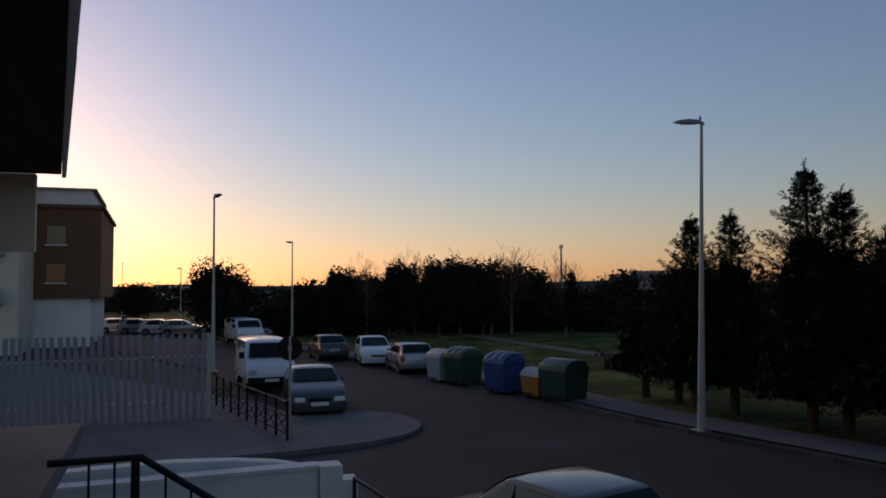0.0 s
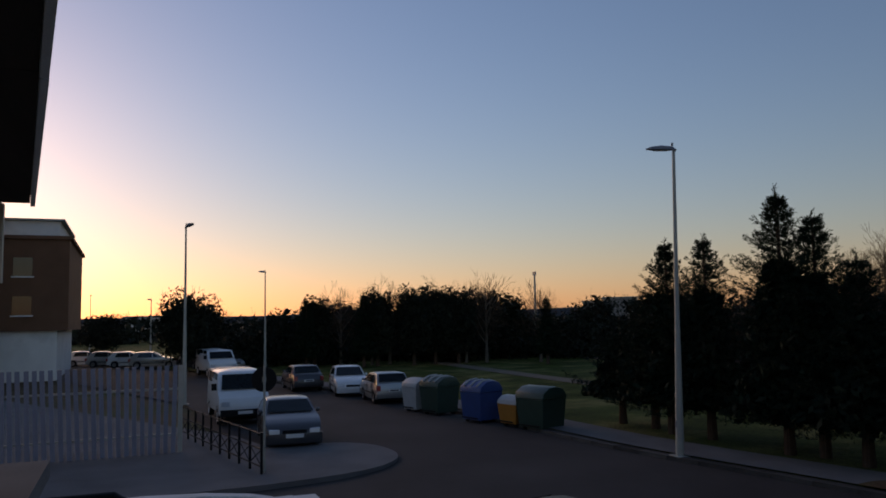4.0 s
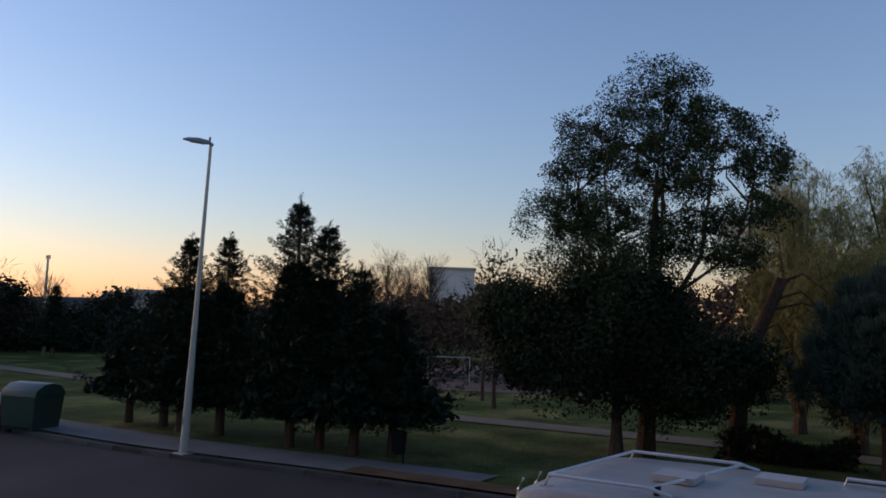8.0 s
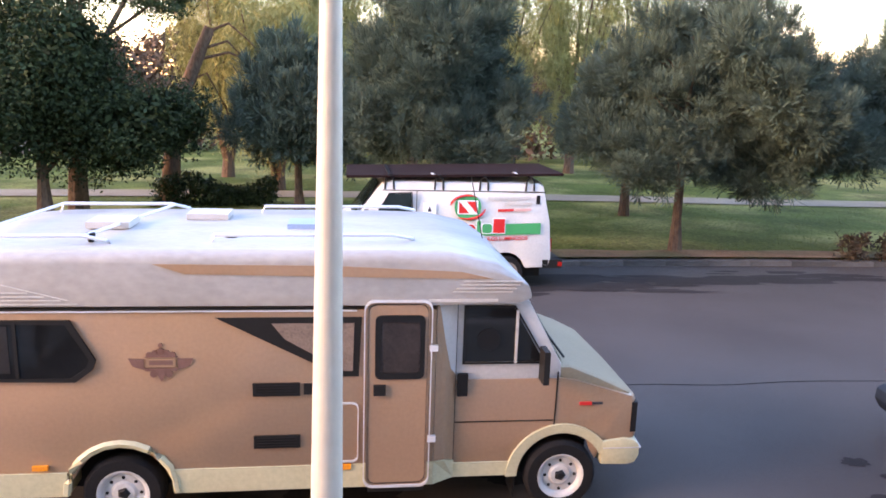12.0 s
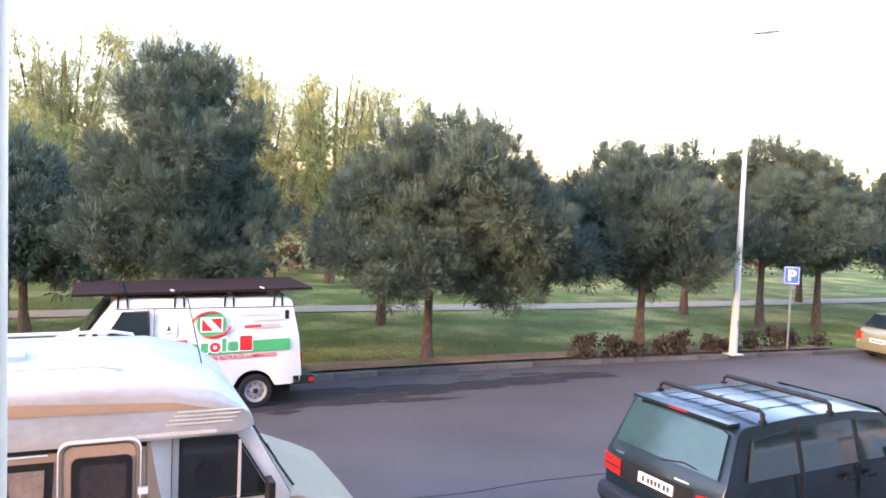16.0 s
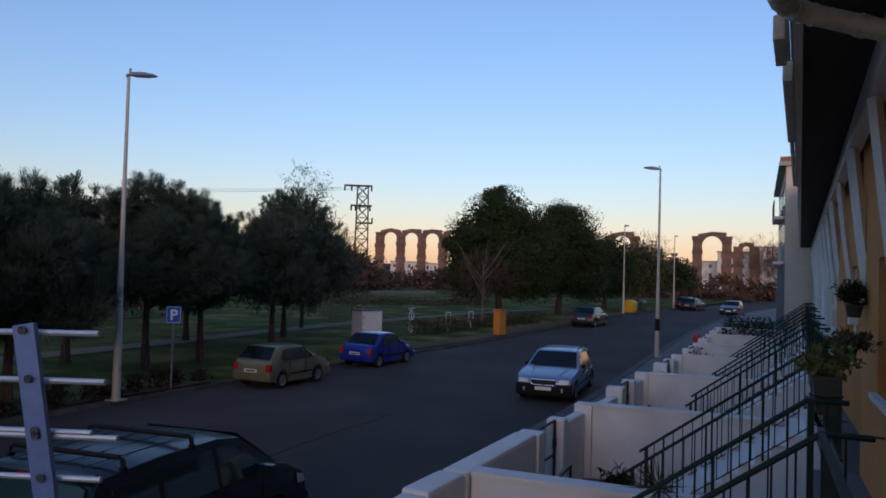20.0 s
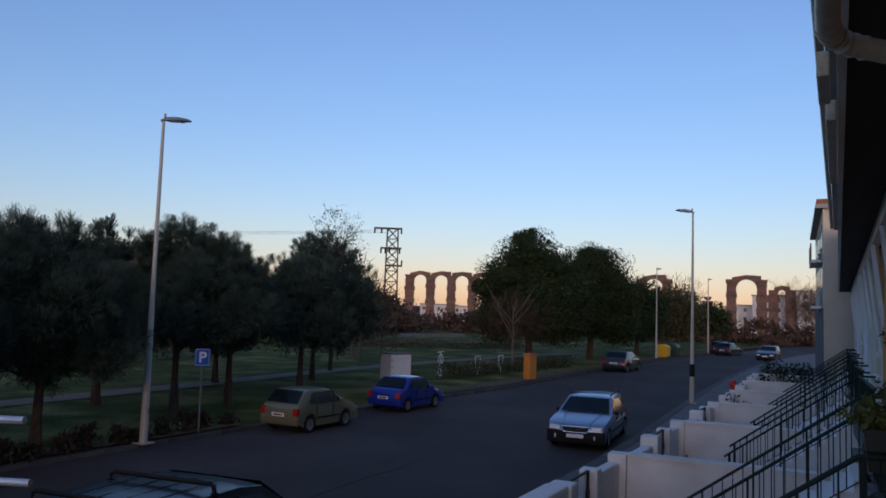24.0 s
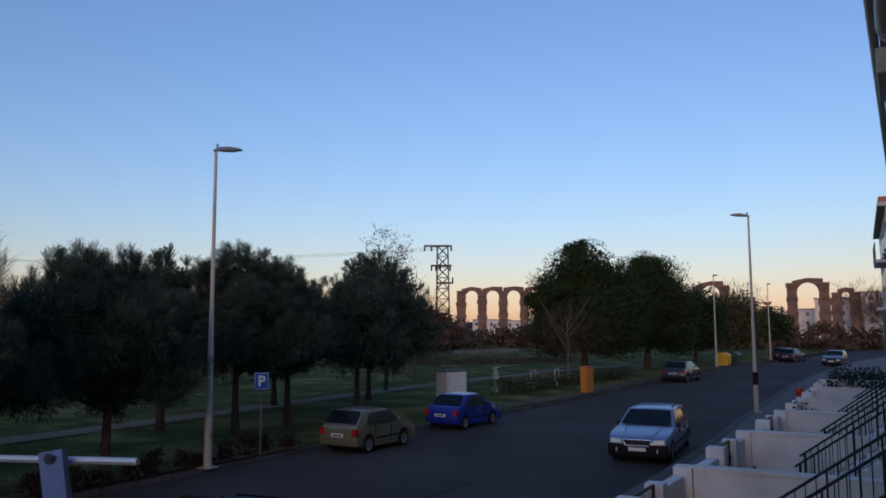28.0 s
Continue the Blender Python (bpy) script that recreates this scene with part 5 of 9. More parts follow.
def motorhome():
    """Coach-built motorhome; tail at x = 0, near side in the plane y = 0, far side at y = 2.1."""
    root = thing("motorhome", "beige and white older motorhome parked at the near kerb", "motorhome", pose(-3.2, 6.16, 0.03))
    W = 2.1

    def shell(name, prof, col, y0=0.0, y1=W, inset=0.0, tops=0.0, label="", bevel=0.03):
        bm = bmesh.new()
        rows = [(y0, 1.0), (y0 + 0.05, 0.0), ((y0 + y1) / 2, -0.35), (y1 - 0.05, 0.0), (y1, 1.0)]
        zs = [z for _, z in prof]
        mid = (max(zs) + min(zs)) / 2
        sl = []
        for y, k in rows:
            sl.append([bm.verts.new((x, y, z - (tops * k if z > mid else 0))) for x, z in prof])
        n = len(prof)
        for a, b in zip(sl, sl[1:]):
            for i in range(n):
                j = (i + 1) % n
                bm.faces.new((a[i], a[j], b[j], b[i]))
        bm.faces.new(sl[0][::-1])
        bm.faces.new(sl[-1])
        bmesh.ops.recalc_face_normals(bm, faces=bm.faces)
        return part(name, bm, col, root, label, smooth=True, bevel=bevel)
    # lower coach body with the rear arch
    arch = [(1.30 + 0.40 * math.cos(a), 0.34 + 0.40 * math.sin(a)) for a in [math.pi * i / 10 for i in range(11)]]
    body = [(-0.20, 0.55), (-0.16, 1.0), (0.0, 1.9), (3.86, 1.9), (3.86, 0.45), (1.70, 0.52)] + arch[1:-1] + [(0.90, 0.52)]
    shell("body", body, RVBEIGE, bevel=0.012)
    # cream skirt
    for x0, x1 in ((-0.19, 0.88), (1.72, 3.86)):
        part("skirt", boxbm(x0, x1, -0.015, W + 0.015, 0.33, 0.54), RVCREAM, root, "pale cream plastic skirt", bevel=0.012)
    part("rear_bumper", boxbm(-0.30, -0.17, 0.0, W, 0.36, 0.60), RVCREAM, root, bevel=0.03)
    # wheel-arch lip
    for s in (0.0, W):
        pts = [Vector((1.30 + 0.44 * math.cos(a), s, 0.34 + 0.44 * math.sin(a))) for a in [math.pi * i / 12 for i in range(13)]]
        part("arch_lip", tubebm(pts, 0.035, 6), RVCREAM, root, smooth=True)
    # upper white body and roof
    up = [(0.0, 1.93), (-0.04, 2.28), (0.02, 2.33), (0.30, 2.36), (1.0, 2.38), (3.3, 2.39), (3.95, 2.38), (4.36, 2.29), (4.62, 2.11), (4.66, 1.99), (4.55, 1.95), (3.9, 1.93)]
    shell("upper_body", up, RVROOF, -0.02, W + 0.02, tops=0.07, bevel=0.03)
    for k, z in enumerate((1.915, 1.895)):
        part("side_strip", boxbm(0.0, 3.2, -0.016, -0.004, z - 0.006, z + 0.006), DARK if k == 0 else ALU, root)
    for k in range(4):
        part("rear_moulding", boxbm(0.02, 1.05 - k * 0.12, -0.03, -0.018, 1.955 + k * 0.03, 1.962 + k * 0.03), BINGREY, root)
    flat("beige_band", [(1.62, 2.28), (1.86, 2.20), (4.32, 2.16), (4.05, 2.22), (3.0, 2.27)], -0.021, RVBEIGE, root, "beige stripe")
    for k in range(4):
        part("louvre", boxbm(3.98 + k * 0.03, 4.48 + k * 0.03, -0.03, -0.019, 2.045 + k * 0.03, 2.056 + k * 0.03), BINGREY, root)
    part("name_bar", boxbm(3.78, 4.36, -0.026, -0.019, 1.965, 1.99), BINGREY, root)
    # rear window, side window, vents
    y = -0.004
    rw = [(0.05, 1.34), (0.08, 1.83), (0.98, 1.83), (1.16, 1.50), (1.13, 1.42), (1.00, 1.32)]
    flat("rear_side_window", rw, y, RVGLASS, root, "dark angled side window", 0.012)
    frame_bars("window_frame", rw, y - 0.004, 0.05, DARK, root, 0.02)
    part("window_bar", boxbm(0.56, 0.585, -0.028, -0.014, 1.36, 1.80), DARK, root)
    flat("window_blind", [(0.13, 1.40), (0.14, 1.78), (0.52, 1.78), (0.52, 1.40)], y - 0.013, mat("dark_blind", (0.022, 0.02, 0.02), 0.3, spec=0.2, var=0.2), root, d=0.003)
    tri = [(2.08, 1.84), (3.24, 1.84), (3.22, 1.33), (3.08, 1.33)]
    flat("side_window", tri, y, DARK, root, "dark wedge-shaped window surround", 0.01)
    flat("side_pane", [(2.52, 1.79), (3.18, 1.79), (3.17, 1.38), (3.10, 1.38), (2.62, 1.66)], y - 0.010, CURTAIN, root, "pane with drawn pale curtain", 0.006)
    flat("curtain_gap", [(2.86, 1.785), (2.94, 1.785), (2.98, 1.44), (2.93, 1.47)], y - 0.0165, RVGLASS, root, "", 0.003)
    for z0, z1 in ((1.17, 1.28), (0.71, 0.82)):
        v = part("fridge_vent", boxbm(2.36, 2.74, -0.02, 0.0, z0, z1), DARK, root, "black plastic vent", bevel=0.008)
        for k in range(4):
            part("vent_slat", boxbm(2.39, 2.71, -0.026, -0.019, z0 + 0.015 + k * 0.024, z0 + 0.023 + k * 0.024), BLACKMETAL, v)
    part("small_vent", boxbm(2.77, 2.89, -0.02, 0.0, 1.18, 1.27), DARK, root, bevel=0.008)
    # emblem on the side: crown and scrolls
    e = bmesh.new()
    cx, cz = 1.65, 1.46
    lathe(e, [(0.018, -0.009), (0.018, 0.0)], 10, "y", (cx, -0.002, cz + 0.155))
    for k in (-2, -1, 0, 1, 2):
        lathe(e, [(0.032 - 0.004 * abs(k), -0.009), (0.032 - 0.004 * abs(k), 0.0)], 10, "y", (cx + k * 0.045, -0.002, cz + 0.10 - 0.012 * abs(k)))
    prism(e, [(cx - 0.13, cz + 0.055), (cx + 0.13, cz + 0.055), (cx + 0.09, cz + 0.075), (cx - 0.09, cz + 0.075)], -0.012, -0.002)
    prism(e, [(cx - 0.14, cz - 0.035), (cx + 0.14, cz - 0.035), (cx + 0.12, cz - 0.06), (cx - 0.12, cz - 0.06)], -0.012, -0.002)
    for s in (-1, 1):
        prism(e, [(cx + s * 0.13, cz + 0.04), (cx + s * 0.25, cz + 0.045), (cx + s * 0.22, cz - 0.02), (cx + s * 0.13, cz - 0.05)], -0.01, -0.002)
        lathe(e, [(0.03, -0.01), (0.03, -0.001)], 8, "y", (cx + s * 0.06, -0.002, cz - 0.085))
    prism(e, [(cx - 0.05, cz - 0.06), (cx + 0.05, cz - 0.06), (cx, cz - 0.15)], -0.012, -0.002)
    emblem = part("emblem", e, mat("emblem_brown", (0.15, 0.075, 0.06), 0.5, var=0.1), root, "dark brown crest printed on the side")
    part("emblem_plate", boxbm(cx - 0.115, cx + 0.115, -0.011, -0.002, cz - 0.028, cz + 0.045), RVBEIGE, emblem)
    part("emblem_writing", boxbm(cx - 0.09, cx + 0.09, -0.014, -0.010, cz - 0.008, cz + 0.028), emblem.data.materials[0], emblem)
    # entry door
    door = flat("entry_door", rounded(3.28, 3.80, 0.35, 1.97, 0.07), -0.012, RVBEIGE, root, "beige entry door with a dark window", 0.02)
    frame_bars("door_frame", rounded(3.26, 3.82, 0.33, 1.99, 0.08), -0.03, 0.022, ALU, door, 0.016)
    flat("door_window", rounded(3.37, 3.74, 1.33, 1.84, 0.04), -0.032, mat("door_blind", (0.03, 0.023, 0.021), 0.2, spec=0.2, var=0.2, scale=6, fine=40), door, "", 0.008)
    frame_bars("door_window_frame", rounded(3.35, 3.76, 1.31, 1.86, 0.05), -0.034, 0.062, BLACKMETAL, door, 0.014)
    frame_bars("door_line", rounded(3.295, 3.785, 0.365, 1.955, 0.065), -0.033, 0.008, DARK, door, 0.004)
    part("lock", boxbm(3.34, 3.44, -0.058, -0.03, 1.17, 1.26), DARK, door, bevel=0.01)
    for z in (0.74, 1.55):
        part("hinge", boxbm(3.80, 3.87, -0.05, -0.012, z, z + 0.05), ALU, root, bevel=0.006)
    part("door_step", boxbm(3.30, 3.78, -0.02, 0.3, 0.28, 0.33), DARK, root)
    frame_bars("service_hatch", rounded(2.98, 3.22, 0.56, 1.10, 0.05), -0.004, 0.016, ALU, root, 0.012, "small service hatch in a metal frame")
    part("marker_light", boxbm(3.04, 3.16, -0.03, -0.004, 0.50, 0.545), AMBER, root, "orange side marker")
    part("marker_light", boxbm(0.62, 0.74, -0.03, -0.004, 0.57, 0.61), AMBER, root, "orange side marker")
    # tapering wall between coach and cab
    bm = bmesh.new()
    def on_fairing(name, pts, col, out=0.0, label=""):
        """A panel on the slanting wall: u runs from coach to cab, z is height."""
        b2 = bmesh.new()
        a2 = [b2.verts.new((3.862 + 0.19 * u, -out + 0.10 * u * u, z)) for u, z in pts]
        c2 = [b2.verts.new((3.862 + 0.19 * u, 0.16, z)) for u, z in pts]
        b2.faces.new(a2)
        b2.faces.new(c2[::-1])
        for i in range(len(a2)):
            j = (i + 1) % len(a2)
            b2.faces.new((a2[j], a2[i], c2[i], c2[j]))
        bmesh.ops.recalc_face_normals(b2, faces=b2.faces)
        return part(name, b2, col, root, label)
    on_fairing("side_fairing", [(0, 0.54), (0.5, 0.54), (1, 0.50), (1, 1.28), (0.7, 1.36), (0.4, 1.62), (0.12, 1.925), (0, 1.925)], RVBEIGE)
    on_fairing("fairing_white", [(0.125, 1.925), (0.405, 1.62), (0.705, 1.362), (1, 1.283), (1, 1.925)], RVWHITE)
    on_fairing("fairing_skirt", [(0, 0.33), (1, 0.34), (1, 0.497), (0.5, 0.537), (0, 0.537)], RVCREAM, 0.012)
    bm.free()
    bm = bmesh.new()
    box(bm, 3.87, 4.0, 0.17, W - 0.05, 0.45, 1.94)
    part("bulkhead", bm, RVWHITE, root)
    # cab
    co, cw = 0.10, W - 0.2
    fw = 5.02
    ca = [(fw + 0.39 * math.cos(a), 0.33 + 0.39 * math.sin(a)) for a in [math.pi * i / 10 for i in range(11)]]
    lowcab = [(3.98, 0.42), (3.98, 1.24), (4.98, 1.24), (5.10, 1.22), (5.70, 1.06), (5.74, 0.95), (5.75, 0.66), (5.46, 0.6)] + ca[1:-1] + [(4.62, 0.44)]

    def cab(name, prof, col, label="", bev=0.02, yi=0.0):
        bm = bmesh.new()
        rows = [(co + yi, 1), (co + yi + 0.08, 0.3), (co + cw / 2, 0), (co + cw - yi - 0.08, 0.3), (co + cw - yi, 1)]
        sl = [[bm.verts.new((x - (0.06 * k if x > 5.3 else 0), y, z)) for x, z in prof] for y, k in rows]
        n = len(prof)
        for a, b in zip(sl, sl[1:]):
            for i in range(n):
                j = (i + 1) % n
                bm.faces.new((a[i], a[j], b[j], b[i]))
        bm.faces.new(sl[0][::-1])
        bm.faces.new(sl[-1])
        bmesh.ops.recalc_face_normals(bm, faces=bm.faces)
        return part(name, bm, col, root, label, smooth=True, bevel=bev)
    cab("cab_body", lowcab, RVBEIGE)
    cab("bonnet", [(4.80, 1.26), (4.88, 1.33), (5.06, 1.335), (5.40, 1.22), (5.68, 1.085), (5.68, 1.03), (5.1, 1.16)], mat("bonnet_ivory", (0.27, 0.215, 0.145), 0.6, var=0.06, scale=1.5, fine=30, spec=0.12), "ivory sloping bonnet", 0.03, 0.02)
    cab("cab_upper", [(3.98, 1.20), (3.98, 1.95), (4.55, 1.97), (4.66, 1.94), (4.98, 1.36), (4.98, 1.20)], RVWHITE, "", 0.02, 0.01)
    flat("cab_window", [(4.12, 1.40), (4.12, 1.88), (4.53, 1.88), (4.80, 1.42), (4.78, 1.40)], co + 0.008, RVGLASS, root, "dark cab side window", 0.012)
    frame_bars("cab_window_seal", [(4.10, 1.38), (4.10, 1.90), (4.54, 1.90), (4.83, 1.42), (4.80, 1.38)], co + 0.004, 0.025, DARK, root, 0.012)
    part("quarter_bar", bar(bmesh.new(), (4.56, co - 0.012, 1.39), (4.56, co - 0.012, 1.86), 0.022, 0.02), RVWHITE, root)
    bm = lathe(bmesh.new(), [(0.10, -0.006), (0.10, 0.0)], 18, "y", (4.32, co - 0.008, 1.60))
    part("window_ornament", bm, BLACKMETAL, root, "dark round fan behind the cab window")
    scr = bmesh.new()
    vs = [scr.verts.new(p) for p in ((4.695, co + 0.12, 1.90), (5.01, co + 0.09, 1.345), (5.01, co + cw - 0.09, 1.345), (4.695, co + cw - 0.12, 1.90))]
    scr.faces.new(vs)
    bmesh.ops.solidify(scr, geom=scr.faces[:], thickness=0.02)
    part("windscreen", scr, GLASS, root)
    for yy in (0.5, 1.2):
        part("wiper", tubebm([(5.05, co + yy - 0.3, 1.36), (4.98, co + yy, 1.46), (4.90, co + yy + 0.12, 1.60)], 0.011, 5), DARK, root)
    part("cab_door_seam", boxbm(4.04, 4.05, co - 0.006, co + 0.01, 0.48, 1.92), DARK, root)
    part("cab_door_seam", bar(bmesh.new(), (4.94, co - 0.002, 0.80), (4.95, co - 0.002, 1.30), 0.01, 0.012), DARK, root)
    part("cab_crease", boxbm(4.05, 4.93, co - 0.006, co + 0.004, 0.845, 0.853), DARK, root)
    part("cab_door_handle", boxbm(4.06, 4.15, co - 0.035, co, 1.10, 1.30), DARK, root, "black door handle", bevel=0.012)
    part("cab_sill", boxbm(4.05, 4.60, co - 0.015, co + 0.2, 0.34, 0.47), RVCREAM, root, bevel=0.015)
    ang = [math.pi - (math.pi - 0.5) * i / 16 for i in range(17)]
    lip = [(fw + 0.40 * math.cos(a), 0.33 + 0.40 * math.sin(a)) for a in ang]
    outer = [(fw + (0.47 + 0.03 * abs(math.cos(a))) * math.cos(a), 0.33 + 0.485 * math.sin(a)) for a in ang]
    for y0, y1 in ((co - 0.028, co + 0.06), (co + cw - 0.06, co + cw + 0.028)):
        bm = bmesh.new()
        rows = [[bm.verts.new((x, yy, z)) for x, z in pts] for pts, yy in ((lip, y1), (lip, y0 + 0.006), (outer, y0), (outer, y1))]
        for p, q in zip(rows, rows[1:]):
            for i in range(16):
                bm.faces.new((p[i], p[i + 1], q[i + 1], q[i]))
        bmesh.ops.recalc_face_normals(bm, faces=bm.faces)
        part("cab_arch_lip", bm, RVCREAM, root, "cream plastic wheel-arch lip", smooth=False)
    fb = part("front_bumper", loft([(5.40, 0.42), (5.40, 0.64), (5.62, 0.665), (5.72, 0.65), (5.775, 0.60), (5.78, 0.50), (5.74, 0.43), (5.66, 0.41)], lambda x, z: cw / 2 + 0.03, rows=(-1, -0.97, -0.85, -0.5, 0, 0.5, 0.85, 0.97, 1), plan=0.05, xc=5.0), RVCREAM, root, "pale cream front bumper", smooth=True, bevel=0.02)
    fb.matrix_local = Matrix.Translation((0, co + cw / 2, 0))
    part("bumper_groove", loft([(5.42, 0.572), (5.42, 0.582), (5.79, 0.582), (5.79, 0.572)], lambda x, z: cw / 2 + 0.034, rows=(-1, -0.97, -0.85, -0.5, 0, 0.5, 0.85, 0.97, 1), plan=0.05, xc=5.0), BINGREY, fb)
    part("headlight", boxbm(5.60, 5.70, co + 0.02, co + 0.26, 0.78, 1.0), DARK, root, bevel=0.02)
    part("corner_light", boxbm(5.645, 5.695, co - 0.008, co + 0.05, 0.72, 1.0), DARK, root, bevel=0.015)
    part("side_badge", boxbm(5.16, 5.27, co - 0.012, co, 0.985, 1.015), PRINTRED, root)
    part("side_badge", boxbm(5.275, 5.37, co - 0.012, co, 0.99, 1.01), INK, root)
    mir = part("wing_mirror", boxbm(4.755, 4.805, co - 0.24, co - 0.07, 1.27, 1.56), DARK, root, "black wing mirror", bevel=0.025)
    part("mirror_arm", tubebm([(4.82, co, 1.28), (4.78, co - 0.14, 1.27)], 0.02, 6), DARK, mir)
    part("underbody", boxbm(0.2, 5.3, 0.3, W - 0.3, 0.25, 0.6), DARK, root)
    part("mud_flap", boxbm(4.60, 4.62, co + 0.04, co + 0.30, 0.10, 0.45), DARK, root)
    for x, y0 in ((fw, co + 0.06), (fw, co + cw - 0.06), (1.30, 0.10), (1.30, W - 0.10)):
        s = -1 if y0 < 1 else 1
        steel_wheel(root, x, y0, 0.325, s, 0.2, STEELWHEEL)
    # roof furniture
    for y0, a, b in ((0.18, 0.15, 1.30), (W - 0.22, 0.30, 1.62), (0.30, 2.0, 3.75), (W - 0.25, 2.25, 3.9)):
        f = 0.12 if a > 1.5 else 0.05
        rail = part("roof_rail", tubebm([(a, y0, 2.330), (a + 0.04, y0, 2.450), (b - 0.25, y0, 2.460), (b - 0.08, y0 + f, 2.410), (b, y0 + f, 2.330)], 0.017, 6), ALU, root, "pale tubular roof rail", smooth=True)
        for t in (0.02, 0.5, 0.97):
            xx = a + (b - a) * t
            part("rail_foot", boxbm(xx - 0.05, xx + 0.05, y0 - 0.03, y0 + 0.03, 2.320, 2.360), BINGREY, rail)
    for x0, x1 in ((0.19, 0.34), (1.05, 1.40)):
        part("roof_rail", tubebm([(x0, 0.20, 2.45), (x1, W - 0.22, 2.45)], 0.015, 6), ALU, root, "pale cross rail of the roof rack", smooth=True)
    for (x0, x1, y0, y1, h) in ((0.92, 1.22, 0.80, 1.10, 0.035), (1.66, 1.98, 1.3, 1.58, 0.03), (2.62, 2.95, 0.86, 1.12, 0.02)):
        v = part("roof_vent", boxbm(x0, x1, y0, y1, 2.350, 2.390 + h * 0.4), BINGREY, root, "plastic roof vent", bevel=0.01)
        part("vent_lid", boxbm(x0 - 0.03, x1 + 0.03, y0 - 0.03, y1 + 0.03, 2.395 + h * 0.4, 2.430 + h), VENTBLUE if x0 > 2.5 else RVWHITE, v, bevel=0.012)
    part("chimney", lathe(bmesh.new(), [(0.035, 0), (0.035, 0.06), (0.05, 0.065), (0.05, 0.10)], 10, "z", (1.50, 0.42, 2.360)), DARK, root).scale = (0.72, 0.72, 1.0)
    part("roof_cap", lathe(bmesh.new(), [(0.06, 0), (0.05, 0.03)], 10, "z", (2.15, 0.5, 2.380)), DARK, root)
    # ladder at the tail
    lean = lambda z: -0.06 - 0.22 * min(1.0, max(0.0, (1.95 - z) / 1.35))
    ladder = part("rear_ladder", tubebm([(-0.02, 0.12, 2.40), (-0.07, 0.12, 2.3), (lean(1.9), 0.12, 1.9), (lean(0.65), 0.12, 0.65)], 0.014, 6), ALU, root, "pale tubular ladder on the tail", smooth=True)
    part("ladder_rail", tubebm([(-0.02, 0.46, 2.40), (-0.07, 0.46, 2.3), (lean(1.9), 0.46, 1.9), (lean(0.65), 0.46, 0.65)], 0.014, 6), ALU, ladder, smooth=True)
    for k in range(6):
        z = 0.8 + 0.25 * k
        part("rung", tubebm([(lean(z), 0.12, z), (lean(z), 0.46, z)], 0.011, 6), ALU, ladder)
    part("upper_crease", bar(bmesh.new(), (0.10, -0.024, 2.22), (0.98, -0.024, 1.99), 0.006, 0.006), BINGREY, root)
    part("antenna_wire", tubebm([(4.3, 0.5, 2.4), (4.18, 0.5, 2.95)], 0.005, 5), DARK, root)
    return root


motorhome()

VANWHITE = mat("van_white", (0.55, 0.545, 0.52), 0.45, var=0.06, scale=1.2, fine=30, second=(0.43, 0.415, 0.39), mix_scale=1.0, mix_lo=0.55, mix_hi=0.85, coat=0.2)


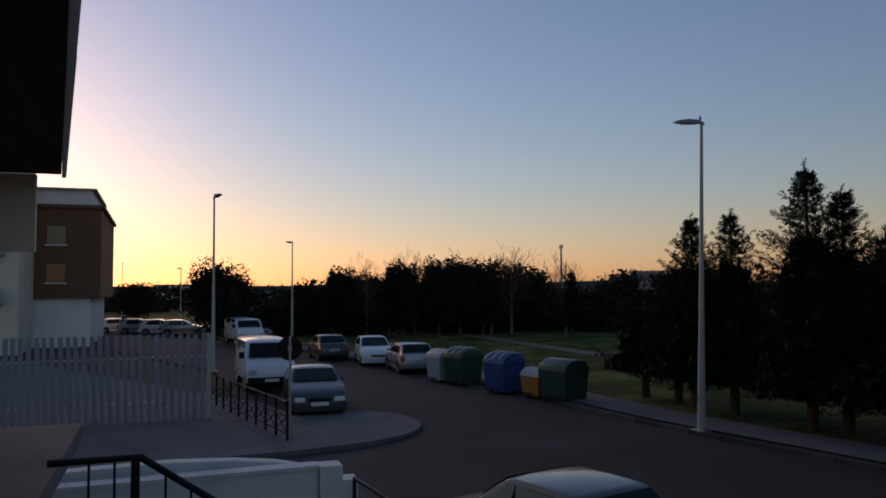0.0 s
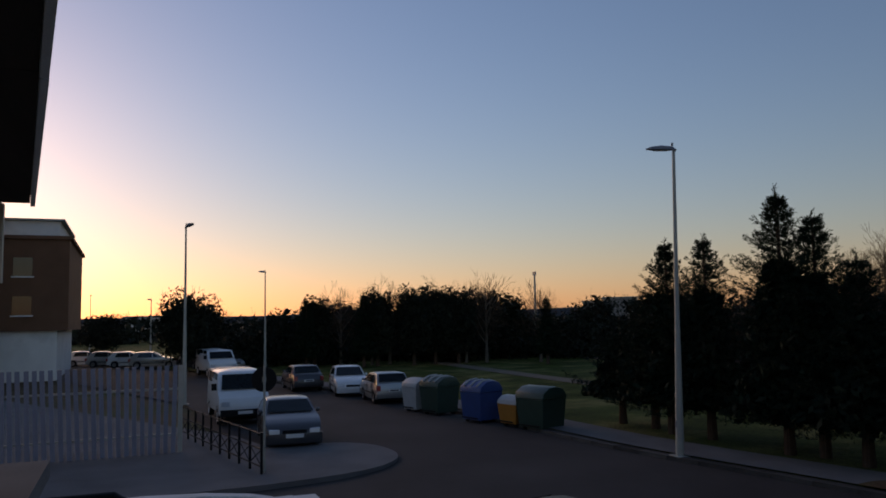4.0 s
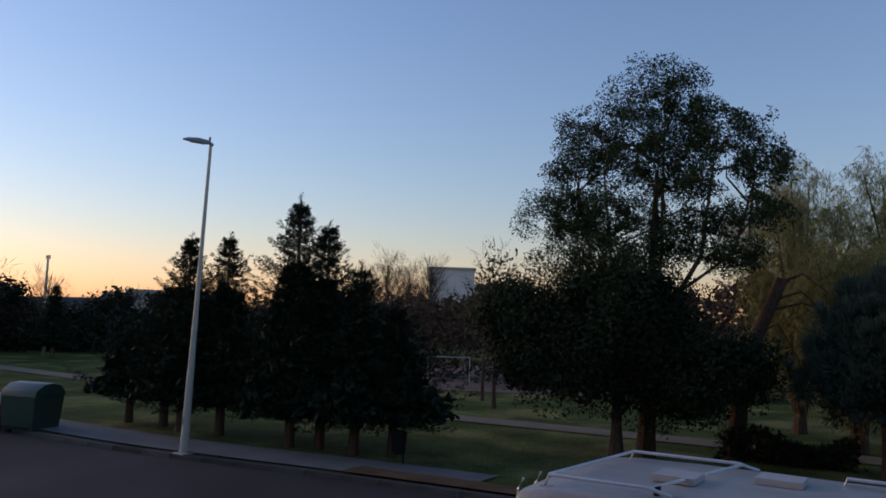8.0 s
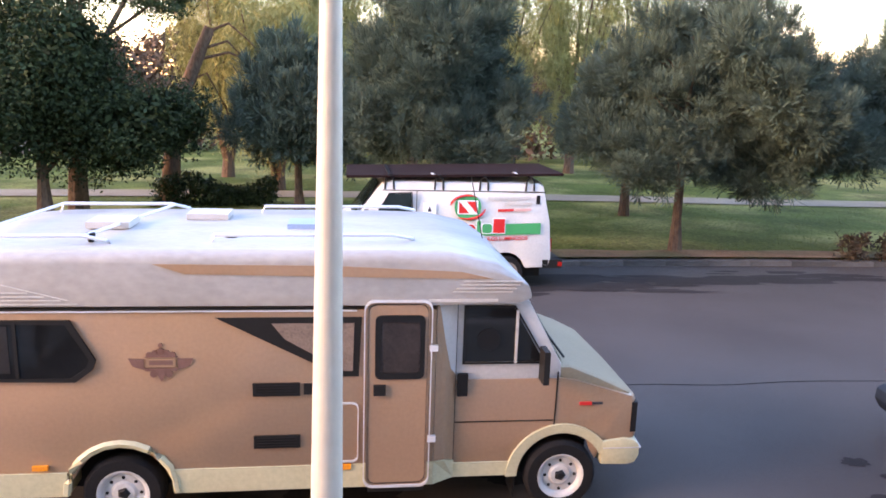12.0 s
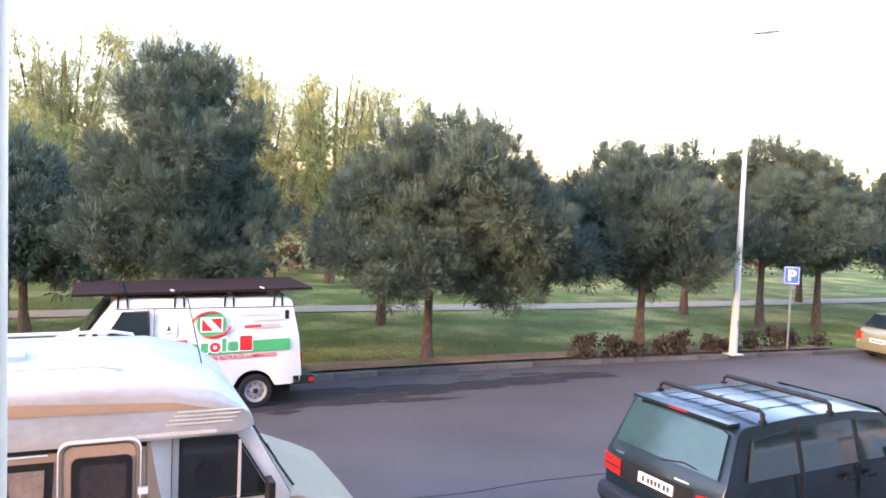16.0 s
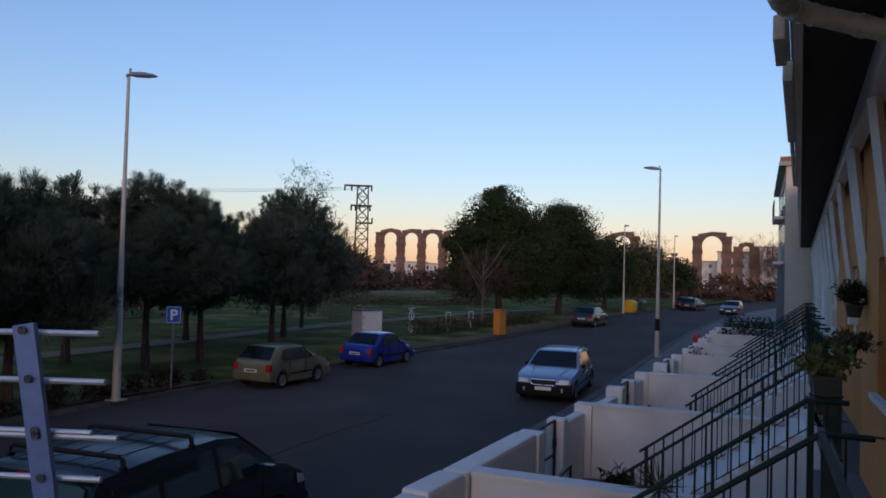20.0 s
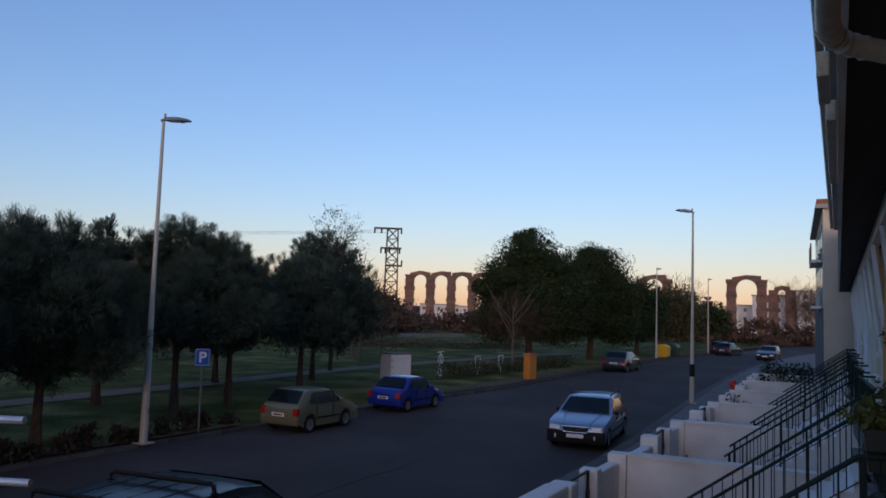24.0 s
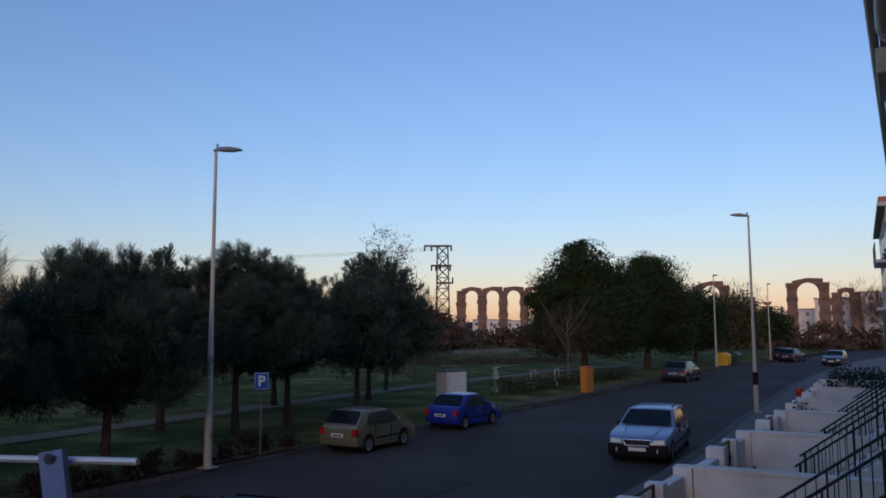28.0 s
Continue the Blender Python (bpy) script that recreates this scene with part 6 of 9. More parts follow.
def sign_van():
    """White works van; nose towards -x. Local x runs from the nose (0) to the tail (4.4); near side y = 0."""
    root = thing("works_van", "white sign-maker's van with red and green lettering and roof rack", "van", pose(-0.58, 13.93, 0.03))
    W = 1.86
    arch = lambda c: [(c + 0.38 * math.cos(a), 0.32 + 0.38 * math.sin(a)) for a in [math.pi * i / 9 for i in range(10)]]
    prof = [(4.40, 0.42), (4.42, 0.60), (4.36, 1.30), (4.22, 1.98), (4.12, 2.04), (1.28, 2.04), (1.12, 1.99), (0.62, 1.30), (0.12, 1.10), (0.0, 0.92), (-0.02, 0.55), (0.05, 0.40), (0.45, 0.36)]
    prof += [(0.93 - 0.38 * math.cos(a), 0.32 + 0.38 * math.sin(a)) for a in [math.pi * i / 9 for i in range(10)]][1:-1] + [(1.33, 0.36), (3.14, 0.38)]
    prof += [(3.53 - 0.38 * math.cos(a), 0.32 + 0.38 * math.sin(a)) for a in [math.pi * i / 9 for i in range(10)]][1:-1] + [(3.92, 0.40)]
    half = lambda x, z: W / 2 * (1.0 if z < 1.3 else 1 - 0.10 * (z - 1.3))
    b = part("body", loft(prof, half, plan=0.03, xc=2.2, crown=0.04), VANWHITE, root, smooth=True, bevel=0.02)
    b.matrix_local = Matrix.Translation((0, W / 2, 0))
    part("underbody", boxbm(0.3, 4.2, 0.2, W - 0.2, 0.2, 0.5), DARK, root)
    part("roof_gutter", boxbm(1.15, 4.2, 0.045, 0.07, 1.835, 1.85), DARK, root)
    yw = 0.012
    flat("side_window", [(1.00, 1.31), (1.28, 1.78), (1.68, 1.80), (1.70, 1.30)], yw, GLASS, root, "dark cab side window", 0.014)
    frame_bars("window_seal", [(0.97, 1.29), (1.27, 1.80), (1.70, 1.82), (1.72, 1.28)], yw - 0.002, 0.022, DARK, root, 0.016)
    scr = bmesh.new()
    vs = [scr.verts.new(p) for p in ((0.62, 0.12, 1.31), (1.10, 0.17, 1.95), (1.10, W - 0.17, 1.95), (0.62, W - 0.12, 1.31))]
    scr.faces.new(vs)
    bmesh.ops.solidify(scr, geom=scr.faces[:], thickness=0.03)
    part("windscreen", scr, GLASS, root).location = (-0.02, 0, 0.015)
    part("door_seam", boxbm(1.775, 1.785, -0.006, 0.02, 0.5, 1.84), DARK, root)
    part("door_handle", boxbm(1.60, 1.74, -0.03, 0.0, 1.15, 1.19), DARK, root)
    part("wing_mirror", boxbm(0.82, 0.90, -0.2, -0.04, 1.30, 1.50), DARK, root, bevel=0.02)
    part("side_vent", boxbm(4.03, 4.10, 0.03, 0.05, 1.62, 1.78), DARK, root, bevel=0.006)
    part("tail_light", boxbm(4.38, 4.43, 0.26, 0.40, 0.66, 0.92), REDLENS, root)
    rb = part("rear_bumper", boxbm(4.20, 4.58, 0.0, W, 0.40, 0.56), DARK, root, bevel=0.02)
    part("bumper_reflector", boxbm(4.50, 4.585, -0.006, 0.1, 0.44, 0.52), REDLENS, rb)
    part("front_bumper", boxbm(-0.12, 0.2, 0.0, W, 0.40, 0.58), DARK, root, bevel=0.03)
    part("headlight", boxbm(-0.03, 0.1, 0.12, 0.4, 0.72, 0.92), CLEARLENS, root)
    for x in (0.93, 3.53):
        for y0, s in ((0.10, -1), (W - 0.10, 1)):
            steel_wheel(root, x, y0, 0.31, s, 0.18, mat("van_wheel_steel", (0.16, 0.155, 0.15), 0.6, var=0.15) if (x, s) == (0.93, -1) else bpy.data.materials["van_wheel_steel"])
    # roof rack and its load
    for x in (1.28, 2.19, 3.03, 3.90):
        for yy in (0.06, W - 0.06):
            part("rack_foot", tubebm([(x - 0.08, yy, 1.86), (x - 0.07, yy - 0.02, 2.05), (x, yy - 0.02, 2.12), (x + 0.07, yy - 0.02, 2.05), (x + 0.08, yy, 1.86)], 0.018, 6), BLACKMETAL, root, smooth=True)
        part("rack_bar", boxbm(x - 0.025, x + 0.025, 0.0, W, 2.10, 2.14), BLACKMETAL, root)
    load = part("rack_load", boxbm(0.50, 4.52, 0.02, W + 0.1, 2.145, 2.19), mat("rack_board", (0.015, 0.007, 0.007), 0.95, var=0.2, scale=3), root, "dark brown boards tied on the rack", bevel=0.01)
    for x in (2.05, 3.6):
        part("strap", boxbm(x, x + 0.05, 0.015, 0.3, 2.19, 2.197), BINGREY, load)
    load.matrix_local = Matrix.Translation((4.5, 0, 2.16)) @ Matrix.Rotation(radians(-1.4), 4, "Y") @ Matrix.Translation((-4.5, 0, -2.15))
    # painted signs on the side
    y = -0.002
    flat("green_stripe", [(1.86, 0.98), (1.86, 1.19), (4.13, 1.27), (4.13, 1.06)], y, PRINTGREEN, root, "green stripe", 0.004)
    bm = lathe(bmesh.new(), [(0.25, -0.006), (0.25, 0.0)], 28, "y", (2.73, y, 1.55))
    badge = part("badge", bm, PRINTGREEN, root, "round green and red sign-maker's badge")
    flat("badge_border", [(2.73 + x, 1.55 + z) for x, z in ((-0.19, -0.13), (-0.19, 0.13), (0.19, 0.13), (0.19, -0.13))], y - 0.006, SIGNWHITE, badge, d=0.003)
    flat("badge_shape", [(2.73 + x, 1.55 + z) for x, z in ((-0.165, -0.11), (-0.165, 0.11), (0.03, -0.11))], y - 0.009, PRINTRED, badge, d=0.003)
    flat("badge_shape", [(2.73 + x, 1.55 + z) for x, z in ((-0.03, 0.11), (0.165, 0.11), (0.165, -0.11))], y - 0.009, PRINTRED, badge, d=0.003)
    for a0, s in ((60, 1), (240, 1)):
        bm = bmesh.new()
        tube(bm, [Vector((2.73 + 0.33 * math.cos(radians(a0 + k * 14)), y - 0.004, 1.55 + 0.22 * math.sin(radians(a0 + k * 14)))) for k in range(9)], [0.006, 0.014, 0.02, 0.024, 0.026, 0.026, 0.024, 0.02, 0.008], 6)
        part("badge_swoosh", bm, PRINTRED, badge)
    x = 2.10
    for wd, col, sz, dz, rd in ((0.24, PRINTRED, 0.36, 0.72, 0.012), (0.2, PRINTGREEN, 0.32, 0.55, 0.09), (0.15, PRINTGREEN, 0.32, 0.55, 0.03), (0.21, PRINTRED, 0.32, 0.55, 0.09), (0.10, PRINTGREEN, 0.32, 0.75, 0.01), (0.21, PRINTGREEN, 0.32, 0.55, 0.05), (0.24, PRINTRED, 0.38, 0.70, 0.012)):
        zb, hh = 1.035 + (x - 2.1) * 0.035, sz * dz
        out = rounded(x + 0.012, x + wd - 0.012, zb, zb + hh, min(rd, wd * 0.4))
        flat("print_edge", [(px + (0.014 if px > x + wd / 2 else -0.014), pz + (0.014 if pz > zb + hh / 2 else -0.014)) for px, pz in out], y - 0.006, SIGNWHITE, root, "", 0.003)
        mark = flat("print_shape", out, y - 0.010, col, root, "", 0.003)
        if rd > 0.05:
            flat("print_gap", rounded(x + wd * 0.36, x + wd * 0.64, zb + hh * 0.32, zb + hh * 0.68, 0.02), y - 0.0135, SIGNWHITE, mark, "", 0.002)
        x += wd
    t = letters("small_writing", "FABRICA DE ROTULOS LUMINOSOS", 0.098, PRINTRED, root, facing_south(3.10, y - 0.004, 0.925) @ Matrix.Rotation(radians(1.8), 4, "Z"), bold=0.002)
    flat("notice", [(1.90, 1.34), (1.90, 1.62), (2.14, 1.63), (2.14, 1.35)], y, SIGNWHITE, root, "small white notice with a dark mark", 0.003)
    flat("notice_mark", [(1.98, 1.46), (2.02, 1.57), (2.06, 1.46)], y - 0.003, INK, root, d=0.003)
    flat("notice_line", [(1.95, 1.40), (1.95, 1.42), (2.09, 1.42), (2.09, 1.40)], y - 0.003, SIGNBLUE, root, d=0.003)
    for k, (a, bb, col) in enumerate(((3.10, 3.92, BINGREY), (3.42, 3.94, BINGREY), (3.30, 3.60, PRINTRED), (3.62, 3.93, mat("pale_red_print", (0.6, 0.35, 0.33), 0.5, var=0.1)))):
        z = (1.70, 1.60, 1.47, 1.48)[k]
        flat("print_bar", [(a, z), (a, z + 0.05), (bb, z + 0.065), (bb, z + 0.015)], y, col, root, "", 0.003)
    return root


sign_van()


# ---- the row of houses on the near side ----
def row_y(x):
    """Front line of the eaves along the row; other lines of the row are set off from it."""
    return 0.14 - 0.045 * x if x > 0 else min(0.14, 0.15 + 0.113 * x)




def stairs(x, y_top, y_bot, z_top, width, name="garden_stairs", label="white masonry steps with dark green railings"):
    root = thing(name, label, "stairs")
    n = 12
    for i in range(n):
        z1 = z_top - (i + 1) * (z_top - 0.14) / n
        y0 = y_top + (y_bot - y_top) * i / n
        y1 = y_top + (y_bot - y_top) * (i + 1) / n
        part("step", boxbm(x, x + width, y0, y1, 0.1, z1 + (z_top - 0.14) / n), WHITEPAINT, root, bevel=0.008)
    return root


def stair_rail(x, y_top, y_bot, z_top, col=GREENMETAL, landing=0.0, label="dark green metal stair railing"):
    """Sloping railing with a handrail, thin bars and a bottom rail, and a level piece at the landing."""
    root = thing("stair_railing", label, "railing", group="stair railings")
    zb = 0.14
    h = 0.92
    part("handrail", tubebm([(x, y_top - landing, z_top + h), (x, y_top, z_top + h), (x, y_bot + 0.08, zb + h - 0.06)], 0.022, 8), col, root, smooth=True)
    part("bottom_rail", tubebm([(x, y_top - landing, z_top + 0.10), (x, y_top, z_top + 0.10), (x, y_bot, zb + 0.10)], 0.009, 6), col, root)
    part("post", boxbm(x - 0.025, x + 0.025, y_bot - 0.05, y_bot, zb - 0.02, zb + h), col, root)
    part("post", boxbm(x - 0.025, x + 0.025, y_top - 0.05, y_top, z_top - 0.02, z_top + h), col, root)
    n = 17
    for i in range(1, n):
        t = i / n
        y, z = y_top + (y_bot - y_top) * t, z_top + (zb - z_top) * t
        q = 0.014 if i % 5 == 0 else 0.0075
        part("bar", boxbm(x - q, x + q, y - q, y + q, z + (0.0 if i % 5 == 0 else 0.1), z + h - 0.02), col, root)
    for k in range(1, int(landing / 0.14)):
        y = y_top - k * 0.14
        part("bar", boxbm(x - 0.007, x + 0.007, y - 0.007, y + 0.007, z_top + 0.1, z_top + h - 0.02), col, root)
    return root


def strip(x0, y0, x1, y1, w):
    d = Vector((x1 - x0, y1 - y0)).normalized() * (w / 2)
    n = Vector((-d.y, d.x))
    return [(x0 + n.x, y0 + n.y), (x1 + n.x, y1 + n.y), (x1 - n.x, y1 - n.y), (x0 - n.x, y0 - n.y)]


def garden_gate(x0, y0, x1, y1, z1=1.28, label="green metal garden gate with a wire mesh"):
    root = thing("garden_gate", label, "gate", group="garden gates")
    L = math.hypot(x1 - x0, y1 - y0)
    root.matrix_world = Matrix.Translation((x0, y0, 0.12)) @ Matrix.Rotation(math.atan2(y1 - y0, x1 - x0), 4, "Z")
    for nm, a in (("gate_post", (0, 0.05, -0.025, 0.025, 0, z1)), ("gate_post", (L - 0.05, L, -0.025, 0.025, 0, z1)), ("top_rail", (0.05, L - 0.05, -0.016, 0.016, z1 - 0.035, z1)), ("bottom_rail", (0.05, L - 0.05, -0.02, 0.02, 0.08, 0.12)), ("middle_rail", (0.05, L - 0.05, -0.015, 0.015, z1 * 0.55, z1 * 0.55 + 0.03))):
        part(nm, boxbm(*a), GREENMETAL, root)
    n = int(L / 0.09)
    for k in range(1, n):
        part("bar", boxbm(L * k / n - 0.005, L * k / n + 0.005, -0.006, 0.006, 0.1, z1 - 0.04), GALV, root)
    part("latch", boxbm(L - 0.16, L - 0.05, -0.05, -0.02, z1 - 0.42, z1 - 0.28), BLACKMETAL, root)
    return root


def front_y(x):
    """Street side of the front gardens."""
    return float(np.interp(x, [-10.5, -6, 0, 4, 8, 11, 15, 20, 28, 40, 80], [2.3, 2.9, 3.45, 3.6, 3.4, 3.15, 2.95, 2.65, 2.1, 1.8, -0.3]))


FLOOR = 2.2
LOWFLOOR = 1.9
# raised entrance floor shared by the row: a terrace slab in front of every house
dividers = [-10.6, -5.1, -0.9, 4.15, 9.3, 14.7, 19.9, 24.9, 29.6, 34.6, 39.6]
for i, x in enumerate(dividers[:-1]):
    x2 = dividers[i + 1]
    yf = row_y((x + x2) / 2)
    yb = yf - (0.76 if x > 3 else 1.35)
    # third house is unseen; its ochre is assumed, to dim reflections in vehicle glass
    col = (CREAM, CREAM, OCHRE, OCHRE, OCHRE, CREAM, WHITEPAINT, CREAM, WHITEPAINT, CREAM)[i]
    house = thing("terraced_house", ("ochre" if col is OCHRE else "cream" if col is CREAM else "white") + " rendered terraced house with a deep canopy", "house", group="terraced houses")
    # walls: facade with door and window openings
    dz = LOWFLOOR if x > 3 else FLOOR
    part("wall", slab(bmesh.new(), [(x, yb - 0.25), (x + 1.0, yb - 0.25), (x + 1.0, yb), (x, yb)], 0, 5.35), col, house)
    part("wall", slab(bmesh.new(), [(x + 1.95, yb - 0.25), (x + 2.7, yb - 0.25), (x + 2.7, yb), (x + 1.95, yb)], 0, 5.35), col, house)
    part("wall", slab(bmesh.new(), [(x + 4.0, yb - 0.25), (x2, yb - 0.25), (x2, yb), (x + 4.0, yb)], 0, 5.35), col, house)
    part("lintel", slab(bmesh.new(), [(x + 1.0, yb - 0.25), (x + 1.95, yb - 0.25), (x + 1.95, yb), (x + 1.0, yb)], dz + 2.1, 5.35), col, house)
    part("lintel", slab(bmesh.new(), [(x + 2.7, yb - 0.25), (x + 4.0, yb - 0.25), (x + 4.0, yb), (x + 2.7, yb)], dz + 2.1, 5.35), col, house)
    part("breast_wall", slab(bmesh.new(), [(x + 2.7, yb - 0.25), (x + 4.0, yb - 0.25), (x + 4.0, yb), (x + 2.7, yb)], 0, dz + 0.95), col, house)
    part("plinth_wall", slab(bmesh.new(), [(x + 1.0, yb - 0.25), (x + 1.95, yb - 0.25), (x + 1.95, yb), (x + 1.0, yb)], 0, dz), col, house)
    part("back_wall", slab(bmesh.new(), [(x, yb - 8.2), (x2, yb - 8.2), (x2, yb - 8.0), (x, yb - 8.0)], 0, 8.2), col, house)
    dr = part("door", boxbm(x + 1.02, x + 1.93, yb - 0.16, yb - 0.11, dz, dz + 2.08), mat("door_wood", (0.12, 0.06, 0.03), 0.5, var=0.2, scale=4) if i == 0 else bpy.data.materials["door_wood"], house, "dark wooden front door")
    part("door_handle", boxbm(x + 1.82, x + 1.86, yb - 0.11, yb - 0.05, dz + 1.0, dz + 1.14), CHROME, dr)
    wi = part("window", boxbm(x + 2.72, x + 3.98, yb - 0.17, yb - 0.15, dz + 0.97, dz + 2.08), GLASS, house)
    for a in ((x + 2.72, x + 2.78), (x + 3.32, x + 3.38), (x + 3.92, x + 3.98)):
        part("window_frame", boxbm(a[0], a[1], yb - 0.148, yb - 0.10, dz + 0.97, dz + 2.08), SIGNWHITE, wi)
    part("window_sill", boxbm(x + 2.65, x + 4.05, yb - 0.02, yb + 0.06, dz + 0.9, dz + 0.948), WHITEPAINT, wi)
    # terrace slab and upper storey that hangs over it as a canopy
    part("terrace_slab", boxbm(x + 0.02, x2 - 0.02, yb, yf - 0.3 if x > 4 else yf - 0.1, dz - 0.2, dz), PAVE, house)
    z_soff = 5.42
    ya_, yb_ = row_y(x), row_y(x2)

    def along(dy, back, z0, z1, xa=x + 0.005, xb=x2 - 0.005):
        return slab(bmesh.new(), [(xa, yb - back), (xb, yb - back), (xb, yb_ + dy), (xa, ya_ + dy)], z0, z1)
    if i == 3:
        for a, b, dy in ((5.3, 5.9, 0.03), (6.3, 8.8, 0.0)):
            part("canopy_gutter", slab(bmesh.new(), [(a, row_y(a) + dy - 0.025), (b, row_y(b) + dy - 0.025), (b, row_y(b) + dy + 0.04), (a, row_y(a) + dy + 0.04)], 5.12, 5.26), GUTTER, house, "pale gutter trough", bevel=0.012)
    part("soffit", along(-0.085, 8.0, z_soff - 0.12, z_soff), DARKSOFFIT, house, "dark brown boarded canopy soffit")
    part("fascia", slab(bmesh.new(), [(x + 0.01, ya_ - 0.08), (x2 - 0.01, yb_ - 0.08), (x2 - 0.01, yb_ - 0.03), (x + 0.01, ya_ - 0.03)], z_soff - 0.16, z_soff + 0.20), WHITEPAINT, house)
    part("upper_wall", along(-0.35, 8.0, z_soff + 0.003, 8.1), col, house)
    part("eave", along(0.13, 8.1, 8.104, 8.30), SOFFIT, house)
    part("roof", along(0.12, 8.1, 8.304, 8.5), TERRACOTTA, house)
    g = part("gutter", tubebm([(x + 0.02, ya_ + 0.21, 8.22), (x2 - 0.02, yb_ + 0.21, 8.22)], 0.07, 10), GUTTER, house, smooth=True)
    for sx in (x + 1.6, x + 3.6):
        uw = part("upper_window", boxbm(sx - 0.5, sx + 0.5, yf - 0.41, yf - 0.22, 6.2, 7.5), GLASS, house)
        part("window_frame", boxbm(sx - 0.03, sx + 0.03, yf - 0.218, yf - 0.20, 6.2, 7.5), SIGNWHITE, uw)
        part("window_frame", boxbm(sx - 0.56, sx + 0.56, yf - 0.218, yf - 0.19, 7.502, 7.56), SIGNWHITE, uw)
    # inner beam on white posts
    if x > 3:
        part("canopy_beam", slab(bmesh.new(), [(x + 0.02, ya_ - 0.62), (x2 - 0.02, yb_ - 0.62), (x2 - 0.02, yb_ - 0.50), (x + 0.02, ya_ - 0.50)], 5.08, 5.297), WHITEPAINT, house, bevel=0.008)
        for sx in (x + 0.12, x + 2.6, x2 - 0.25):
            sy = row_y(sx)
            st = part("strut", tubebm([(sx, sy - 0.54, 5.08), (sx, sy - 0.62, 4.3), (sx, sy - 0.74, 3.32)], [0.05, 0.045, 0.045], 4), WHITEPAINT, house, "white strut from the wall to the canopy beam")
            part("strut_foot", boxbm(sx - 0.09, sx + 0.09, sy - 0.80, sy - 0.66, 3.24, 3.33), WHITEPAINT, st)

# end wall of the row towards the side street
tagged(part("wall_end_house", boxbm(-10.9, -10.62, -11.0, -2.65, 0, 5.29), CREAM), "cream rendered end wall of the row", "wall", kind="structure")

# garden dividers, front walls, gates
for i, x in enumerate(dividers):
    yf = front_y(x)
    yb = row_y(x) - 0.6
    if 0 < x < 9:
        continue
    root = thing("garden_wall", "white painted dividing wall between two front gardens", "garden wall", group="garden walls")
    part("wall", boxbm(x - 0.1, x + 0.1, yb, yf - 0.2, 0.05, 1.40), WHITEPAINT, root, bevel=0.015)
    part("cap", boxbm(x - 0.14, x + 0.14, yb, yf - 0.2, 1.403, 1.45), WHITEPAINT, root, bevel=0.015)
    if x != 9.3:
        part("end_pier", boxbm(x - 0.17, x + 0.17, yf - 0.195, yf + 0.12, 0.05, 1.43), WHITEPAINT, root, bevel=0.03)
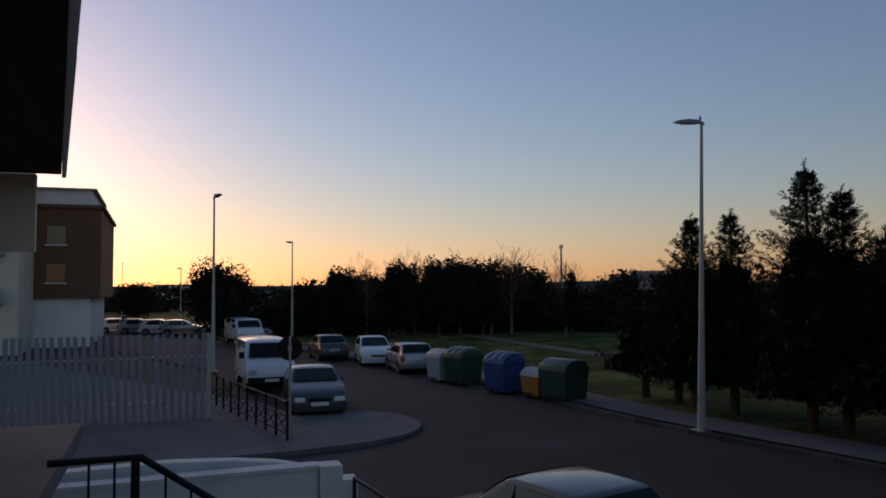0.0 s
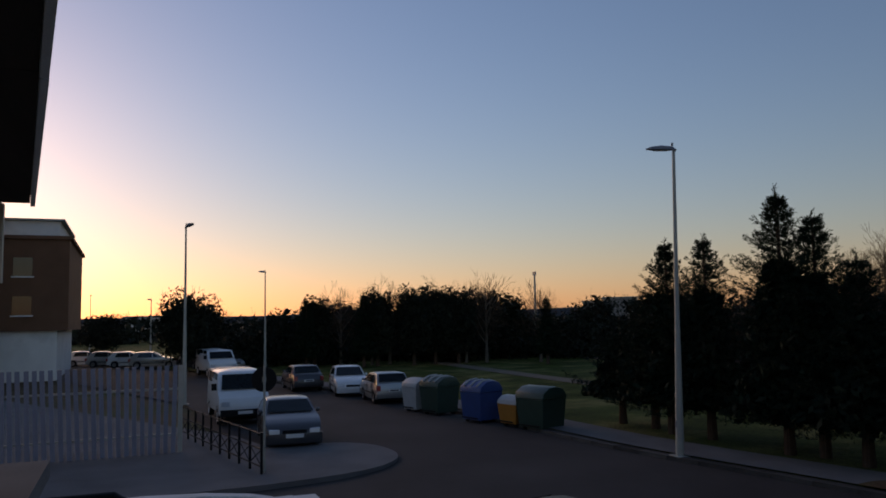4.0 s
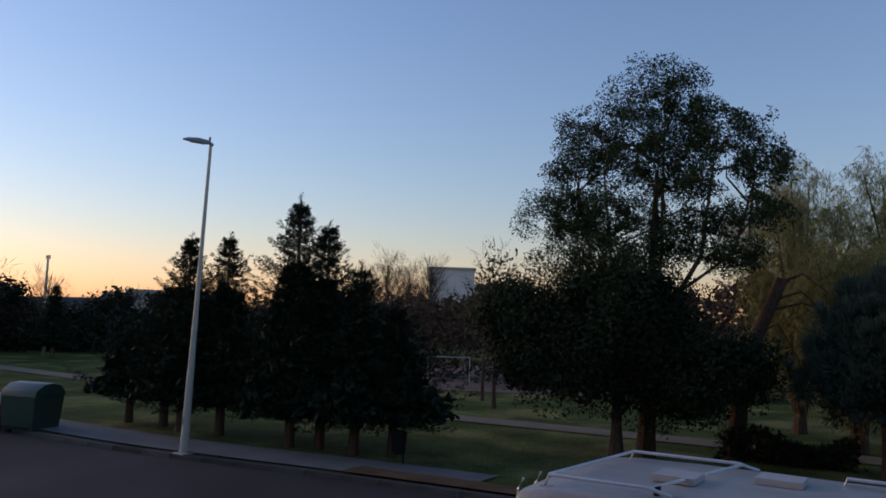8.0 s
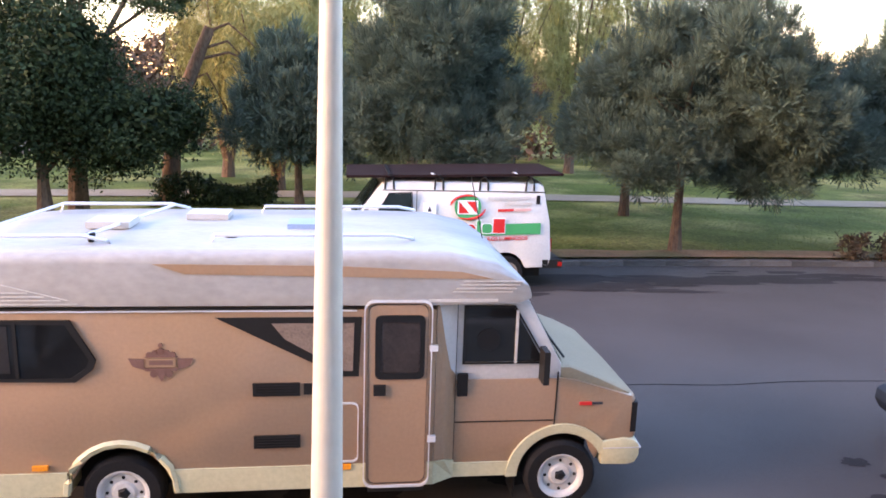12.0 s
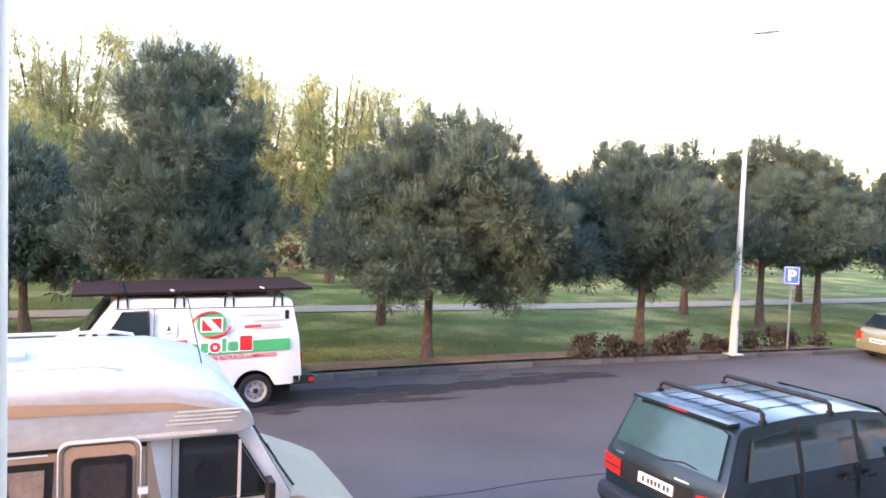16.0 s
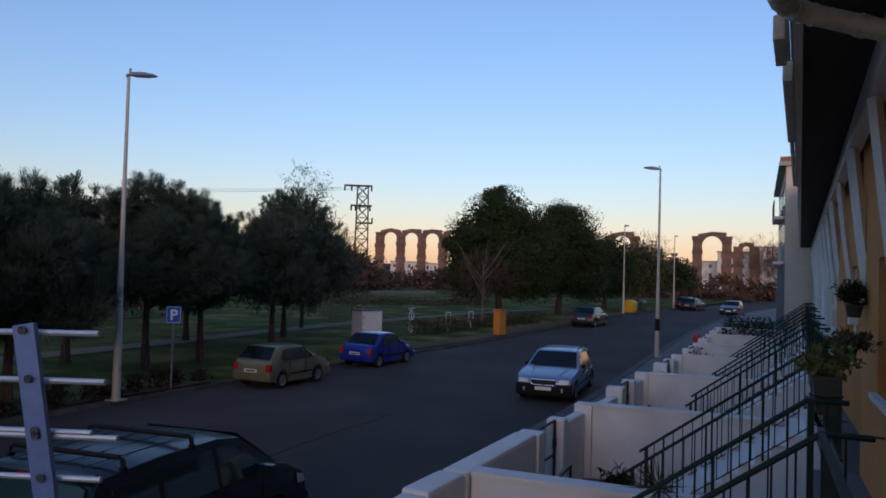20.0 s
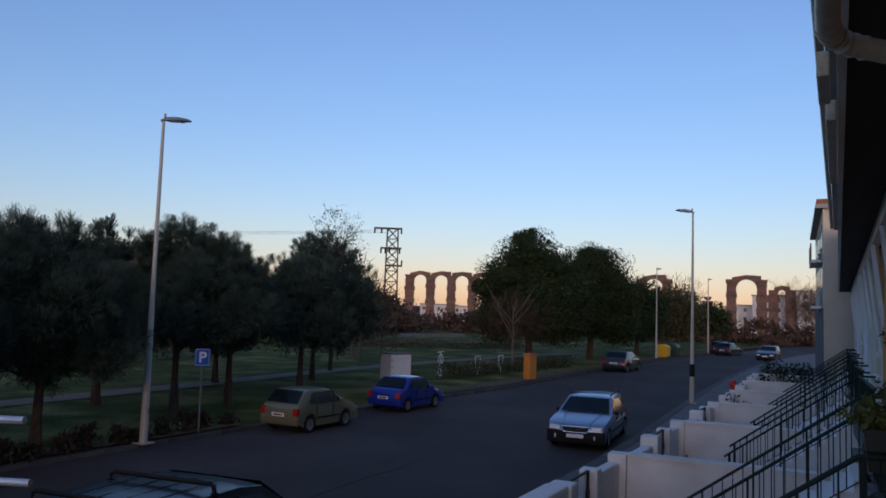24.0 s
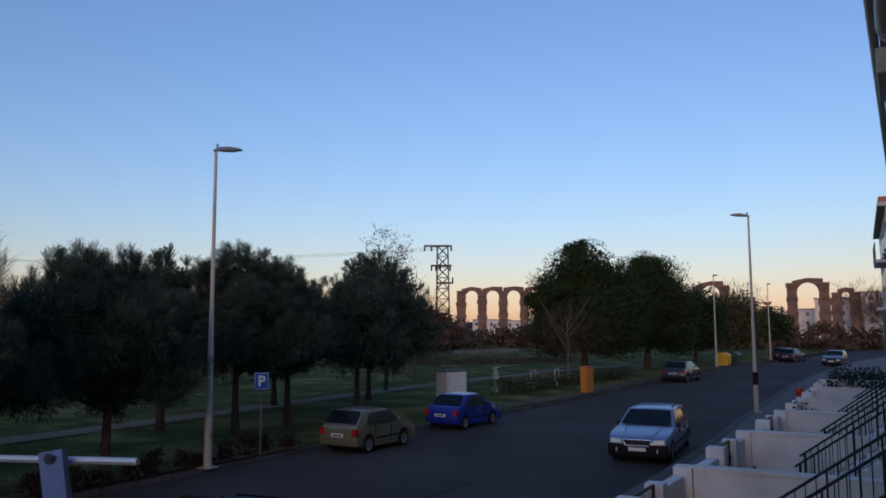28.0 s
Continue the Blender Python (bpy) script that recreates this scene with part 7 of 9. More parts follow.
for i, x in enumerate(dividers[:-1]):
    if x < 3:
        continue
    x2 = dividers[i + 1]
    ya, yb2 = front_y(x), front_y(x2)
    xg0, xg1 = x + 2.7, x + 3.75
    f = lambda xx: ya + (yb2 - ya) * (xx - x) / (x2 - x)
    root = thing("front_wall", "white front garden wall with a sloping rounded top", "garden wall", group="front walls")
    near = x == 9.3
    bm = slab(bmesh.new(), strip(x + (-0.16 if near else 0.2), f(x), xg0 - 0.36, f(xg0 - 0.36), 0.34 if near else 0.22), 0.05, 1.44 if near else 1.24)
    part("wall", bm, WHITEPAINT, root, bevel=0.05)
    part("pier", slab(bmesh.new(), strip(xg0 - 0.355, f(xg0), xg0, f(xg0), 0.36), 0.05, 1.42), WHITEPAINT, root, bevel=0.035)
    part("pier", slab(bmesh.new(), strip(xg1, f(xg1), xg1 + 0.3, f(xg1), 0.3), 0.05, 1.40), WHITEPAINT, root, bevel=0.035)
    part("wall", slab(bmesh.new(), strip(xg1 + 0.303, f(xg1), x2 - 0.2, f(x2 - 0.2), 0.34 if x < 5 else 0.2), 0.05, 1.44 if x < 5 else 1.3), WHITEPAINT, root, bevel=0.04)
    garden_gate(xg0 + 0.02, f(xg0), xg1 - 0.02, f(xg1))
    if x > 8:
        garden_gate(x + 0.5, f(x) - 1.0, x + 1.5, f(x) - 1.0, 1.15, "green metal inner gate")
    # stairs up to the terrace with railings on both sides
    sx = {4.15: 6.15, 9.3: 11.78, 14.7: 18.1, 19.9: 22.7, 24.9: 27.6, 29.6: 30.6}.get(x, x + 1.0)
    yt = row_y(sx) - (0.22 if x < 5 else 0.38)
    stairs(sx, yt, yt + 2.42, LOWFLOOR, 1.42)
    stair_rail(sx - 0.02, yt, yt + 2.42, LOWFLOOR, landing=0.3)
    stair_rail(sx + 1.44, yt, yt + 2.42, LOWFLOOR, landing=0.3)
    # terrace railing between stair head and divider
    tr = thing("terrace_railing", "dark green terrace railing", "railing", group="terrace railings")
    xa, xb = x + 0.1, sx - 0.06
    part("top_rail", boxbm(xa, xb, yt - 0.02, yt + 0.02, LOWFLOOR + 0.90, LOWFLOOR + 0.94), GREENMETAL, tr)
    part("bottom_rail", boxbm(xa, xb, yt - 0.015, yt + 0.015, LOWFLOOR + 0.08, LOWFLOOR + 0.11), GREENMETAL, tr)
    for k in range(1, 26):
        xx = xa + (xb - xa) * k / 26
        part("bar", boxbm(xx - 0.007, xx + 0.007, yt - 0.007, yt + 0.007, LOWFLOOR + 0.11, LOWFLOOR + 0.90), GREENMETAL, tr)
    gfl = part("garden_floor", slab(bmesh.new(), [(x + 0.15, row_y(x) - 1.2), (x2 - 0.15, row_y(x2) - 1.2), (x2 - 0.15, yb2 - 0.12), (x + 0.15, ya - 0.12)], 0.04, 0.125 + 0.002), PAVE, None)
    tagged(gfl, "grey paved floor of a front garden", "floor", kind="structure")

ph = part("porch_header", boxbm(-10.75, -10.62, -2.645, -1.42, 4.33, 5.295), CREAM)
tagged(ph, "cream header over the end porch opening", "wall", kind="structure")

# taller house that closes the row at its far end
eh = thing("end_house", "tall cream rendered house at the far end of the row", "house", group="terraced houses")
part("wall", boxbm(41.0, 56.0, -9.5, -1.12, 0, 9.3), CREAM, eh)
part("lower_wall", boxbm(41.2, 55.8, -1.117, -1.06, 0, 4.6), PAVE, eh, "grey rendered lower storey")
part("eave", boxbm(40.8, 56.2, -9.7, -0.80, 9.304, 9.5), SOFFIT, eh)
part("roof", boxbm(40.9, 56.1, -9.6, -0.85, 9.504, 9.75), TERRACOTTA, eh)
for k in range(5):
    for z0 in (5.6, 7.5):
        w = part("window", boxbm(42.2 + 2.8 * k, 43.3 + 2.8 * k, -1.14, -1.10, z0, z0 + 1.2), GLASS, eh)
        part("window_sill", boxbm(42.1 + 2.8 * k, 43.4 + 2.8 * k, -1.10, -1.02, z0 - 0.07, z0), WHITEPAINT, w)
for z0 in (4.7, 7.0):
    b = part("balcony", boxbm(43.0, 47.5, -1.10, -0.62, z0 - 0.12, z0 + 0.02), WHITEPAINT, eh)
    part("balcony_front", boxbm(43.0, 47.5, -0.66, -0.61, z0 + 0.023, z0 + 0.85), TERRACOTTA, b)


# ---- west side: corner, fence, bins, building ----
fence = thing("slatted_fence", "tall fence of pale upright metal slats", "fence")
base_bm = boxbm(-0.03, 0.03, -0.058, 0.058, 0.0, 2.5)
first = part("slat", base_bm, FENCESHADE, fence, bevel=0.012)
for k in range(61):
    y = 1.25 - k * 0.205
    ob = first if k == 0 else new("slat", first.data)
    ob.parent = fence
    ob.matrix_world = pose(-23.7, y, 0.10, 2.6 * math.sin(k * 0.14 - 0.4) + 0.35 * math.sin(k * 1.7), 0, 5 * math.sin(k * 2.3))
for z in (0.6, 1.9):
    part("rail", boxbm(-23.80, -23.74, -11.2, 1.4, z, z + 0.06), GALV, fence)
part("end_post", boxbm(-23.79, -23.65, 1.38, 1.5, 0.0, 2.6), GALV, fence)

rail = thing("pedestrian_railing", "dark metal pedestrian railing round the street corner", "railing")
x0, y0, x1, y1 = -19.3, 3.05, -27.0, 1.68
for k in range(10):
    t = k / 9
    x, y = x0 + (x1 - x0) * t, y0 + (y1 - y0) * t
    part("post", boxbm(x - 0.03, x + 0.03, y - 0.03, y + 0.03, 0.10, 1.12), BLACKMETAL, rail)
    if k < 9:
        xn, yn = x0 + (x1 - x0) * (k + 1) / 9, y0 + (y1 - y0) * (k + 1) / 9
        for z in (0.30, 0.72, 1.08):
            part("rail", tubebm([(x, y, z), (xn, yn, z)], 0.022, 6), BLACKMETAL, rail)
        part("cross_bar", tubebm([(x, y, 0.3), (xn, yn, 0.72)], 0.014, 5), BLACKMETAL, rail)
        part("cross_bar", tubebm([(x, y, 0.72), (xn, yn, 0.3)], 0.014, 5), BLACKMETAL, rail)

ns = thing("road_sign", "round road sign seen from its dark back", "road sign", pose(-19.5, 3.15, 0.1))
part("pole", tubebm([(0, 0, 0), (0, 0, 2.6)], 0.03, 8), GALV, ns)
part("disc", lathe(bmesh.new(), [(0.30, -0.012), (0.31, 0.0), (0.30, 0.012)], 24, "y"), BLACKMETAL, ns, "dark back of the disc").matrix_local = Matrix.Translation((-0.04, 0, 2.28)) @ Matrix.Rotation(radians(80), 4, "Z")
part("clamp", boxbm(-0.045, 0.0, -0.05, 0.05, 2.22, 2.34), GALV, ns)

# end garden of the row: curved white wall
ew = thing("garden_wall", "white garden wall with a curved top at the street corner", "garden wall", group="garden walls")
poly = [(-2.4, 0.05)] + [(2.05, 0.05)] + [(2.05, 1.30), (1.9, 1.38), (1.6, 1.45), (1.0, 1.52), (0.2, 1.56), (-0.8, 1.55), (-2.4, 1.50)]
bm = prism(bmesh.new(), poly, -0.12, 0.12, Matrix.Translation((-11.0, 0, 0)) @ Matrix.Rotation(radians(90), 4, "Z"))
part("wall", bm, WHITEPAINT, ew, bevel=0.02)
part("end_pier", boxbm(-11.2, -10.85, 2.06, 2.75, 0.05, 1.12), WHITEPAINT, ew, bevel=0.04)
g = garden_gate(-10.6, 2.62, -9.3, 2.75, 1.1)
# stairs of the end houses
for x, dn in ((-5.0, 0.30),):
    yt = row_y(x) + 0.35
    stairs(x, yt, yt + 2.5, FLOOR - dn, 1.05)
    stair_rail(x - 0.02, yt, yt + 2.5, FLOOR - dn, BLACKMETAL, 0.5, "dark metal stair railing")
    stair_rail(x + 1.07, yt, yt + 2.5, FLOOR - dn, BLACKMETAL, 0.5, "dark metal stair railing")


BINORANGE = mat("orange_plastic", (0.50, 0.19, 0.025), 0.5, var=0.12, scale=2, fine=30)


def container(x, y, rz, col, label, lid, w=1.35, d=1.1, h=1.55, stripes=True):
    """Street bin: tapered tub, domed lid with pale ribs, feet."""
    root = thing("waste_container", label, "waste container", pose(x, y, 0.02, 0, 0, rz), group="waste containers")
    bm = bmesh.new()
    lo = [(-w / 2 + 0.08, -d / 2 + 0.06), (w / 2 - 0.08, -d / 2 + 0.06), (w / 2 - 0.08, d / 2 - 0.06), (-w / 2 + 0.08, d / 2 - 0.06)]
    hi = [(-w / 2, -d / 2), (w / 2, -d / 2), (w / 2, d / 2), (-w / 2, d / 2)]
    a = [bm.verts.new((px, py, 0.10)) for px, py in lo]
    b = [bm.verts.new((px, py, h * 0.72)) for px, py in hi]
    bm.faces.new(a[::-1])
    bm.faces.new(b)
    for k in range(4):
        bm.faces.new((a[k], a[(k + 1) % 4], b[(k + 1) % 4], b[k]))
    part("tub", bm, col, root, bevel=0.04)
    dome = [(-d / 2 - 0.02, h * 0.725), (-d / 2 + 0.04, h * 0.86), (-d * 0.2, h * 0.98), (d * 0.1, h), (d * 0.36, h * 0.95), (d / 2 + 0.02, h * 0.8), (d / 2 + 0.02, h * 0.725)]
    bm = prism(bmesh.new(), dome, -w / 2 - 0.02, w / 2 + 0.02, Matrix.Rotation(radians(90), 4, "Z"))
    part("lid", bm, lid, root, bevel=0.03, smooth=True)
    if stripes:
        for k in (-0.32, 0.0, 0.32):
            rb = [(px * 1.02, pz + 0.015) for px, pz in dome[1:6]]
            bm = bmesh.new()
            tube(bm, [Matrix.Rotation(radians(90), 4, "Z") @ Vector((px, k * w + 0.02, pz)) for px, pz in rb], 0.035, 6)
            part("lid_rib", bm, BINGREY, root, "pale rib on the lid", smooth=True)
    for sx in (-1, 1):
        for sy in (-1, 1):
            part("foot", boxbm(sx * (w / 2 - 0.2) - 0.06, sx * (w / 2 - 0.2) + 0.06, sy * (d / 2 - 0.2) - 0.06, sy * (d / 2 - 0.2) + 0.06, 0, 0.11), DARK, root)
    part("pedal_bar", boxbm(-w / 2 + 0.15, w / 2 - 0.15, -d / 2 - 0.06, -d / 2 - 0.01, 0.16, 0.20), DARK, root)
    return root


container(-30.2, 11.2, 15, BINGREY, "pale grey street waste container at the kerb", BINGREY, 1.0, 1.0, 1.35, False)
container(-28.75, 11.55, 15, BINGREEN, "dark green container with a ribbed lid", BINGREEN, 1.2, 1.1, 1.5)
container(-25.9, 12.05, 15, BINBLUE, "blue paper container with a pale ribbed lid", BINBLUE, 1.15, 1.05, 1.5)
container(-24.3, 12.6, 15, BINORANGE, "small orange waste container with a pale lid at the kerb", BINGREY, 0.95, 0.8, 1.05, False)
container(-23.05, 12.93, 15, BINGREEN, "dark green rounded waste container", BINGREEN, 1.3, 1.1, 1.45, False)
container(78.5, 11.9, -8, YELLOW, "yellow recycling container far along the kerb", YELLOW, 1.3, 1.1, 1.35, False)
container(81.5, 11.4, -8, BINGREEN, "dark green container far along the kerb", BINGREEN, 1.3, 1.1, 1.4, False)


def minibus(x, y, rz, label, L=4.9, W=1.9, H=2.15):
    root = thing("parked_van", label, "van", pose(x, y, 0.03, 0, 0, rz), group="parked vans")
    prof = [(0.0, 0.42), (0.0, 1.9), (0.12, H), (L - 1.35, H), (L - 1.1, H - 0.08), (L - 0.62, 1.25), (L - 0.1, 1.0), (L, 0.8), (L, 0.45), (L - 0.3, 0.36)]
    prof += [(L - 0.85 + 0.37 * math.cos(a), 0.32 + 0.37 * math.sin(a)) for a in [math.pi * i / 8 for i in range(9)]][1:-1] + [(1.2, 0.38)]
    prof += [(0.85 + 0.37 * math.cos(a), 0.32 + 0.37 * math.sin(a)) for a in [math.pi * i / 8 for i in range(9)]][1:-1]
    part("body", loft(prof, lambda x_, z: W / 2 * (1 if z < 1.2 else 1 - 0.09 * (z - 1.2)), plan=0.03, xc=L / 2, crown=0.04), P_WHITE, root, smooth=True, bevel=0.02)
    scr = bmesh.new()
    scr.faces.new([scr.verts.new(p) for p in ((L - 0.60, -W * 0.43, 1.28), (L - 0.60, W * 0.43, 1.28), (L - 1.06, W * 0.39, H - 0.12), (L - 1.06, -W * 0.39, H - 0.12))])
    bmesh.ops.solidify(scr, geom=scr.faces[:], thickness=0.04)
    part("windscreen", scr, GLASS, root).location = (0.03, 0, 0.02)
    for s in (-1, 1):
        part("side_window", boxbm(L - 2.1, L - 1.2, s * W * 0.475 - 0.01, s * W * 0.475 + 0.01, 1.3, 1.85), GLASS, root)
        part("side_window", boxbm(0.5, L - 2.3, s * W * 0.475 - 0.01, s * W * 0.475 + 0.01, 1.3, 1.85), GLASS, root)
        part("headlight", boxbm(L - 0.08, L + 0.01, s * W * 0.38 - 0.14, s * W * 0.38 + 0.14, 0.72, 0.88), CLEARLENS, root)
        part("wing_mirror", boxbm(L - 1.05, L - 0.95, s * (W / 2 + 0.1) - 0.09, s * (W / 2 + 0.1) + 0.09, 1.25, 1.5), DARK, root)
        for xx in (0.85, L - 0.85):
            wheel(root, xx, s * (W / 2 - 0.1), 0.31, ALU, s)
    part("front_bumper", boxbm(L - 0.1, L + 0.08, -W * 0.48, W * 0.48, 0.36, 0.6), DARK, root, bevel=0.03)
    part("front_plate", boxbm(L + 0.08, L + 0.095, -0.26, 0.26, 0.44, 0.55), PLATE, root)
    part("underbody", boxbm(0.3, L - 0.3, -W * 0.35, W * 0.35, 0.2, 0.5), DARK, root)
    return root


minibus(-34.0, 4.03, 0, "white camper van with a dark windscreen parked near the corner", 4.8, 1.82, 1.92)
minibus(-60.3, 5.6, 8, "white van parked far down the street", 4.6, 1.9, 1.85)


# brown and white building at the end of the street
bW = thing("apartment_building", "brown and white flat-roofed building down the street", "building")
part("wall", boxbm(-76, -60, -19.5, -3.9, 3.5, 9.9), BROWNPANEL, bW)
part("ground_floor", boxbm(-75.6, -60.4, -19.2, -4.6, 0, 3.497), WHITEPAINT, bW)
part("parapet", boxbm(-76.2, -59.8, -19.7, -3.7, 9.903, 10.15), BROWNPANEL, bW)
part("roof_room", boxbm(-72, -61.0, -19.0, -4.6, 10.153, 11.3), WHITEPAINT, bW)
part("roof", boxbm(-72.3, -60.7, -19.3, -4.3, 11.303, 11.45), SOFFIT, bW)
part("side_wing", boxbm(-60.0, -54.0, -30, -8.2, 0, 13.0), CREAM, bW)
for k in range(2):
    for j in range(5):
        w = part("window", boxbm(-59.998, -59.94, -7.4 - j * 2.6, -6.2 - j * 2.6, 4.6 + k * 2.7, 5.9 + k * 2.7), GLASS, bW)
        part("sill", boxbm(-59.94, -59.85, -7.5 - j * 2.6, -6.1 - j * 2.6, 4.5 + k * 2.7, 4.59 + k * 2.7), WHITEPAINT, w)
    b = part("balcony", boxbm(-53.998, -53.0, -14, -9.0, 3.2 + k * 3, 3.35 + k * 3), SOFFIT, bW)
    part("balustrade", boxbm(-53.06, -53.0, -14, -9.0, 3.353 + k * 3, 4.3 + k * 3), GALV, b)


# ---- far landmarks ----
def aqueduct(name, az0, az1, n_arch, d, top, label, low=False):
    """Ruined aqueduct: stone piers with brick courses and arches at the top."""
    root = thing(name, label, "aqueduct", group="aqueduct remains")
    xa, ya = polar(az0, d)
    xb, yb = polar(az1, d)
    Lx = math.hypot(xb - xa, yb - ya)
    m = Matrix.Translation((xa, ya, -0.2)) @ Matrix.Rotation(math.atan2(yb - ya, xb - xa), 4, "Z")
    pitch = (Lx - 2.4) / n_arch
    r = rng(int(az0 * 10))
    for k in range(n_arch + 1):
        bm = bmesh.new()
        z, rings = 0, []
        while z < top - 1.2:
            hh = 0.9 + 0.5 * r.random()
            e = 0.10 * r.random() + (0.18 if int(z / 3.6) != int((z + hh) / 3.6) else 0)
            for zz in (z, min(z + hh, top - 1.2)):
                rings.append([bm.verts.new(m @ Vector((k * pitch + px, py, zz))) for px, py in ((-e, -1.2 - e), (2.3 + e, -1.2 - e), (2.3 + e, 1.2 + e), (-e, 1.2 + e))])
            z += hh
        for p, q in zip(rings, rings[1:]):
            for i in range(4):
                bm.faces.new((p[i], p[(i + 1) % 4], q[(i + 1) % 4], q[i]))
        bm.faces.new(rings[0][::-1])
        bm.faces.new(rings[-1])
        part("pier", bm, STONE, root)
    for k in range(n_arch):
        bm = bmesh.new()
        x0, x1 = k * pitch + 2.3, (k + 1) * pitch
        c, rr = (x0 + x1) / 2, (x1 - x0) / 2
        zc = top - 1.1 - rr
        arc = [(c + rr * math.cos(math.pi * i / 10), zc + rr * math.sin(math.pi * i / 10)) for i in range(11)]
        prism(bm, arc + [(x0 - 1.0, zc), (x0 - 1.0, top - 0.3 - 0.4 * r.random()), (c, top), (x1 + 1.0, top - 0.5 * r.random()), (x1 + 1.0, zc)], -1.1, 1.1, m)
        part("arch", bm, STONE, root)
        if low:
            bm = bmesh.new()
            zl = top * 0.52
            arc = [(c + rr * math.cos(math.pi * i / 8), zl + rr * 0.8 * math.sin(math.pi * i / 8)) for i in range(9)]
            prism(bm, arc + [(x0, zl + rr + 0.7), (x1, zl + rr + 0.7)], -0.9, 0.9, m)
            part("lower_arch", bm, STONE, root)
    return root


aqueduct("aqueduct_ruin", 62.5, 72.5, 6, 220, 15.6, "ruined Roman aqueduct of red-brown stone and brick")
aqueduct("aqueduct_ruin", 79.5, 81.9, 1, 220, 16.2, "lone arch of the ruined aqueduct")
aqueduct("aqueduct_ruin", 85.6, 88.2, 1, 215, 16.2, "tall arch of the ruined aqueduct")
aqueduct("aqueduct_ruin", 88.3, 90.0, 1, 215, 13.6, "broken lower arch of the ruined aqueduct")
aqueduct("aqueduct_ruin", 84.0, 84.7, 1, 218, 10.5, "broken stump of the ruined aqueduct")


def block(name, az, d, w, h, depth, label, floors, col=None, roof=None):
    x, y = polar(az, d)
    root = thing(name, label, "building", Matrix.Translation((x, y, -0.2)) @ Matrix.Rotation(radians(-az), 4, "Z"))
    part("wall", boxbm(-w / 2, w / 2, 0, depth, 0, h), col or CITY, root)
    part("roof", boxbm(-w / 2 - 0.3, w / 2 + 0.3, -0.3, depth + 0.3, h + 0.003, h + 0.5), roof or SOFFIT, root)
    n = max(2, int(w / 3.2))
    for f in range(floors):
        for k in range(n):
            xx = -w / 2 + w * (k + 0.5) / n
            part("window", boxbm(xx - 0.55, xx + 0.55, -0.05, 0.02, h * (f + 0.35) / floors, h * (f + 0.75) / floors), CITYDARK, root)
    return root


block("white_house", -32.7, 150, 9, 13.6, 9, "white house on the rise beyond the park", 0)
block("white_house", -30.0, 152, 8, 10.5, 9, "white house with trees before it", 1)
CITYGREY = mat("far_grey_render", (0.26, 0.25, 0.24), 0.9, var=0.1, scale=0.2, fine=4)
block("apartment_block", -54.6, 210, 9, 8.4, 10, "far grey apartment block above the trees", 2, CITYGREY)
block("apartment_block", -56.6, 215, 5, 7.6, 10, "far low apartment block above the trees", 2, CITYGREY)
block("apartment_block", 88.6, 300, 14, 13.5, 10, "pale apartment block behind the aqueduct", 4)
block("apartment_block", 90.6, 290, 12, 15.0, 10, "pale apartment block behind the aqueduct", 4)
block("apartment_block", 86.8, 310, 12, 10.0, 10, "pale houses behind the aqueduct", 3)
block("far_house", -88.6, 240, 14, 6.0, 9, "low far house at the skyline", 2)
for az, h in ((65, 7), (67.5, 6.5), (70, 8)):
    block("far_house", az, 330, 16, h, 10, "pale far houses behind the aqueduct", 2)

mast = thing("floodlight_mast", "tall slim floodlight mast above the trees", "mast", pose(-221.5, 124, 0))
part("shaft", tubebm([(0, 0, 0), (0, 0, 18)], [0.5, 0.3], 8), GALV, mast)
part("lamp_frame", boxbm(-0.9, 0.9, -0.2, 0.2, 17.4, 18.6), LAMPHEAD, mast)

# ridge on the horizon
verts, faces = [], []
for k in range(241):
    a = radians(-125 + k * 250 / 240)
    hgt = 14 + 26 * max(0, noise.noise(Vector((k * 0.07, 3.1, 0)))) + (16 if k < 70 else 4)
    for z, d in ((-5, 3000), (hgt * 0.8, 3050), (hgt, 3200), (-5, 3600)):
        verts.append((d * math.sin(a), d * math.cos(a), z))
for k in range(240):
    for j in range(3):
        faces.append((k * 4 + j, (k + 1) * 4 + j, (k + 1) * 4 + j + 1, k * 4 + j + 1))
tagged(raw_mesh("backdrop_ridge", verts, faces, RIDGE), "low far hills on the horizon", "hills", kind="structure")

# lattice pylon with wires
RUSTY = mat("dark_lattice_steel", (0.10, 0.075, 0.06), 0.8, var=0.2, scale=3)
py = thing("power_pylon", "rusty lattice power pylon among the trees", "pylon", pose(54.8, 29.6, 0.1, 0, 0, -62))
H = 10.3
leg = lambda t: 0.60 - 0.18 * t
for sx in (-1, 1):
    for sy in (-1, 1):
        part("leg", tubebm([(sx * leg(0), sy * leg(0), 0), (sx * leg(1), sy * leg(1), H)], 0.06, 5), RUSTY, py)
for k in range(12):
    z0, z1 = H * k / 12, H * (k + 1) / 12
    a, b = leg(k / 12), leg((k + 1) / 12)
    for s in (-1, 1):
        for q in (-1, 1):
            part("brace", tubebm([(-q * a, s * a, z0), (q * b, s * b, z1)], 0.03, 4), RUSTY, py)
        part("brace", tubebm([(s * a, -a, z0), (s * b, b, z1)], 0.03, 4), RUSTY, py)
        part("brace", tubebm([(-a, s * a, z0), (a, s * a, z0)], 0.026, 4), RUSTY, py)
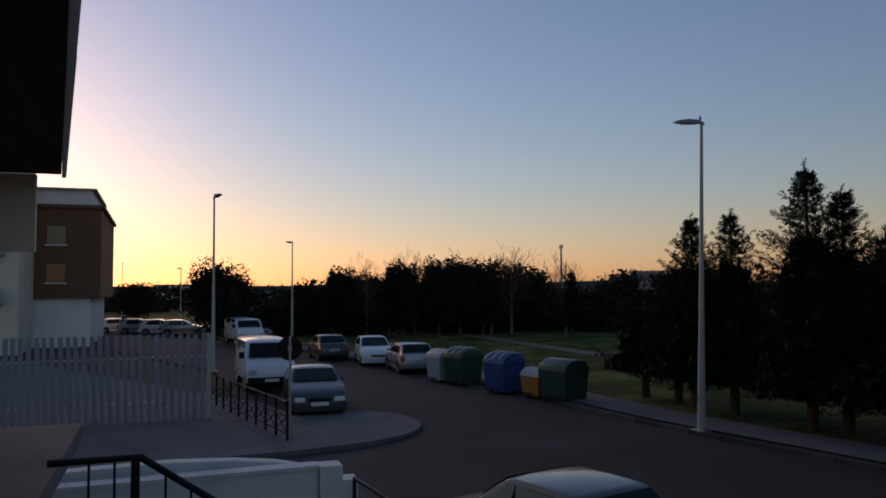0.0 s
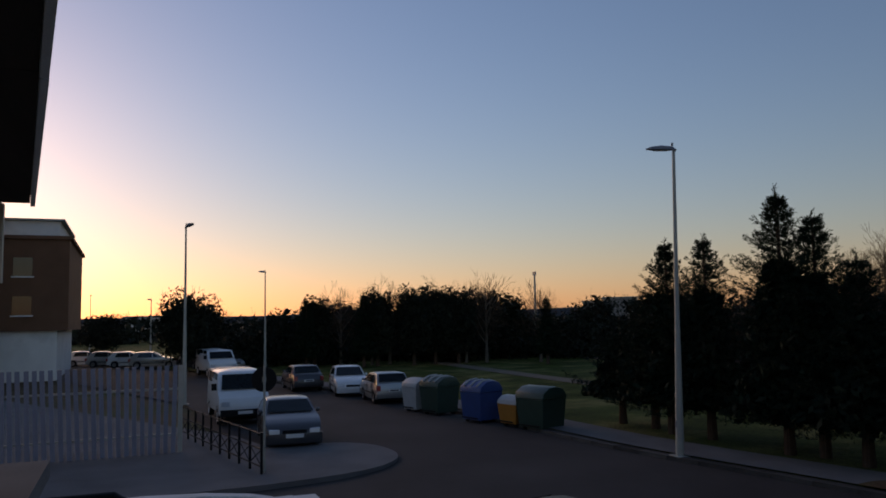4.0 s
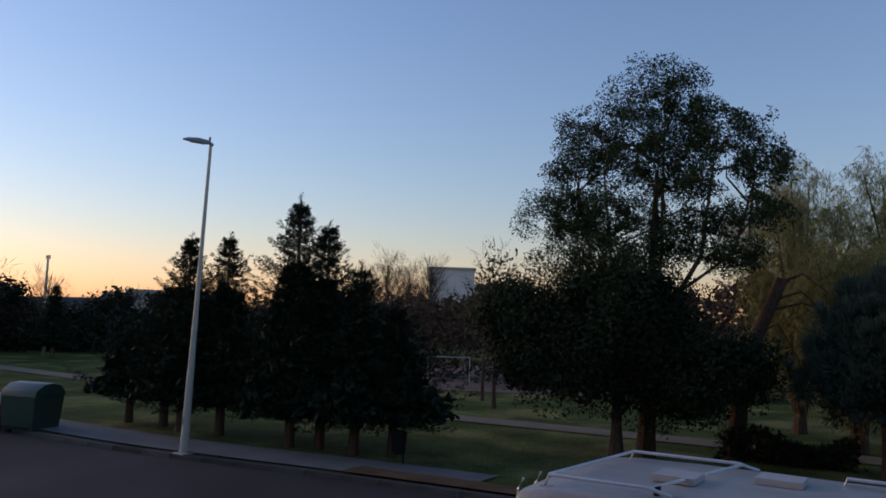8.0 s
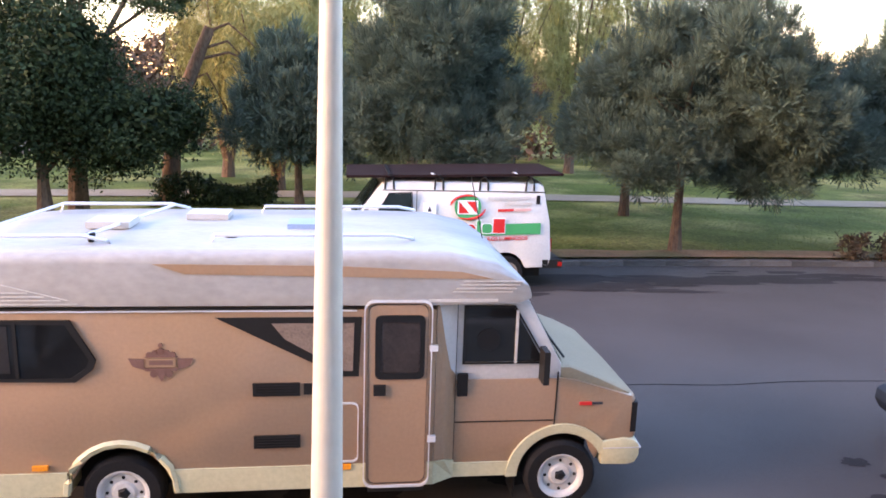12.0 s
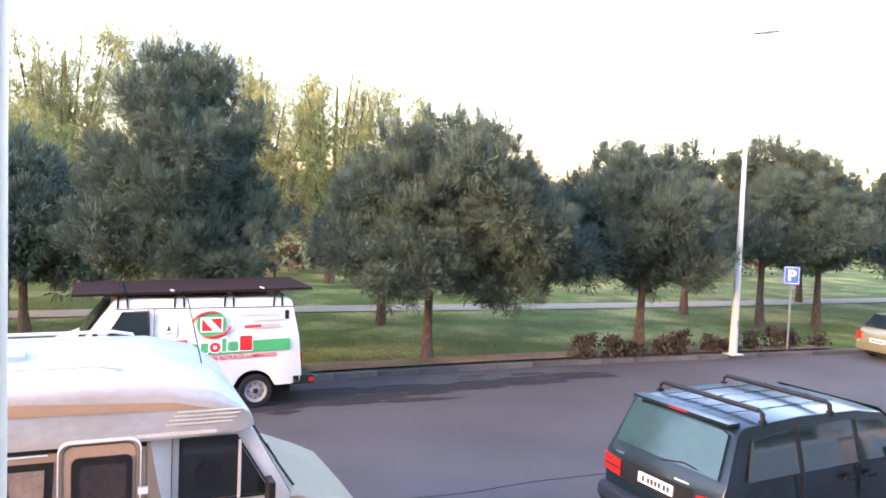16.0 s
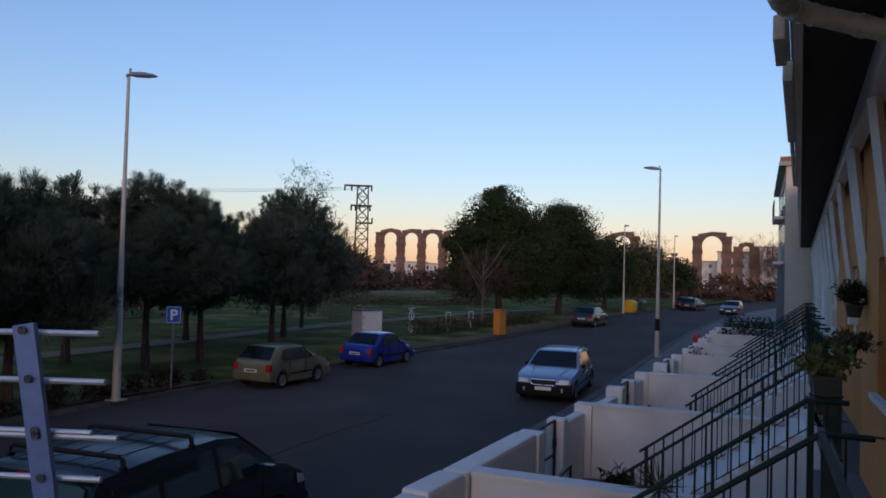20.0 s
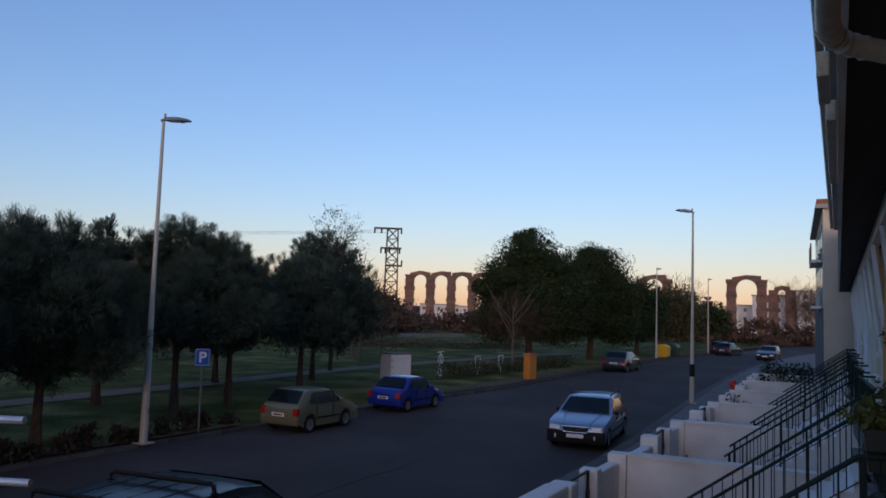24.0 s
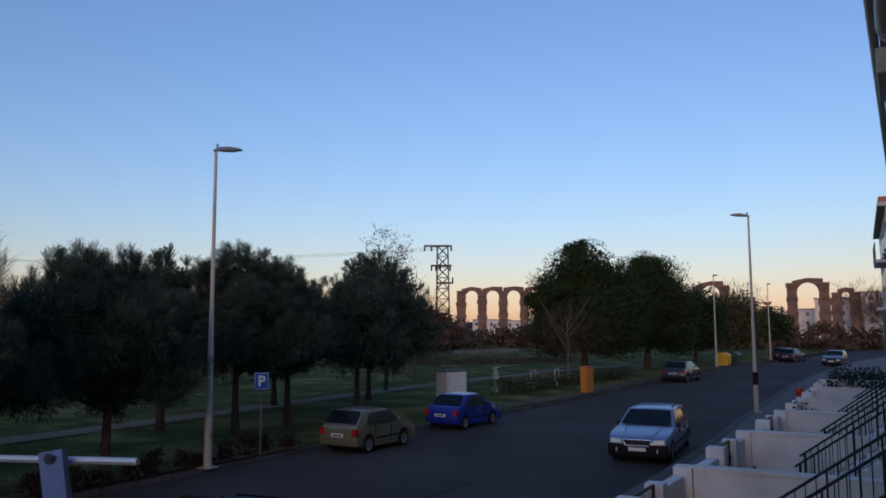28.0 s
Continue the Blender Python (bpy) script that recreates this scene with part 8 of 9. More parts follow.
for z, x0, x1, pins in ((H, -1.5, 0.75, (-1.45, -0.9, 0.7)), (H - 1.6, -0.95, 0.75, (-0.9, -0.55, -0.2, 0.6)), (H - 3.0, -0.45, 0.85, (0.8,))):
    arm = part("cross_arm", boxbm(x0, x1, -0.09, 0.09, z - 0.07, z + 0.07), RUSTY, py)
    for k in pins:
        up = 0.36 if z < H - 2 else -0.43
        part("insulator", lathe(bmesh.new(), [(0.04, 0), (0.08, 0.1), (0.05, 0.2), (0.08, 0.3), (0.03, 0.4)], 8, "z", (k, 0, z + min(0.05, up))), DARK, arm)
wires = thing("power_wires", "thin overhead power wires", "wires")
for k in (-1, 0, 1):
    pts = [Vector((54.8 + k * 0.9, 29.6 + k * 0.3, 10.2)).lerp(Vector((10 + k, 95, 12)), t) - Vector((0, 0, 4 * t * (1 - t) * 2.0)) for t in [i / 10 for i in range(11)]]
    part("wire", tubebm(pts, 0.009, 4), DARK, wires)

# small street furniture
ps = thing("parking_sign", "blue square parking sign on a grey post", "road sign", pose(18.3, 15.75, 0.1, 0, 0, -47))
part("post", tubebm([(0, 0, 0), (0, 0, 2.35)], 0.03, 8), RIMGREY, ps)
plate = part("plate", prism(bmesh.new(), rounded(-0.21, 0.21, 1.92, 2.42, 0.03), -0.045, -0.03), SIGNBLUE, ps)
frame_bars("plate_border", rounded(-0.19, 0.19, 1.94, 2.40, 0.02), -0.045, 0.014, SIGNWHITE, plate, 0.003)
letters("letter", "P", 0.42, SIGNWHITE, plate, facing_south(0, -0.049, 2.03), bold=0.012)
hut = thing("meter_hut", "small white brick utility hut beside the kerb", "utility hut", pose(38.0, 19.9, 0.1, 0, 0, -28))
part("wall", boxbm(-0.66, 0.66, -0.5, 0.5, 0, 1.35), CITY, hut)
part("roof", boxbm(-0.7, 0.7, -0.54, 0.54, 1.353, 1.42), PAVE, hut)
for j in range(7):
    for k in range(4):
        x = -0.62 + 0.31 * k + (0.15 if j % 2 else 0)
        part("brick", boxbm(x, min(0.64, x + 0.29), -0.512, -0.5, 0.03 + j * 0.185, 0.2 + j * 0.185), WHITEPAINT, hut)
kio = thing("street_cabinet", "orange street cabinet on the pavement edge", "cabinet", pose(43.2, 13.95, 0.1, 0, 0, -18) @ Matrix.Scale(0.88, 4))
part("body", boxbm(-0.36, 0.36, -0.25, 0.25, 0, 1.62), ORANGE, kio, bevel=0.02)
part("roof", boxbm(-0.42, 0.42, -0.31, 0.31, 1.623, 1.71), BRICK, kio, bevel=0.02)
part("door", boxbm(-0.3, 0.3, -0.262, -0.25, 0.15, 1.5), ORANGE, kio)
part("panel", boxbm(0.362, 0.372, -0.18, 0.18, 0.3, 1.3), BINGREY, kio)
hyd = thing("fire_hydrant", "red hydrant at the garden wall", "hydrant", pose(39.2, 2.75, 0.1))
part("body", lathe(bmesh.new(), [(0.16, 0), (0.16, 0.1), (0.13, 0.12), (0.13, 0.75), (0.17, 0.78), (0.17, 0.86), (0.1, 0.98)], 12), RED, hyd, smooth=True)
part("nozzle", tubebm([(-0.2, 0, 0.55), (0.2, 0, 0.55)], 0.06, 8), RED, hyd)
lb = thing("litter_bin", "dark litter bin on a post beside the lawn", "litter bin", pose(-11.6, 15.9, 0.1))
part("post", tubebm([(0, 0.2, 0), (0, 0.2, 0.95)], 0.03, 6), BLACKMETAL, lb)
part("basket", lathe(bmesh.new(), [(0.17, 0.3), (0.21, 0.85), (0.19, 0.85), (0.16, 0.33)], 14), BLACKMETAL, lb)
goal = thing("football_goal", "white metal football goal on the pitch", "goal", pose(-23.3, 36.3, 0.1, 0, 0, 31) @ Matrix.Scale(0.78, 4))
for a, b in (((-1.5, 0, 0), (-1.5, 0, 2)), ((1.5, 0, 0), (1.5, 0, 2)), ((-1.55, 0, 2), (1.55, 0, 2)), ((-1.5, 0, 2), (-1.5, 1, 0)), ((1.5, 0, 2), (1.5, 1, 0))):
    part("bar", tubebm([a, b], 0.032, 8), GALV, goal)
bench = thing("park_bench", "wooden park bench on the far path", "bench", pose(7.3, 36.2, 0.15))
for z, y in ((0.45, 0.0), (0.45, 0.16), (0.75, 0.32), (0.9, 0.34)):
    part("plank", boxbm(-0.8, 0.8, y, y + 0.12 if z < 0.5 else y + 0.03, z, z + (0.04 if z < 0.5 else 0.11)), BARK_PALE, bench)
for s in (-0.7, 0.7):
    part("leg", boxbm(s - 0.03, s + 0.03, 0.0, 0.36, 0, 0.448), BLACKMETAL, bench)


def hedge(name, label, x0, y0, x1, y1, h, w, seed, n, material, clump=0.0):
    r = rng(seed)
    L = math.hypot(x1 - x0, y1 - y0)
    t = r.random(n)
    if clump:
        # gather the twigs into separate bushes
        t = (np.floor(t * clump) + 0.5 + 0.36 * np.clip(r.normal(size=n) * 0.5, -1, 1) + 0.2 * np.sin(np.floor(t * clump) * 2.7)) / clump
    p = np.stack([x0 + (x1 - x0) * t + r.normal(size=n) * 0.08, y0 + (y1 - y0) * t + (r.random(n) - 0.5) * w, 0.1 + h * r.random(n) ** 0.8 * (0.75 + 0.25 * np.sin(t * L * 2.1))], 1)
    d = r.normal(size=(n, 3)) + np.array([0, 0, 0.8])
    v, f = merge(leaf_quads(r, p, d, 0.07, 0.3), needles(r, p[: n // 3], d[: n // 3], 0.16, 0.008, 3))
    return tagged(raw_mesh(name, v, f, material), label, "hedge", kind="stuff")


SHRUB = leaf_mat("bare_shrub", (0.075, 0.056, 0.040), (0.035, 0.028, 0.020), 0.9)
hedge("low_hedge", "row of low brown shrubs along the kerb", 11.2, 16.15, 20.0, 15.95, 0.66, 0.4, 3, 2600, SHRUB, 11)
hedge("bush", "low dark clipped bush on the grass", -5.6, 23.4, -2.2, 23.7, 0.95, 1.2, 4, 4200, EVERGREEN)
hedge("roadside_hedge", "dark roadside scrub east of the hut", 40, 18, 56, 15.2, 0.9, 1.2, 5, 4000, HEDGE)

hedge("far_shrubs", "low brown scrub at the far edge of the lawn", 62, 45, 78, 27, 0.9, 3.0, 6, 6000, SHRUB)

# landing where the camera stands, with its railing
land = thing("entrance_landing", "paved entrance landing with a dark railing", "landing")
part("slab", boxbm(-0.85, 2.2, 0.045, 0.95, FLOOR - 0.2, FLOOR), PAVE, land)
part("support_wall", boxbm(-0.85, 2.2, 0.045, 0.93, 0.12, FLOOR - 0.203), WHITEPAINT, land)
part("top_rail", boxbm(-0.85, 2.2, 0.90, 0.94, FLOOR + 0.52, FLOOR + 0.55), GREENMETAL, land)
for k in range(26):
    part("bar", boxbm(-0.8 + k * 0.118, -0.786 + k * 0.118, 0.913, 0.927, FLOOR, FLOOR + 0.52), GREENMETAL, land)

# steel bar with short rods at the balcony; its blue is painted-in sky reflection
tip, down = Vector((1.2726, 0.6999, 3.7202)), Vector((0.0408, -0.1847, -1.0)).normalized()
rod_way = Vector((math.cos(radians(-74.75)), math.sin(radians(-74.75)), 0.0166))
across = (rod_way - rod_way.dot(down) * down).normalized()
back = (-down).cross(across)
rod_way = Vector((rod_way.dot(across), rod_way.dot(back), -rod_way.dot(down)))
long = (tip.z - FLOOR) / -down.z
foot = tip + down * long
ant = thing("aerial", "steel bar with short rods beside the balcony, sky reflection coloured in", "aerial", Matrix(((across.x, back.x, -down.x, foot.x), (across.y, back.y, -down.y, foot.y), (across.z, back.z, -down.z, foot.z), (0, 0, 0, 1))))
part("bar", boxbm(-0.0115, 0.0115, -0.003, 0.003, 0.0, long), SKYSTEEL, ant, bevel=0.001)
for s0, reach in ((0.0089, 0.0733), (0.0576, 0.0735), (0.1092, 0.0519), (0.1136, 0.0787), (0.1555, 0.0553), (0.21, 0.07), (0.26, 0.07)):
    z = long - s0
    hub = Vector((0, 0.009, z))
    rod = part("rod", tubebm([hub - rod_way * 0.062, hub + rod_way * reach], 0.0031, 8), ALU, ant, smooth=True)
    part("screw", lathe(bmesh.new(), [(0.0045, -0.006), (0.003, -0.003)], 8, "y", (0, 0, z + 0.003)), CHROME, rod)


# ---- the minivan at the near kerb ----
TEALGLASS = mat("teal_glass", (0.020, 0.050, 0.050), 0.08, var=0.1, scale=1.5, fine=8, spec=0.35)


def minivan():
    root = thing("parked_minivan", "dark teal minivan with roof bars parked at the kerb", "car", on_road(5.89, 6.62, 4))
    L, W, H = 4.45, 1.83, 1.70
    hw = W / 2
    arch = lambda c: [(c - 0.37 * math.cos(a), 0.31 + 0.37 * math.sin(a)) for a in [math.pi * i / 10 for i in range(11)]][1:-1]
    prof = [(0.06, 0.42), (0.02, 0.62), (0.03, 0.98), (0.10, 1.10), (0.32, 1.60), (0.42, 1.66), (1.3, 1.70), (2.3, 1.68), (2.75, 1.62), (3.55, 1.12), (3.75, 1.06), (4.25, 0.84), (4.38, 0.72), (4.42, 0.46), (4.35, 0.26), (4.02, 0.24)]
    prof += arch(3.52)[::-1] + [(3.12, 0.22), (1.00, 0.22)] + arch(0.60)[::-1] + [(0.21, 0.30)]

    def half(x, z):
        t = max(0.0, (z - 0.98) / 0.72)
        e = max(0.0, abs(x - L / 2) / (L / 2) - 0.82) / 0.18
        return hw * (1 - 0.17 * t - 0.05 * e) * (0.97 if z < 0.32 else 1)
    part("body", loft(prof, half, rows=(-1, -0.985, -0.9, -0.6, 0, 0.6, 0.9, 0.985, 1), plan=0.02, xc=L / 2, crown=0.035), P_TEAL, root, smooth=True, bevel=0.012)
    part("underbody", boxbm(0.3, 4.1, -0.7, 0.7, 0.17, 0.5), DARK, root)

    def tail_plate(name, pts, material, label="", out=0.012, parent=None, bow=0.03):
        """A plate on the sloping tail, from (y, z) points."""
        f = lambda z: np.interp(z, [0.42, 0.62, 0.98, 1.10, 1.60, 1.66], [0.06, 0.02, 0.03, 0.10, 0.32, 0.42])
        bm = bmesh.new()
        a = [bm.verts.new((f(z) - out + bow * (abs(y) / hw) ** 3, y, z)) for y, z in pts]
        b = [bm.verts.new((f(z) + 0.05, y, z)) for y, z in pts]
        bm.faces.new(a)
        bm.faces.new(b[::-1])
        for i in range(len(a)):
            j = (i + 1) % len(a)
            bm.faces.new((a[j], a[i], b[i], b[j]))
        bmesh.ops.recalc_face_normals(bm, faces=bm.faces)
        return part(name, bm, material, parent or root, label)
    tail_plate("rear_window", [(-0.76, 1.12), (0.76, 1.12), (0.70, 1.55), (0.62, 1.58), (-0.62, 1.58), (-0.70, 1.55)], TEALGLASS, "dark teal-tinted rear window", 0.006, None, 0.0)
    part("rear_spoiler", boxbm(0.29, 0.46, -0.70, 0.70, 1.635, 1.662), P_TEAL, root, bevel=0.010)
    part("brake_light", boxbm(0.282, 0.30, -0.14, 0.14, 1.640, 1.657), REDLENS, root)
    tail_plate("tailgate_recess", [(-0.52, 0.72), (0.52, 0.72), (0.50, 0.95), (-0.50, 0.95)], DARK, "", 0.006)
    pl = tail_plate("rear_plate", [(-0.26, 0.79), (0.26, 0.79), (0.26, 0.90), (-0.26, 0.90)], PLATE, "white number plate", 0.022)
    for y0 in (-0.215, -0.16, -0.085, -0.03, 0.025, 0.08, 0.16):
        y1 = y0 + 0.036
        tail_plate("plate_bar", [(y0, 0.815), (y1, 0.815), (y1, 0.875), (y0, 0.875)], INK, "", 0.027, pl)
    tail_plate("badge_bar", [(-0.46, 0.988), (-0.26, 0.988), (-0.26, 1.0), (-0.46, 1.0)], CHROME, "", 0.014)
    tail_plate("badge_bar", [(0.54, 1.003), (0.68, 1.003), (0.68, 1.015), (0.54, 1.015)], CHROME, "", 0.014)
    tail_plate("gate_handle", [(-0.09, 0.60), (0.09, 0.60), (0.09, 0.635), (-0.09, 0.635)], BLACKMETAL, "", 0.02)
    for s in (-1, 1):
        tl = tail_plate("tail_light", [(s * 0.56, 0.74), (s * 0.86, 0.76), (s * 0.86, 0.95), (s * 0.57, 0.92)], REDLENS, "red tail light", 0.016)
        tail_plate("light_mask", [(s * 0.57, 0.815), (s * 0.855, 0.83), (s * 0.855, 0.845), (s * 0.57, 0.83)], DARK, "", 0.019, tl)
        panel_on("light_side", [(0.05, 0.76), (0.17, 0.78), (0.16, 0.95), (0.06, 0.95)], half, s, REDLENS, root, 0.006)
    part("wiper", tubebm([(0.10, 0.02, 1.10), (0.12, -0.30, 1.16), (0.11, -0.48, 1.14)], 0.009, 5), DARK, root)
    part("rear_bumper", loft([(0.20, 0.30), (0.19, 0.56), (0.02, 0.60), (-0.07, 0.56), (-0.08, 0.44), (0.0, 0.32)], lambda x, z: hw * 1.005, rows=(-1, -0.97, -0.8, -0.4, 0, 0.4, 0.8, 0.97, 1), plan=0.03, xc=L / 2), mat("grey_bumper", (0.014, 0.018, 0.024), 0.6, spec=0.2, var=0.1), root, "grey plastic rear bumper", smooth=True, bevel=0.012)
    part("front_bumper", loft([(4.0, 0.26), (4.05, 0.50), (4.40, 0.54), (4.47, 0.44), (4.40, 0.24)], lambda x, z: hw * 0.99, plan=0.03, xc=L / 2), bpy.data.materials["grey_bumper"], root, smooth=True)
    hitch = part("tow_bar", tubebm([(0.1, 0, 0.30), (-0.12, 0, 0.30), (-0.16, 0, 0.36)], 0.02, 6), BLACKMETAL, root)
    part("tow_ball", lathe(bmesh.new(), [(0.005, -0.03), (0.024, -0.015), (0.027, 0), (0.024, 0.015), (0.005, 0.03)], 10, "z", (-0.16, 0, 0.385)), CHROME, hitch, smooth=True)
    for s in (-1, 1):
        for pts in ([(0.42, 1.10), (0.55, 1.50), (1.18, 1.56), (1.20, 1.10)], [(1.28, 1.10), (1.26, 1.56), (2.16, 1.56), (2.20, 1.10)], [(2.28, 1.10), (2.24, 1.55), (2.66, 1.52), (3.22, 1.14), (3.20, 1.10)]):
            w = panel_on("side_window", pts, half, s, GLASS, root, 0.006, 0.02, "dark side window")
        panel_on("window_band", [(1.20, 1.09), (1.18, 1.57), (1.265, 1.57), (1.285, 1.09)], half, s, DARK, root, 0.004)
        panel_on("window_band", [(2.20, 1.09), (2.165, 1.57), (2.24, 1.56), (2.285, 1.09)], half, s, DARK, root, 0.004)
        for x in (1.24, 2.24, 3.18):
            panel_on("door_seam", [(x, 0.42), (x, 1.06), (x + 0.01, 1.06), (x + 0.01, 0.42)], half, s, BLACKMETAL, root, 0.003)
        for x in (1.95, 2.32):
            panel_on("door_handle", [(x, 0.92), (x, 0.96), (x + 0.17, 0.96), (x + 0.17, 0.92)], half, s, DARK, root, 0.03)
        panel_on("side_moulding", [(1.18, 0.44), (1.18, 0.52), (3.2, 0.52), (3.2, 0.44)], half, s, bpy.data.materials["grey_bumper"], root, 0.014)
        panel_on("headlight", [(4.10, 0.70), (4.05, 0.84), (4.22, 0.80), (4.30, 0.68)], half, s, CLEARLENS, root, 0.01)
        part("wing_mirror", boxbm(3.02, 3.12, s * (hw + 0.10) - 0.1, s * (hw + 0.10) + 0.1, 1.02, 1.20), P_TEAL, root, bevel=0.03)
        for x in (0.60, 3.52):
            w = wheel(root, x, s * (hw - 0.115), 0.31, ALU, s, 3, 0.2, ALU)
            part("wheel_cover", lathe(bmesh.new(), [(0.02, s * 0.112), (0.12, s * 0.108), (0.21, s * 0.085), (0.2, s * 0.05)], 24, "y"), ALU, w, "silver plastic wheel cover", smooth=True)
            for k in range(3):
                a = 2 * math.pi * k / 3 + 0.5
                part("cover_slot", lathe(bmesh.new(), [(0.032, s * 0.090), (0.030, s * 0.109)], 8, "y", (0.145 * math.cos(a), 0, 0.145 * math.sin(a))), BLACKMETAL, w)
    scr = bmesh.new()
    scr.faces.new([scr.verts.new(p) for p in ((3.52, -0.80, 1.13), (3.52, 0.80, 1.13), (2.80, 0.70, 1.60), (2.80, -0.70, 1.60))])
    bmesh.ops.solidify(scr, geom=scr.faces[:], thickness=0.03)
    part("windscreen", scr, GLASS, root).location = (0.015, 0, 0.02)
    for x in (0.75, 1.85):
        b = part("roof_bar", tubebm([(x, -0.75, 1.66), (x, -0.735, 1.735), (x, -0.69, 1.765), (x, 0.69, 1.765), (x, 0.735, 1.735), (x, 0.75, 1.66)], 0.029, 8), DARK, root, "black roof bar", smooth=True)
        for s in (-1, 1):
            part("bar_foot", boxbm(x - 0.035, x + 0.035, s * 0.745 - 0.025, s * 0.745 + 0.025, 1.60, 1.675), DARK, b, bevel=0.012)
    for y in (-0.45, -0.15, 0.15, 0.45):
        part("roof_crease", boxbm(0.5, 2.3, y - 0.003, y + 0.003, 1.690, 1.698), P_TEAL, root)
    return root


minivan()


# ---- front of the camera's own garden: white pier, brick wall, green gate ----
fw = thing("front_wall", "white pier and cap over a terracotta brick wall", "garden wall", group="front walls")
MORTAR = mat("mortar", (0.34, 0.25, 0.19), 0.95, var=0.15, fine=60, bump=0.3)
part("pier", boxbm(3.92, 4.28, 3.62, 3.92, 0.05, 1.325), WHITEPAINT, fw, bevel=0.06)
part("wall", boxbm(4.03, 4.28, 0.6, 3.615, 0.05, 1.32), WHITEPAINT, fw, bevel=0.03)
part("brick_bed", boxbm(3.952, 4.027, 0.6, 3.615, 0.05, 1.255), MORTAR, fw)
brick = None
for j in range(16):
    for k in range(12):
        y = 3.58 - k * 0.25 - (0.125 if j % 2 else 0)
        if brick is None:
            brick = part("brick", boxbm(-0.012, 0.0, -0.115, 0.115, -0.033, 0.033), BRICK, fw, bevel=0.004)
            ob = brick
        else:
            ob = new("brick", brick.data)
            ob.parent = fw
        ob.location = (3.952, y - 0.115, 0.105 + j * 0.0745)
garden_gate(2.72, 3.36, 3.86, 3.42, 1.18, "green metal garden gate with thin pale bars")
rl = thing("garden_railing", "dark brown metal railing on the garden wall", "railing")
part("top_rail", boxbm(4.30, 9.1, 3.46, 3.50, 1.20, 1.34), BLACKMETAL, rl)
for k in range(46):
    part("bar", boxbm(4.36 + k * 0.102, 4.375 + k * 0.102, 3.473, 3.487, 0.1, 1.20), BLACKMETAL, rl)
wl = thing("front_wall", "low white front wall beside the gate", "garden wall", group="front walls")
part("wall", boxbm(-0.8, 2.35, 3.32, 3.5, 0.05, 0.9), WHITEPAINT, wl, bevel=0.03)
part("pier", boxbm(2.353, 2.68, 3.26, 3.56, 0.05, 1.05), WHITEPAINT, wl, bevel=0.04)


# ---- plants in pots by the stairs and on the porch ----
def potted(x, y, z, pot_r, pot_h, h, spread, seed, material, label, blade=0.25, n=260, sides=16):
    r = rng(seed)
    root = thing("potted_plant", label, "potted plant", pose(x, y, z), group="potted plants")
    part("pot", lathe(bmesh.new(), [(pot_r * 0.7, 0), (pot_r, pot_h * 0.92), (pot_r * 1.1, pot_h * 0.93), (pot_r * 1.1, pot_h), (pot_r * 0.9, pot_h), (pot_r * 0.88, pot_h * 0.9)], sides), POT, root, smooth=sides > 4).rotation_euler = (0, 0, radians(45 if sides == 4 else 0))
    p, d = on_blobs(r, [(0, 0, pot_h + h * 0.5, spread, spread, h * 0.5), (spread * 0.7, 0, pot_h + h * 0.35, spread * 0.7, spread * 0.6, h * 0.3), (-spread * 0.6, 0.05, pot_h + h * 0.4, spread * 0.6, spread * 0.6, h * 0.3)], n, 0.2)
    v, f = merge(leaf_quads(r, p, d, blade * 0.32, 0.2, 0.5), needles(r, p[: n // 2], d[: n // 2], blade * 0.6, 0.008, 2))
    raw_mesh("foliage", v, f, material, root)
    for k in range(5):
        a = r.random() * 6.3
        part("stem", tubebm([(0, 0, pot_h * 0.8), (math.cos(a) * spread * 0.4, math.sin(a) * spread * 0.4, pot_h + h * 0.4), (math.cos(a) * spread * 0.8, math.sin(a) * spread * 0.8, pot_h + h * 0.7)], [0.012, 0.008, 0.004], 5), BARK, root)
    return root


def yucca(x, y, z, h, seed):
    r = rng(seed)
    root = thing("yucca_plant", "yucca with a bare stem and stiff narrow leaves", "potted plant", pose(x, y, z))
    part("pot", lathe(bmesh.new(), [(0.14, 0), (0.19, 0.3), (0.2, 0.34), (0.16, 0.34)], 14), POT, root, smooth=True)
    part("stem", tubebm([(0, 0, 0.2), (0.03, 0, h * 0.5), (0, 0, h * 0.75)], [0.03, 0.025, 0.02], 6), BARK, root)
    p = np.tile([0, 0, h * 0.75], (40, 1)) + r.normal(size=(40, 3)) * 0.03
    d = r.normal(size=(40, 3)) * np.array([1, 1, 0.6]) + np.array([0, 0, 0.7])
    q = np.tile([0.02, 0, h * 0.3], (30, 1)) + r.normal(size=(30, 3)) * 0.03
    v, f = merge(needles(r, p, d, 0.36, 0.012, 2), needles(r, q, d[:30], 0.3, 0.012, 2))
    raw_mesh("leaves", v, f, OLIVE, root)
    return root


LEAFY = leaf_mat("pot_plant_leaves", (0.16, 0.17, 0.05), (0.06, 0.08, 0.03))
potted(7.72, -0.50, 2.70, 0.15, 0.32, 0.26, 0.25, 201, LEAFY, "straggly yellow-green plant in a dark square planter", 0.12, 300, sides=4)
potted(8.95, -0.82, 3.45, 0.08, 0.12, 0.24, 0.16, 202, EVERGREEN, "dark leafy plant hanging at the porch post", 0.11, 300)
potted(12.4, 1.9, 0.13, 0.2, 0.3, 0.5, 0.3, 203, EVERGREEN, "dark plant in a pot in the front garden", 0.2, 240)
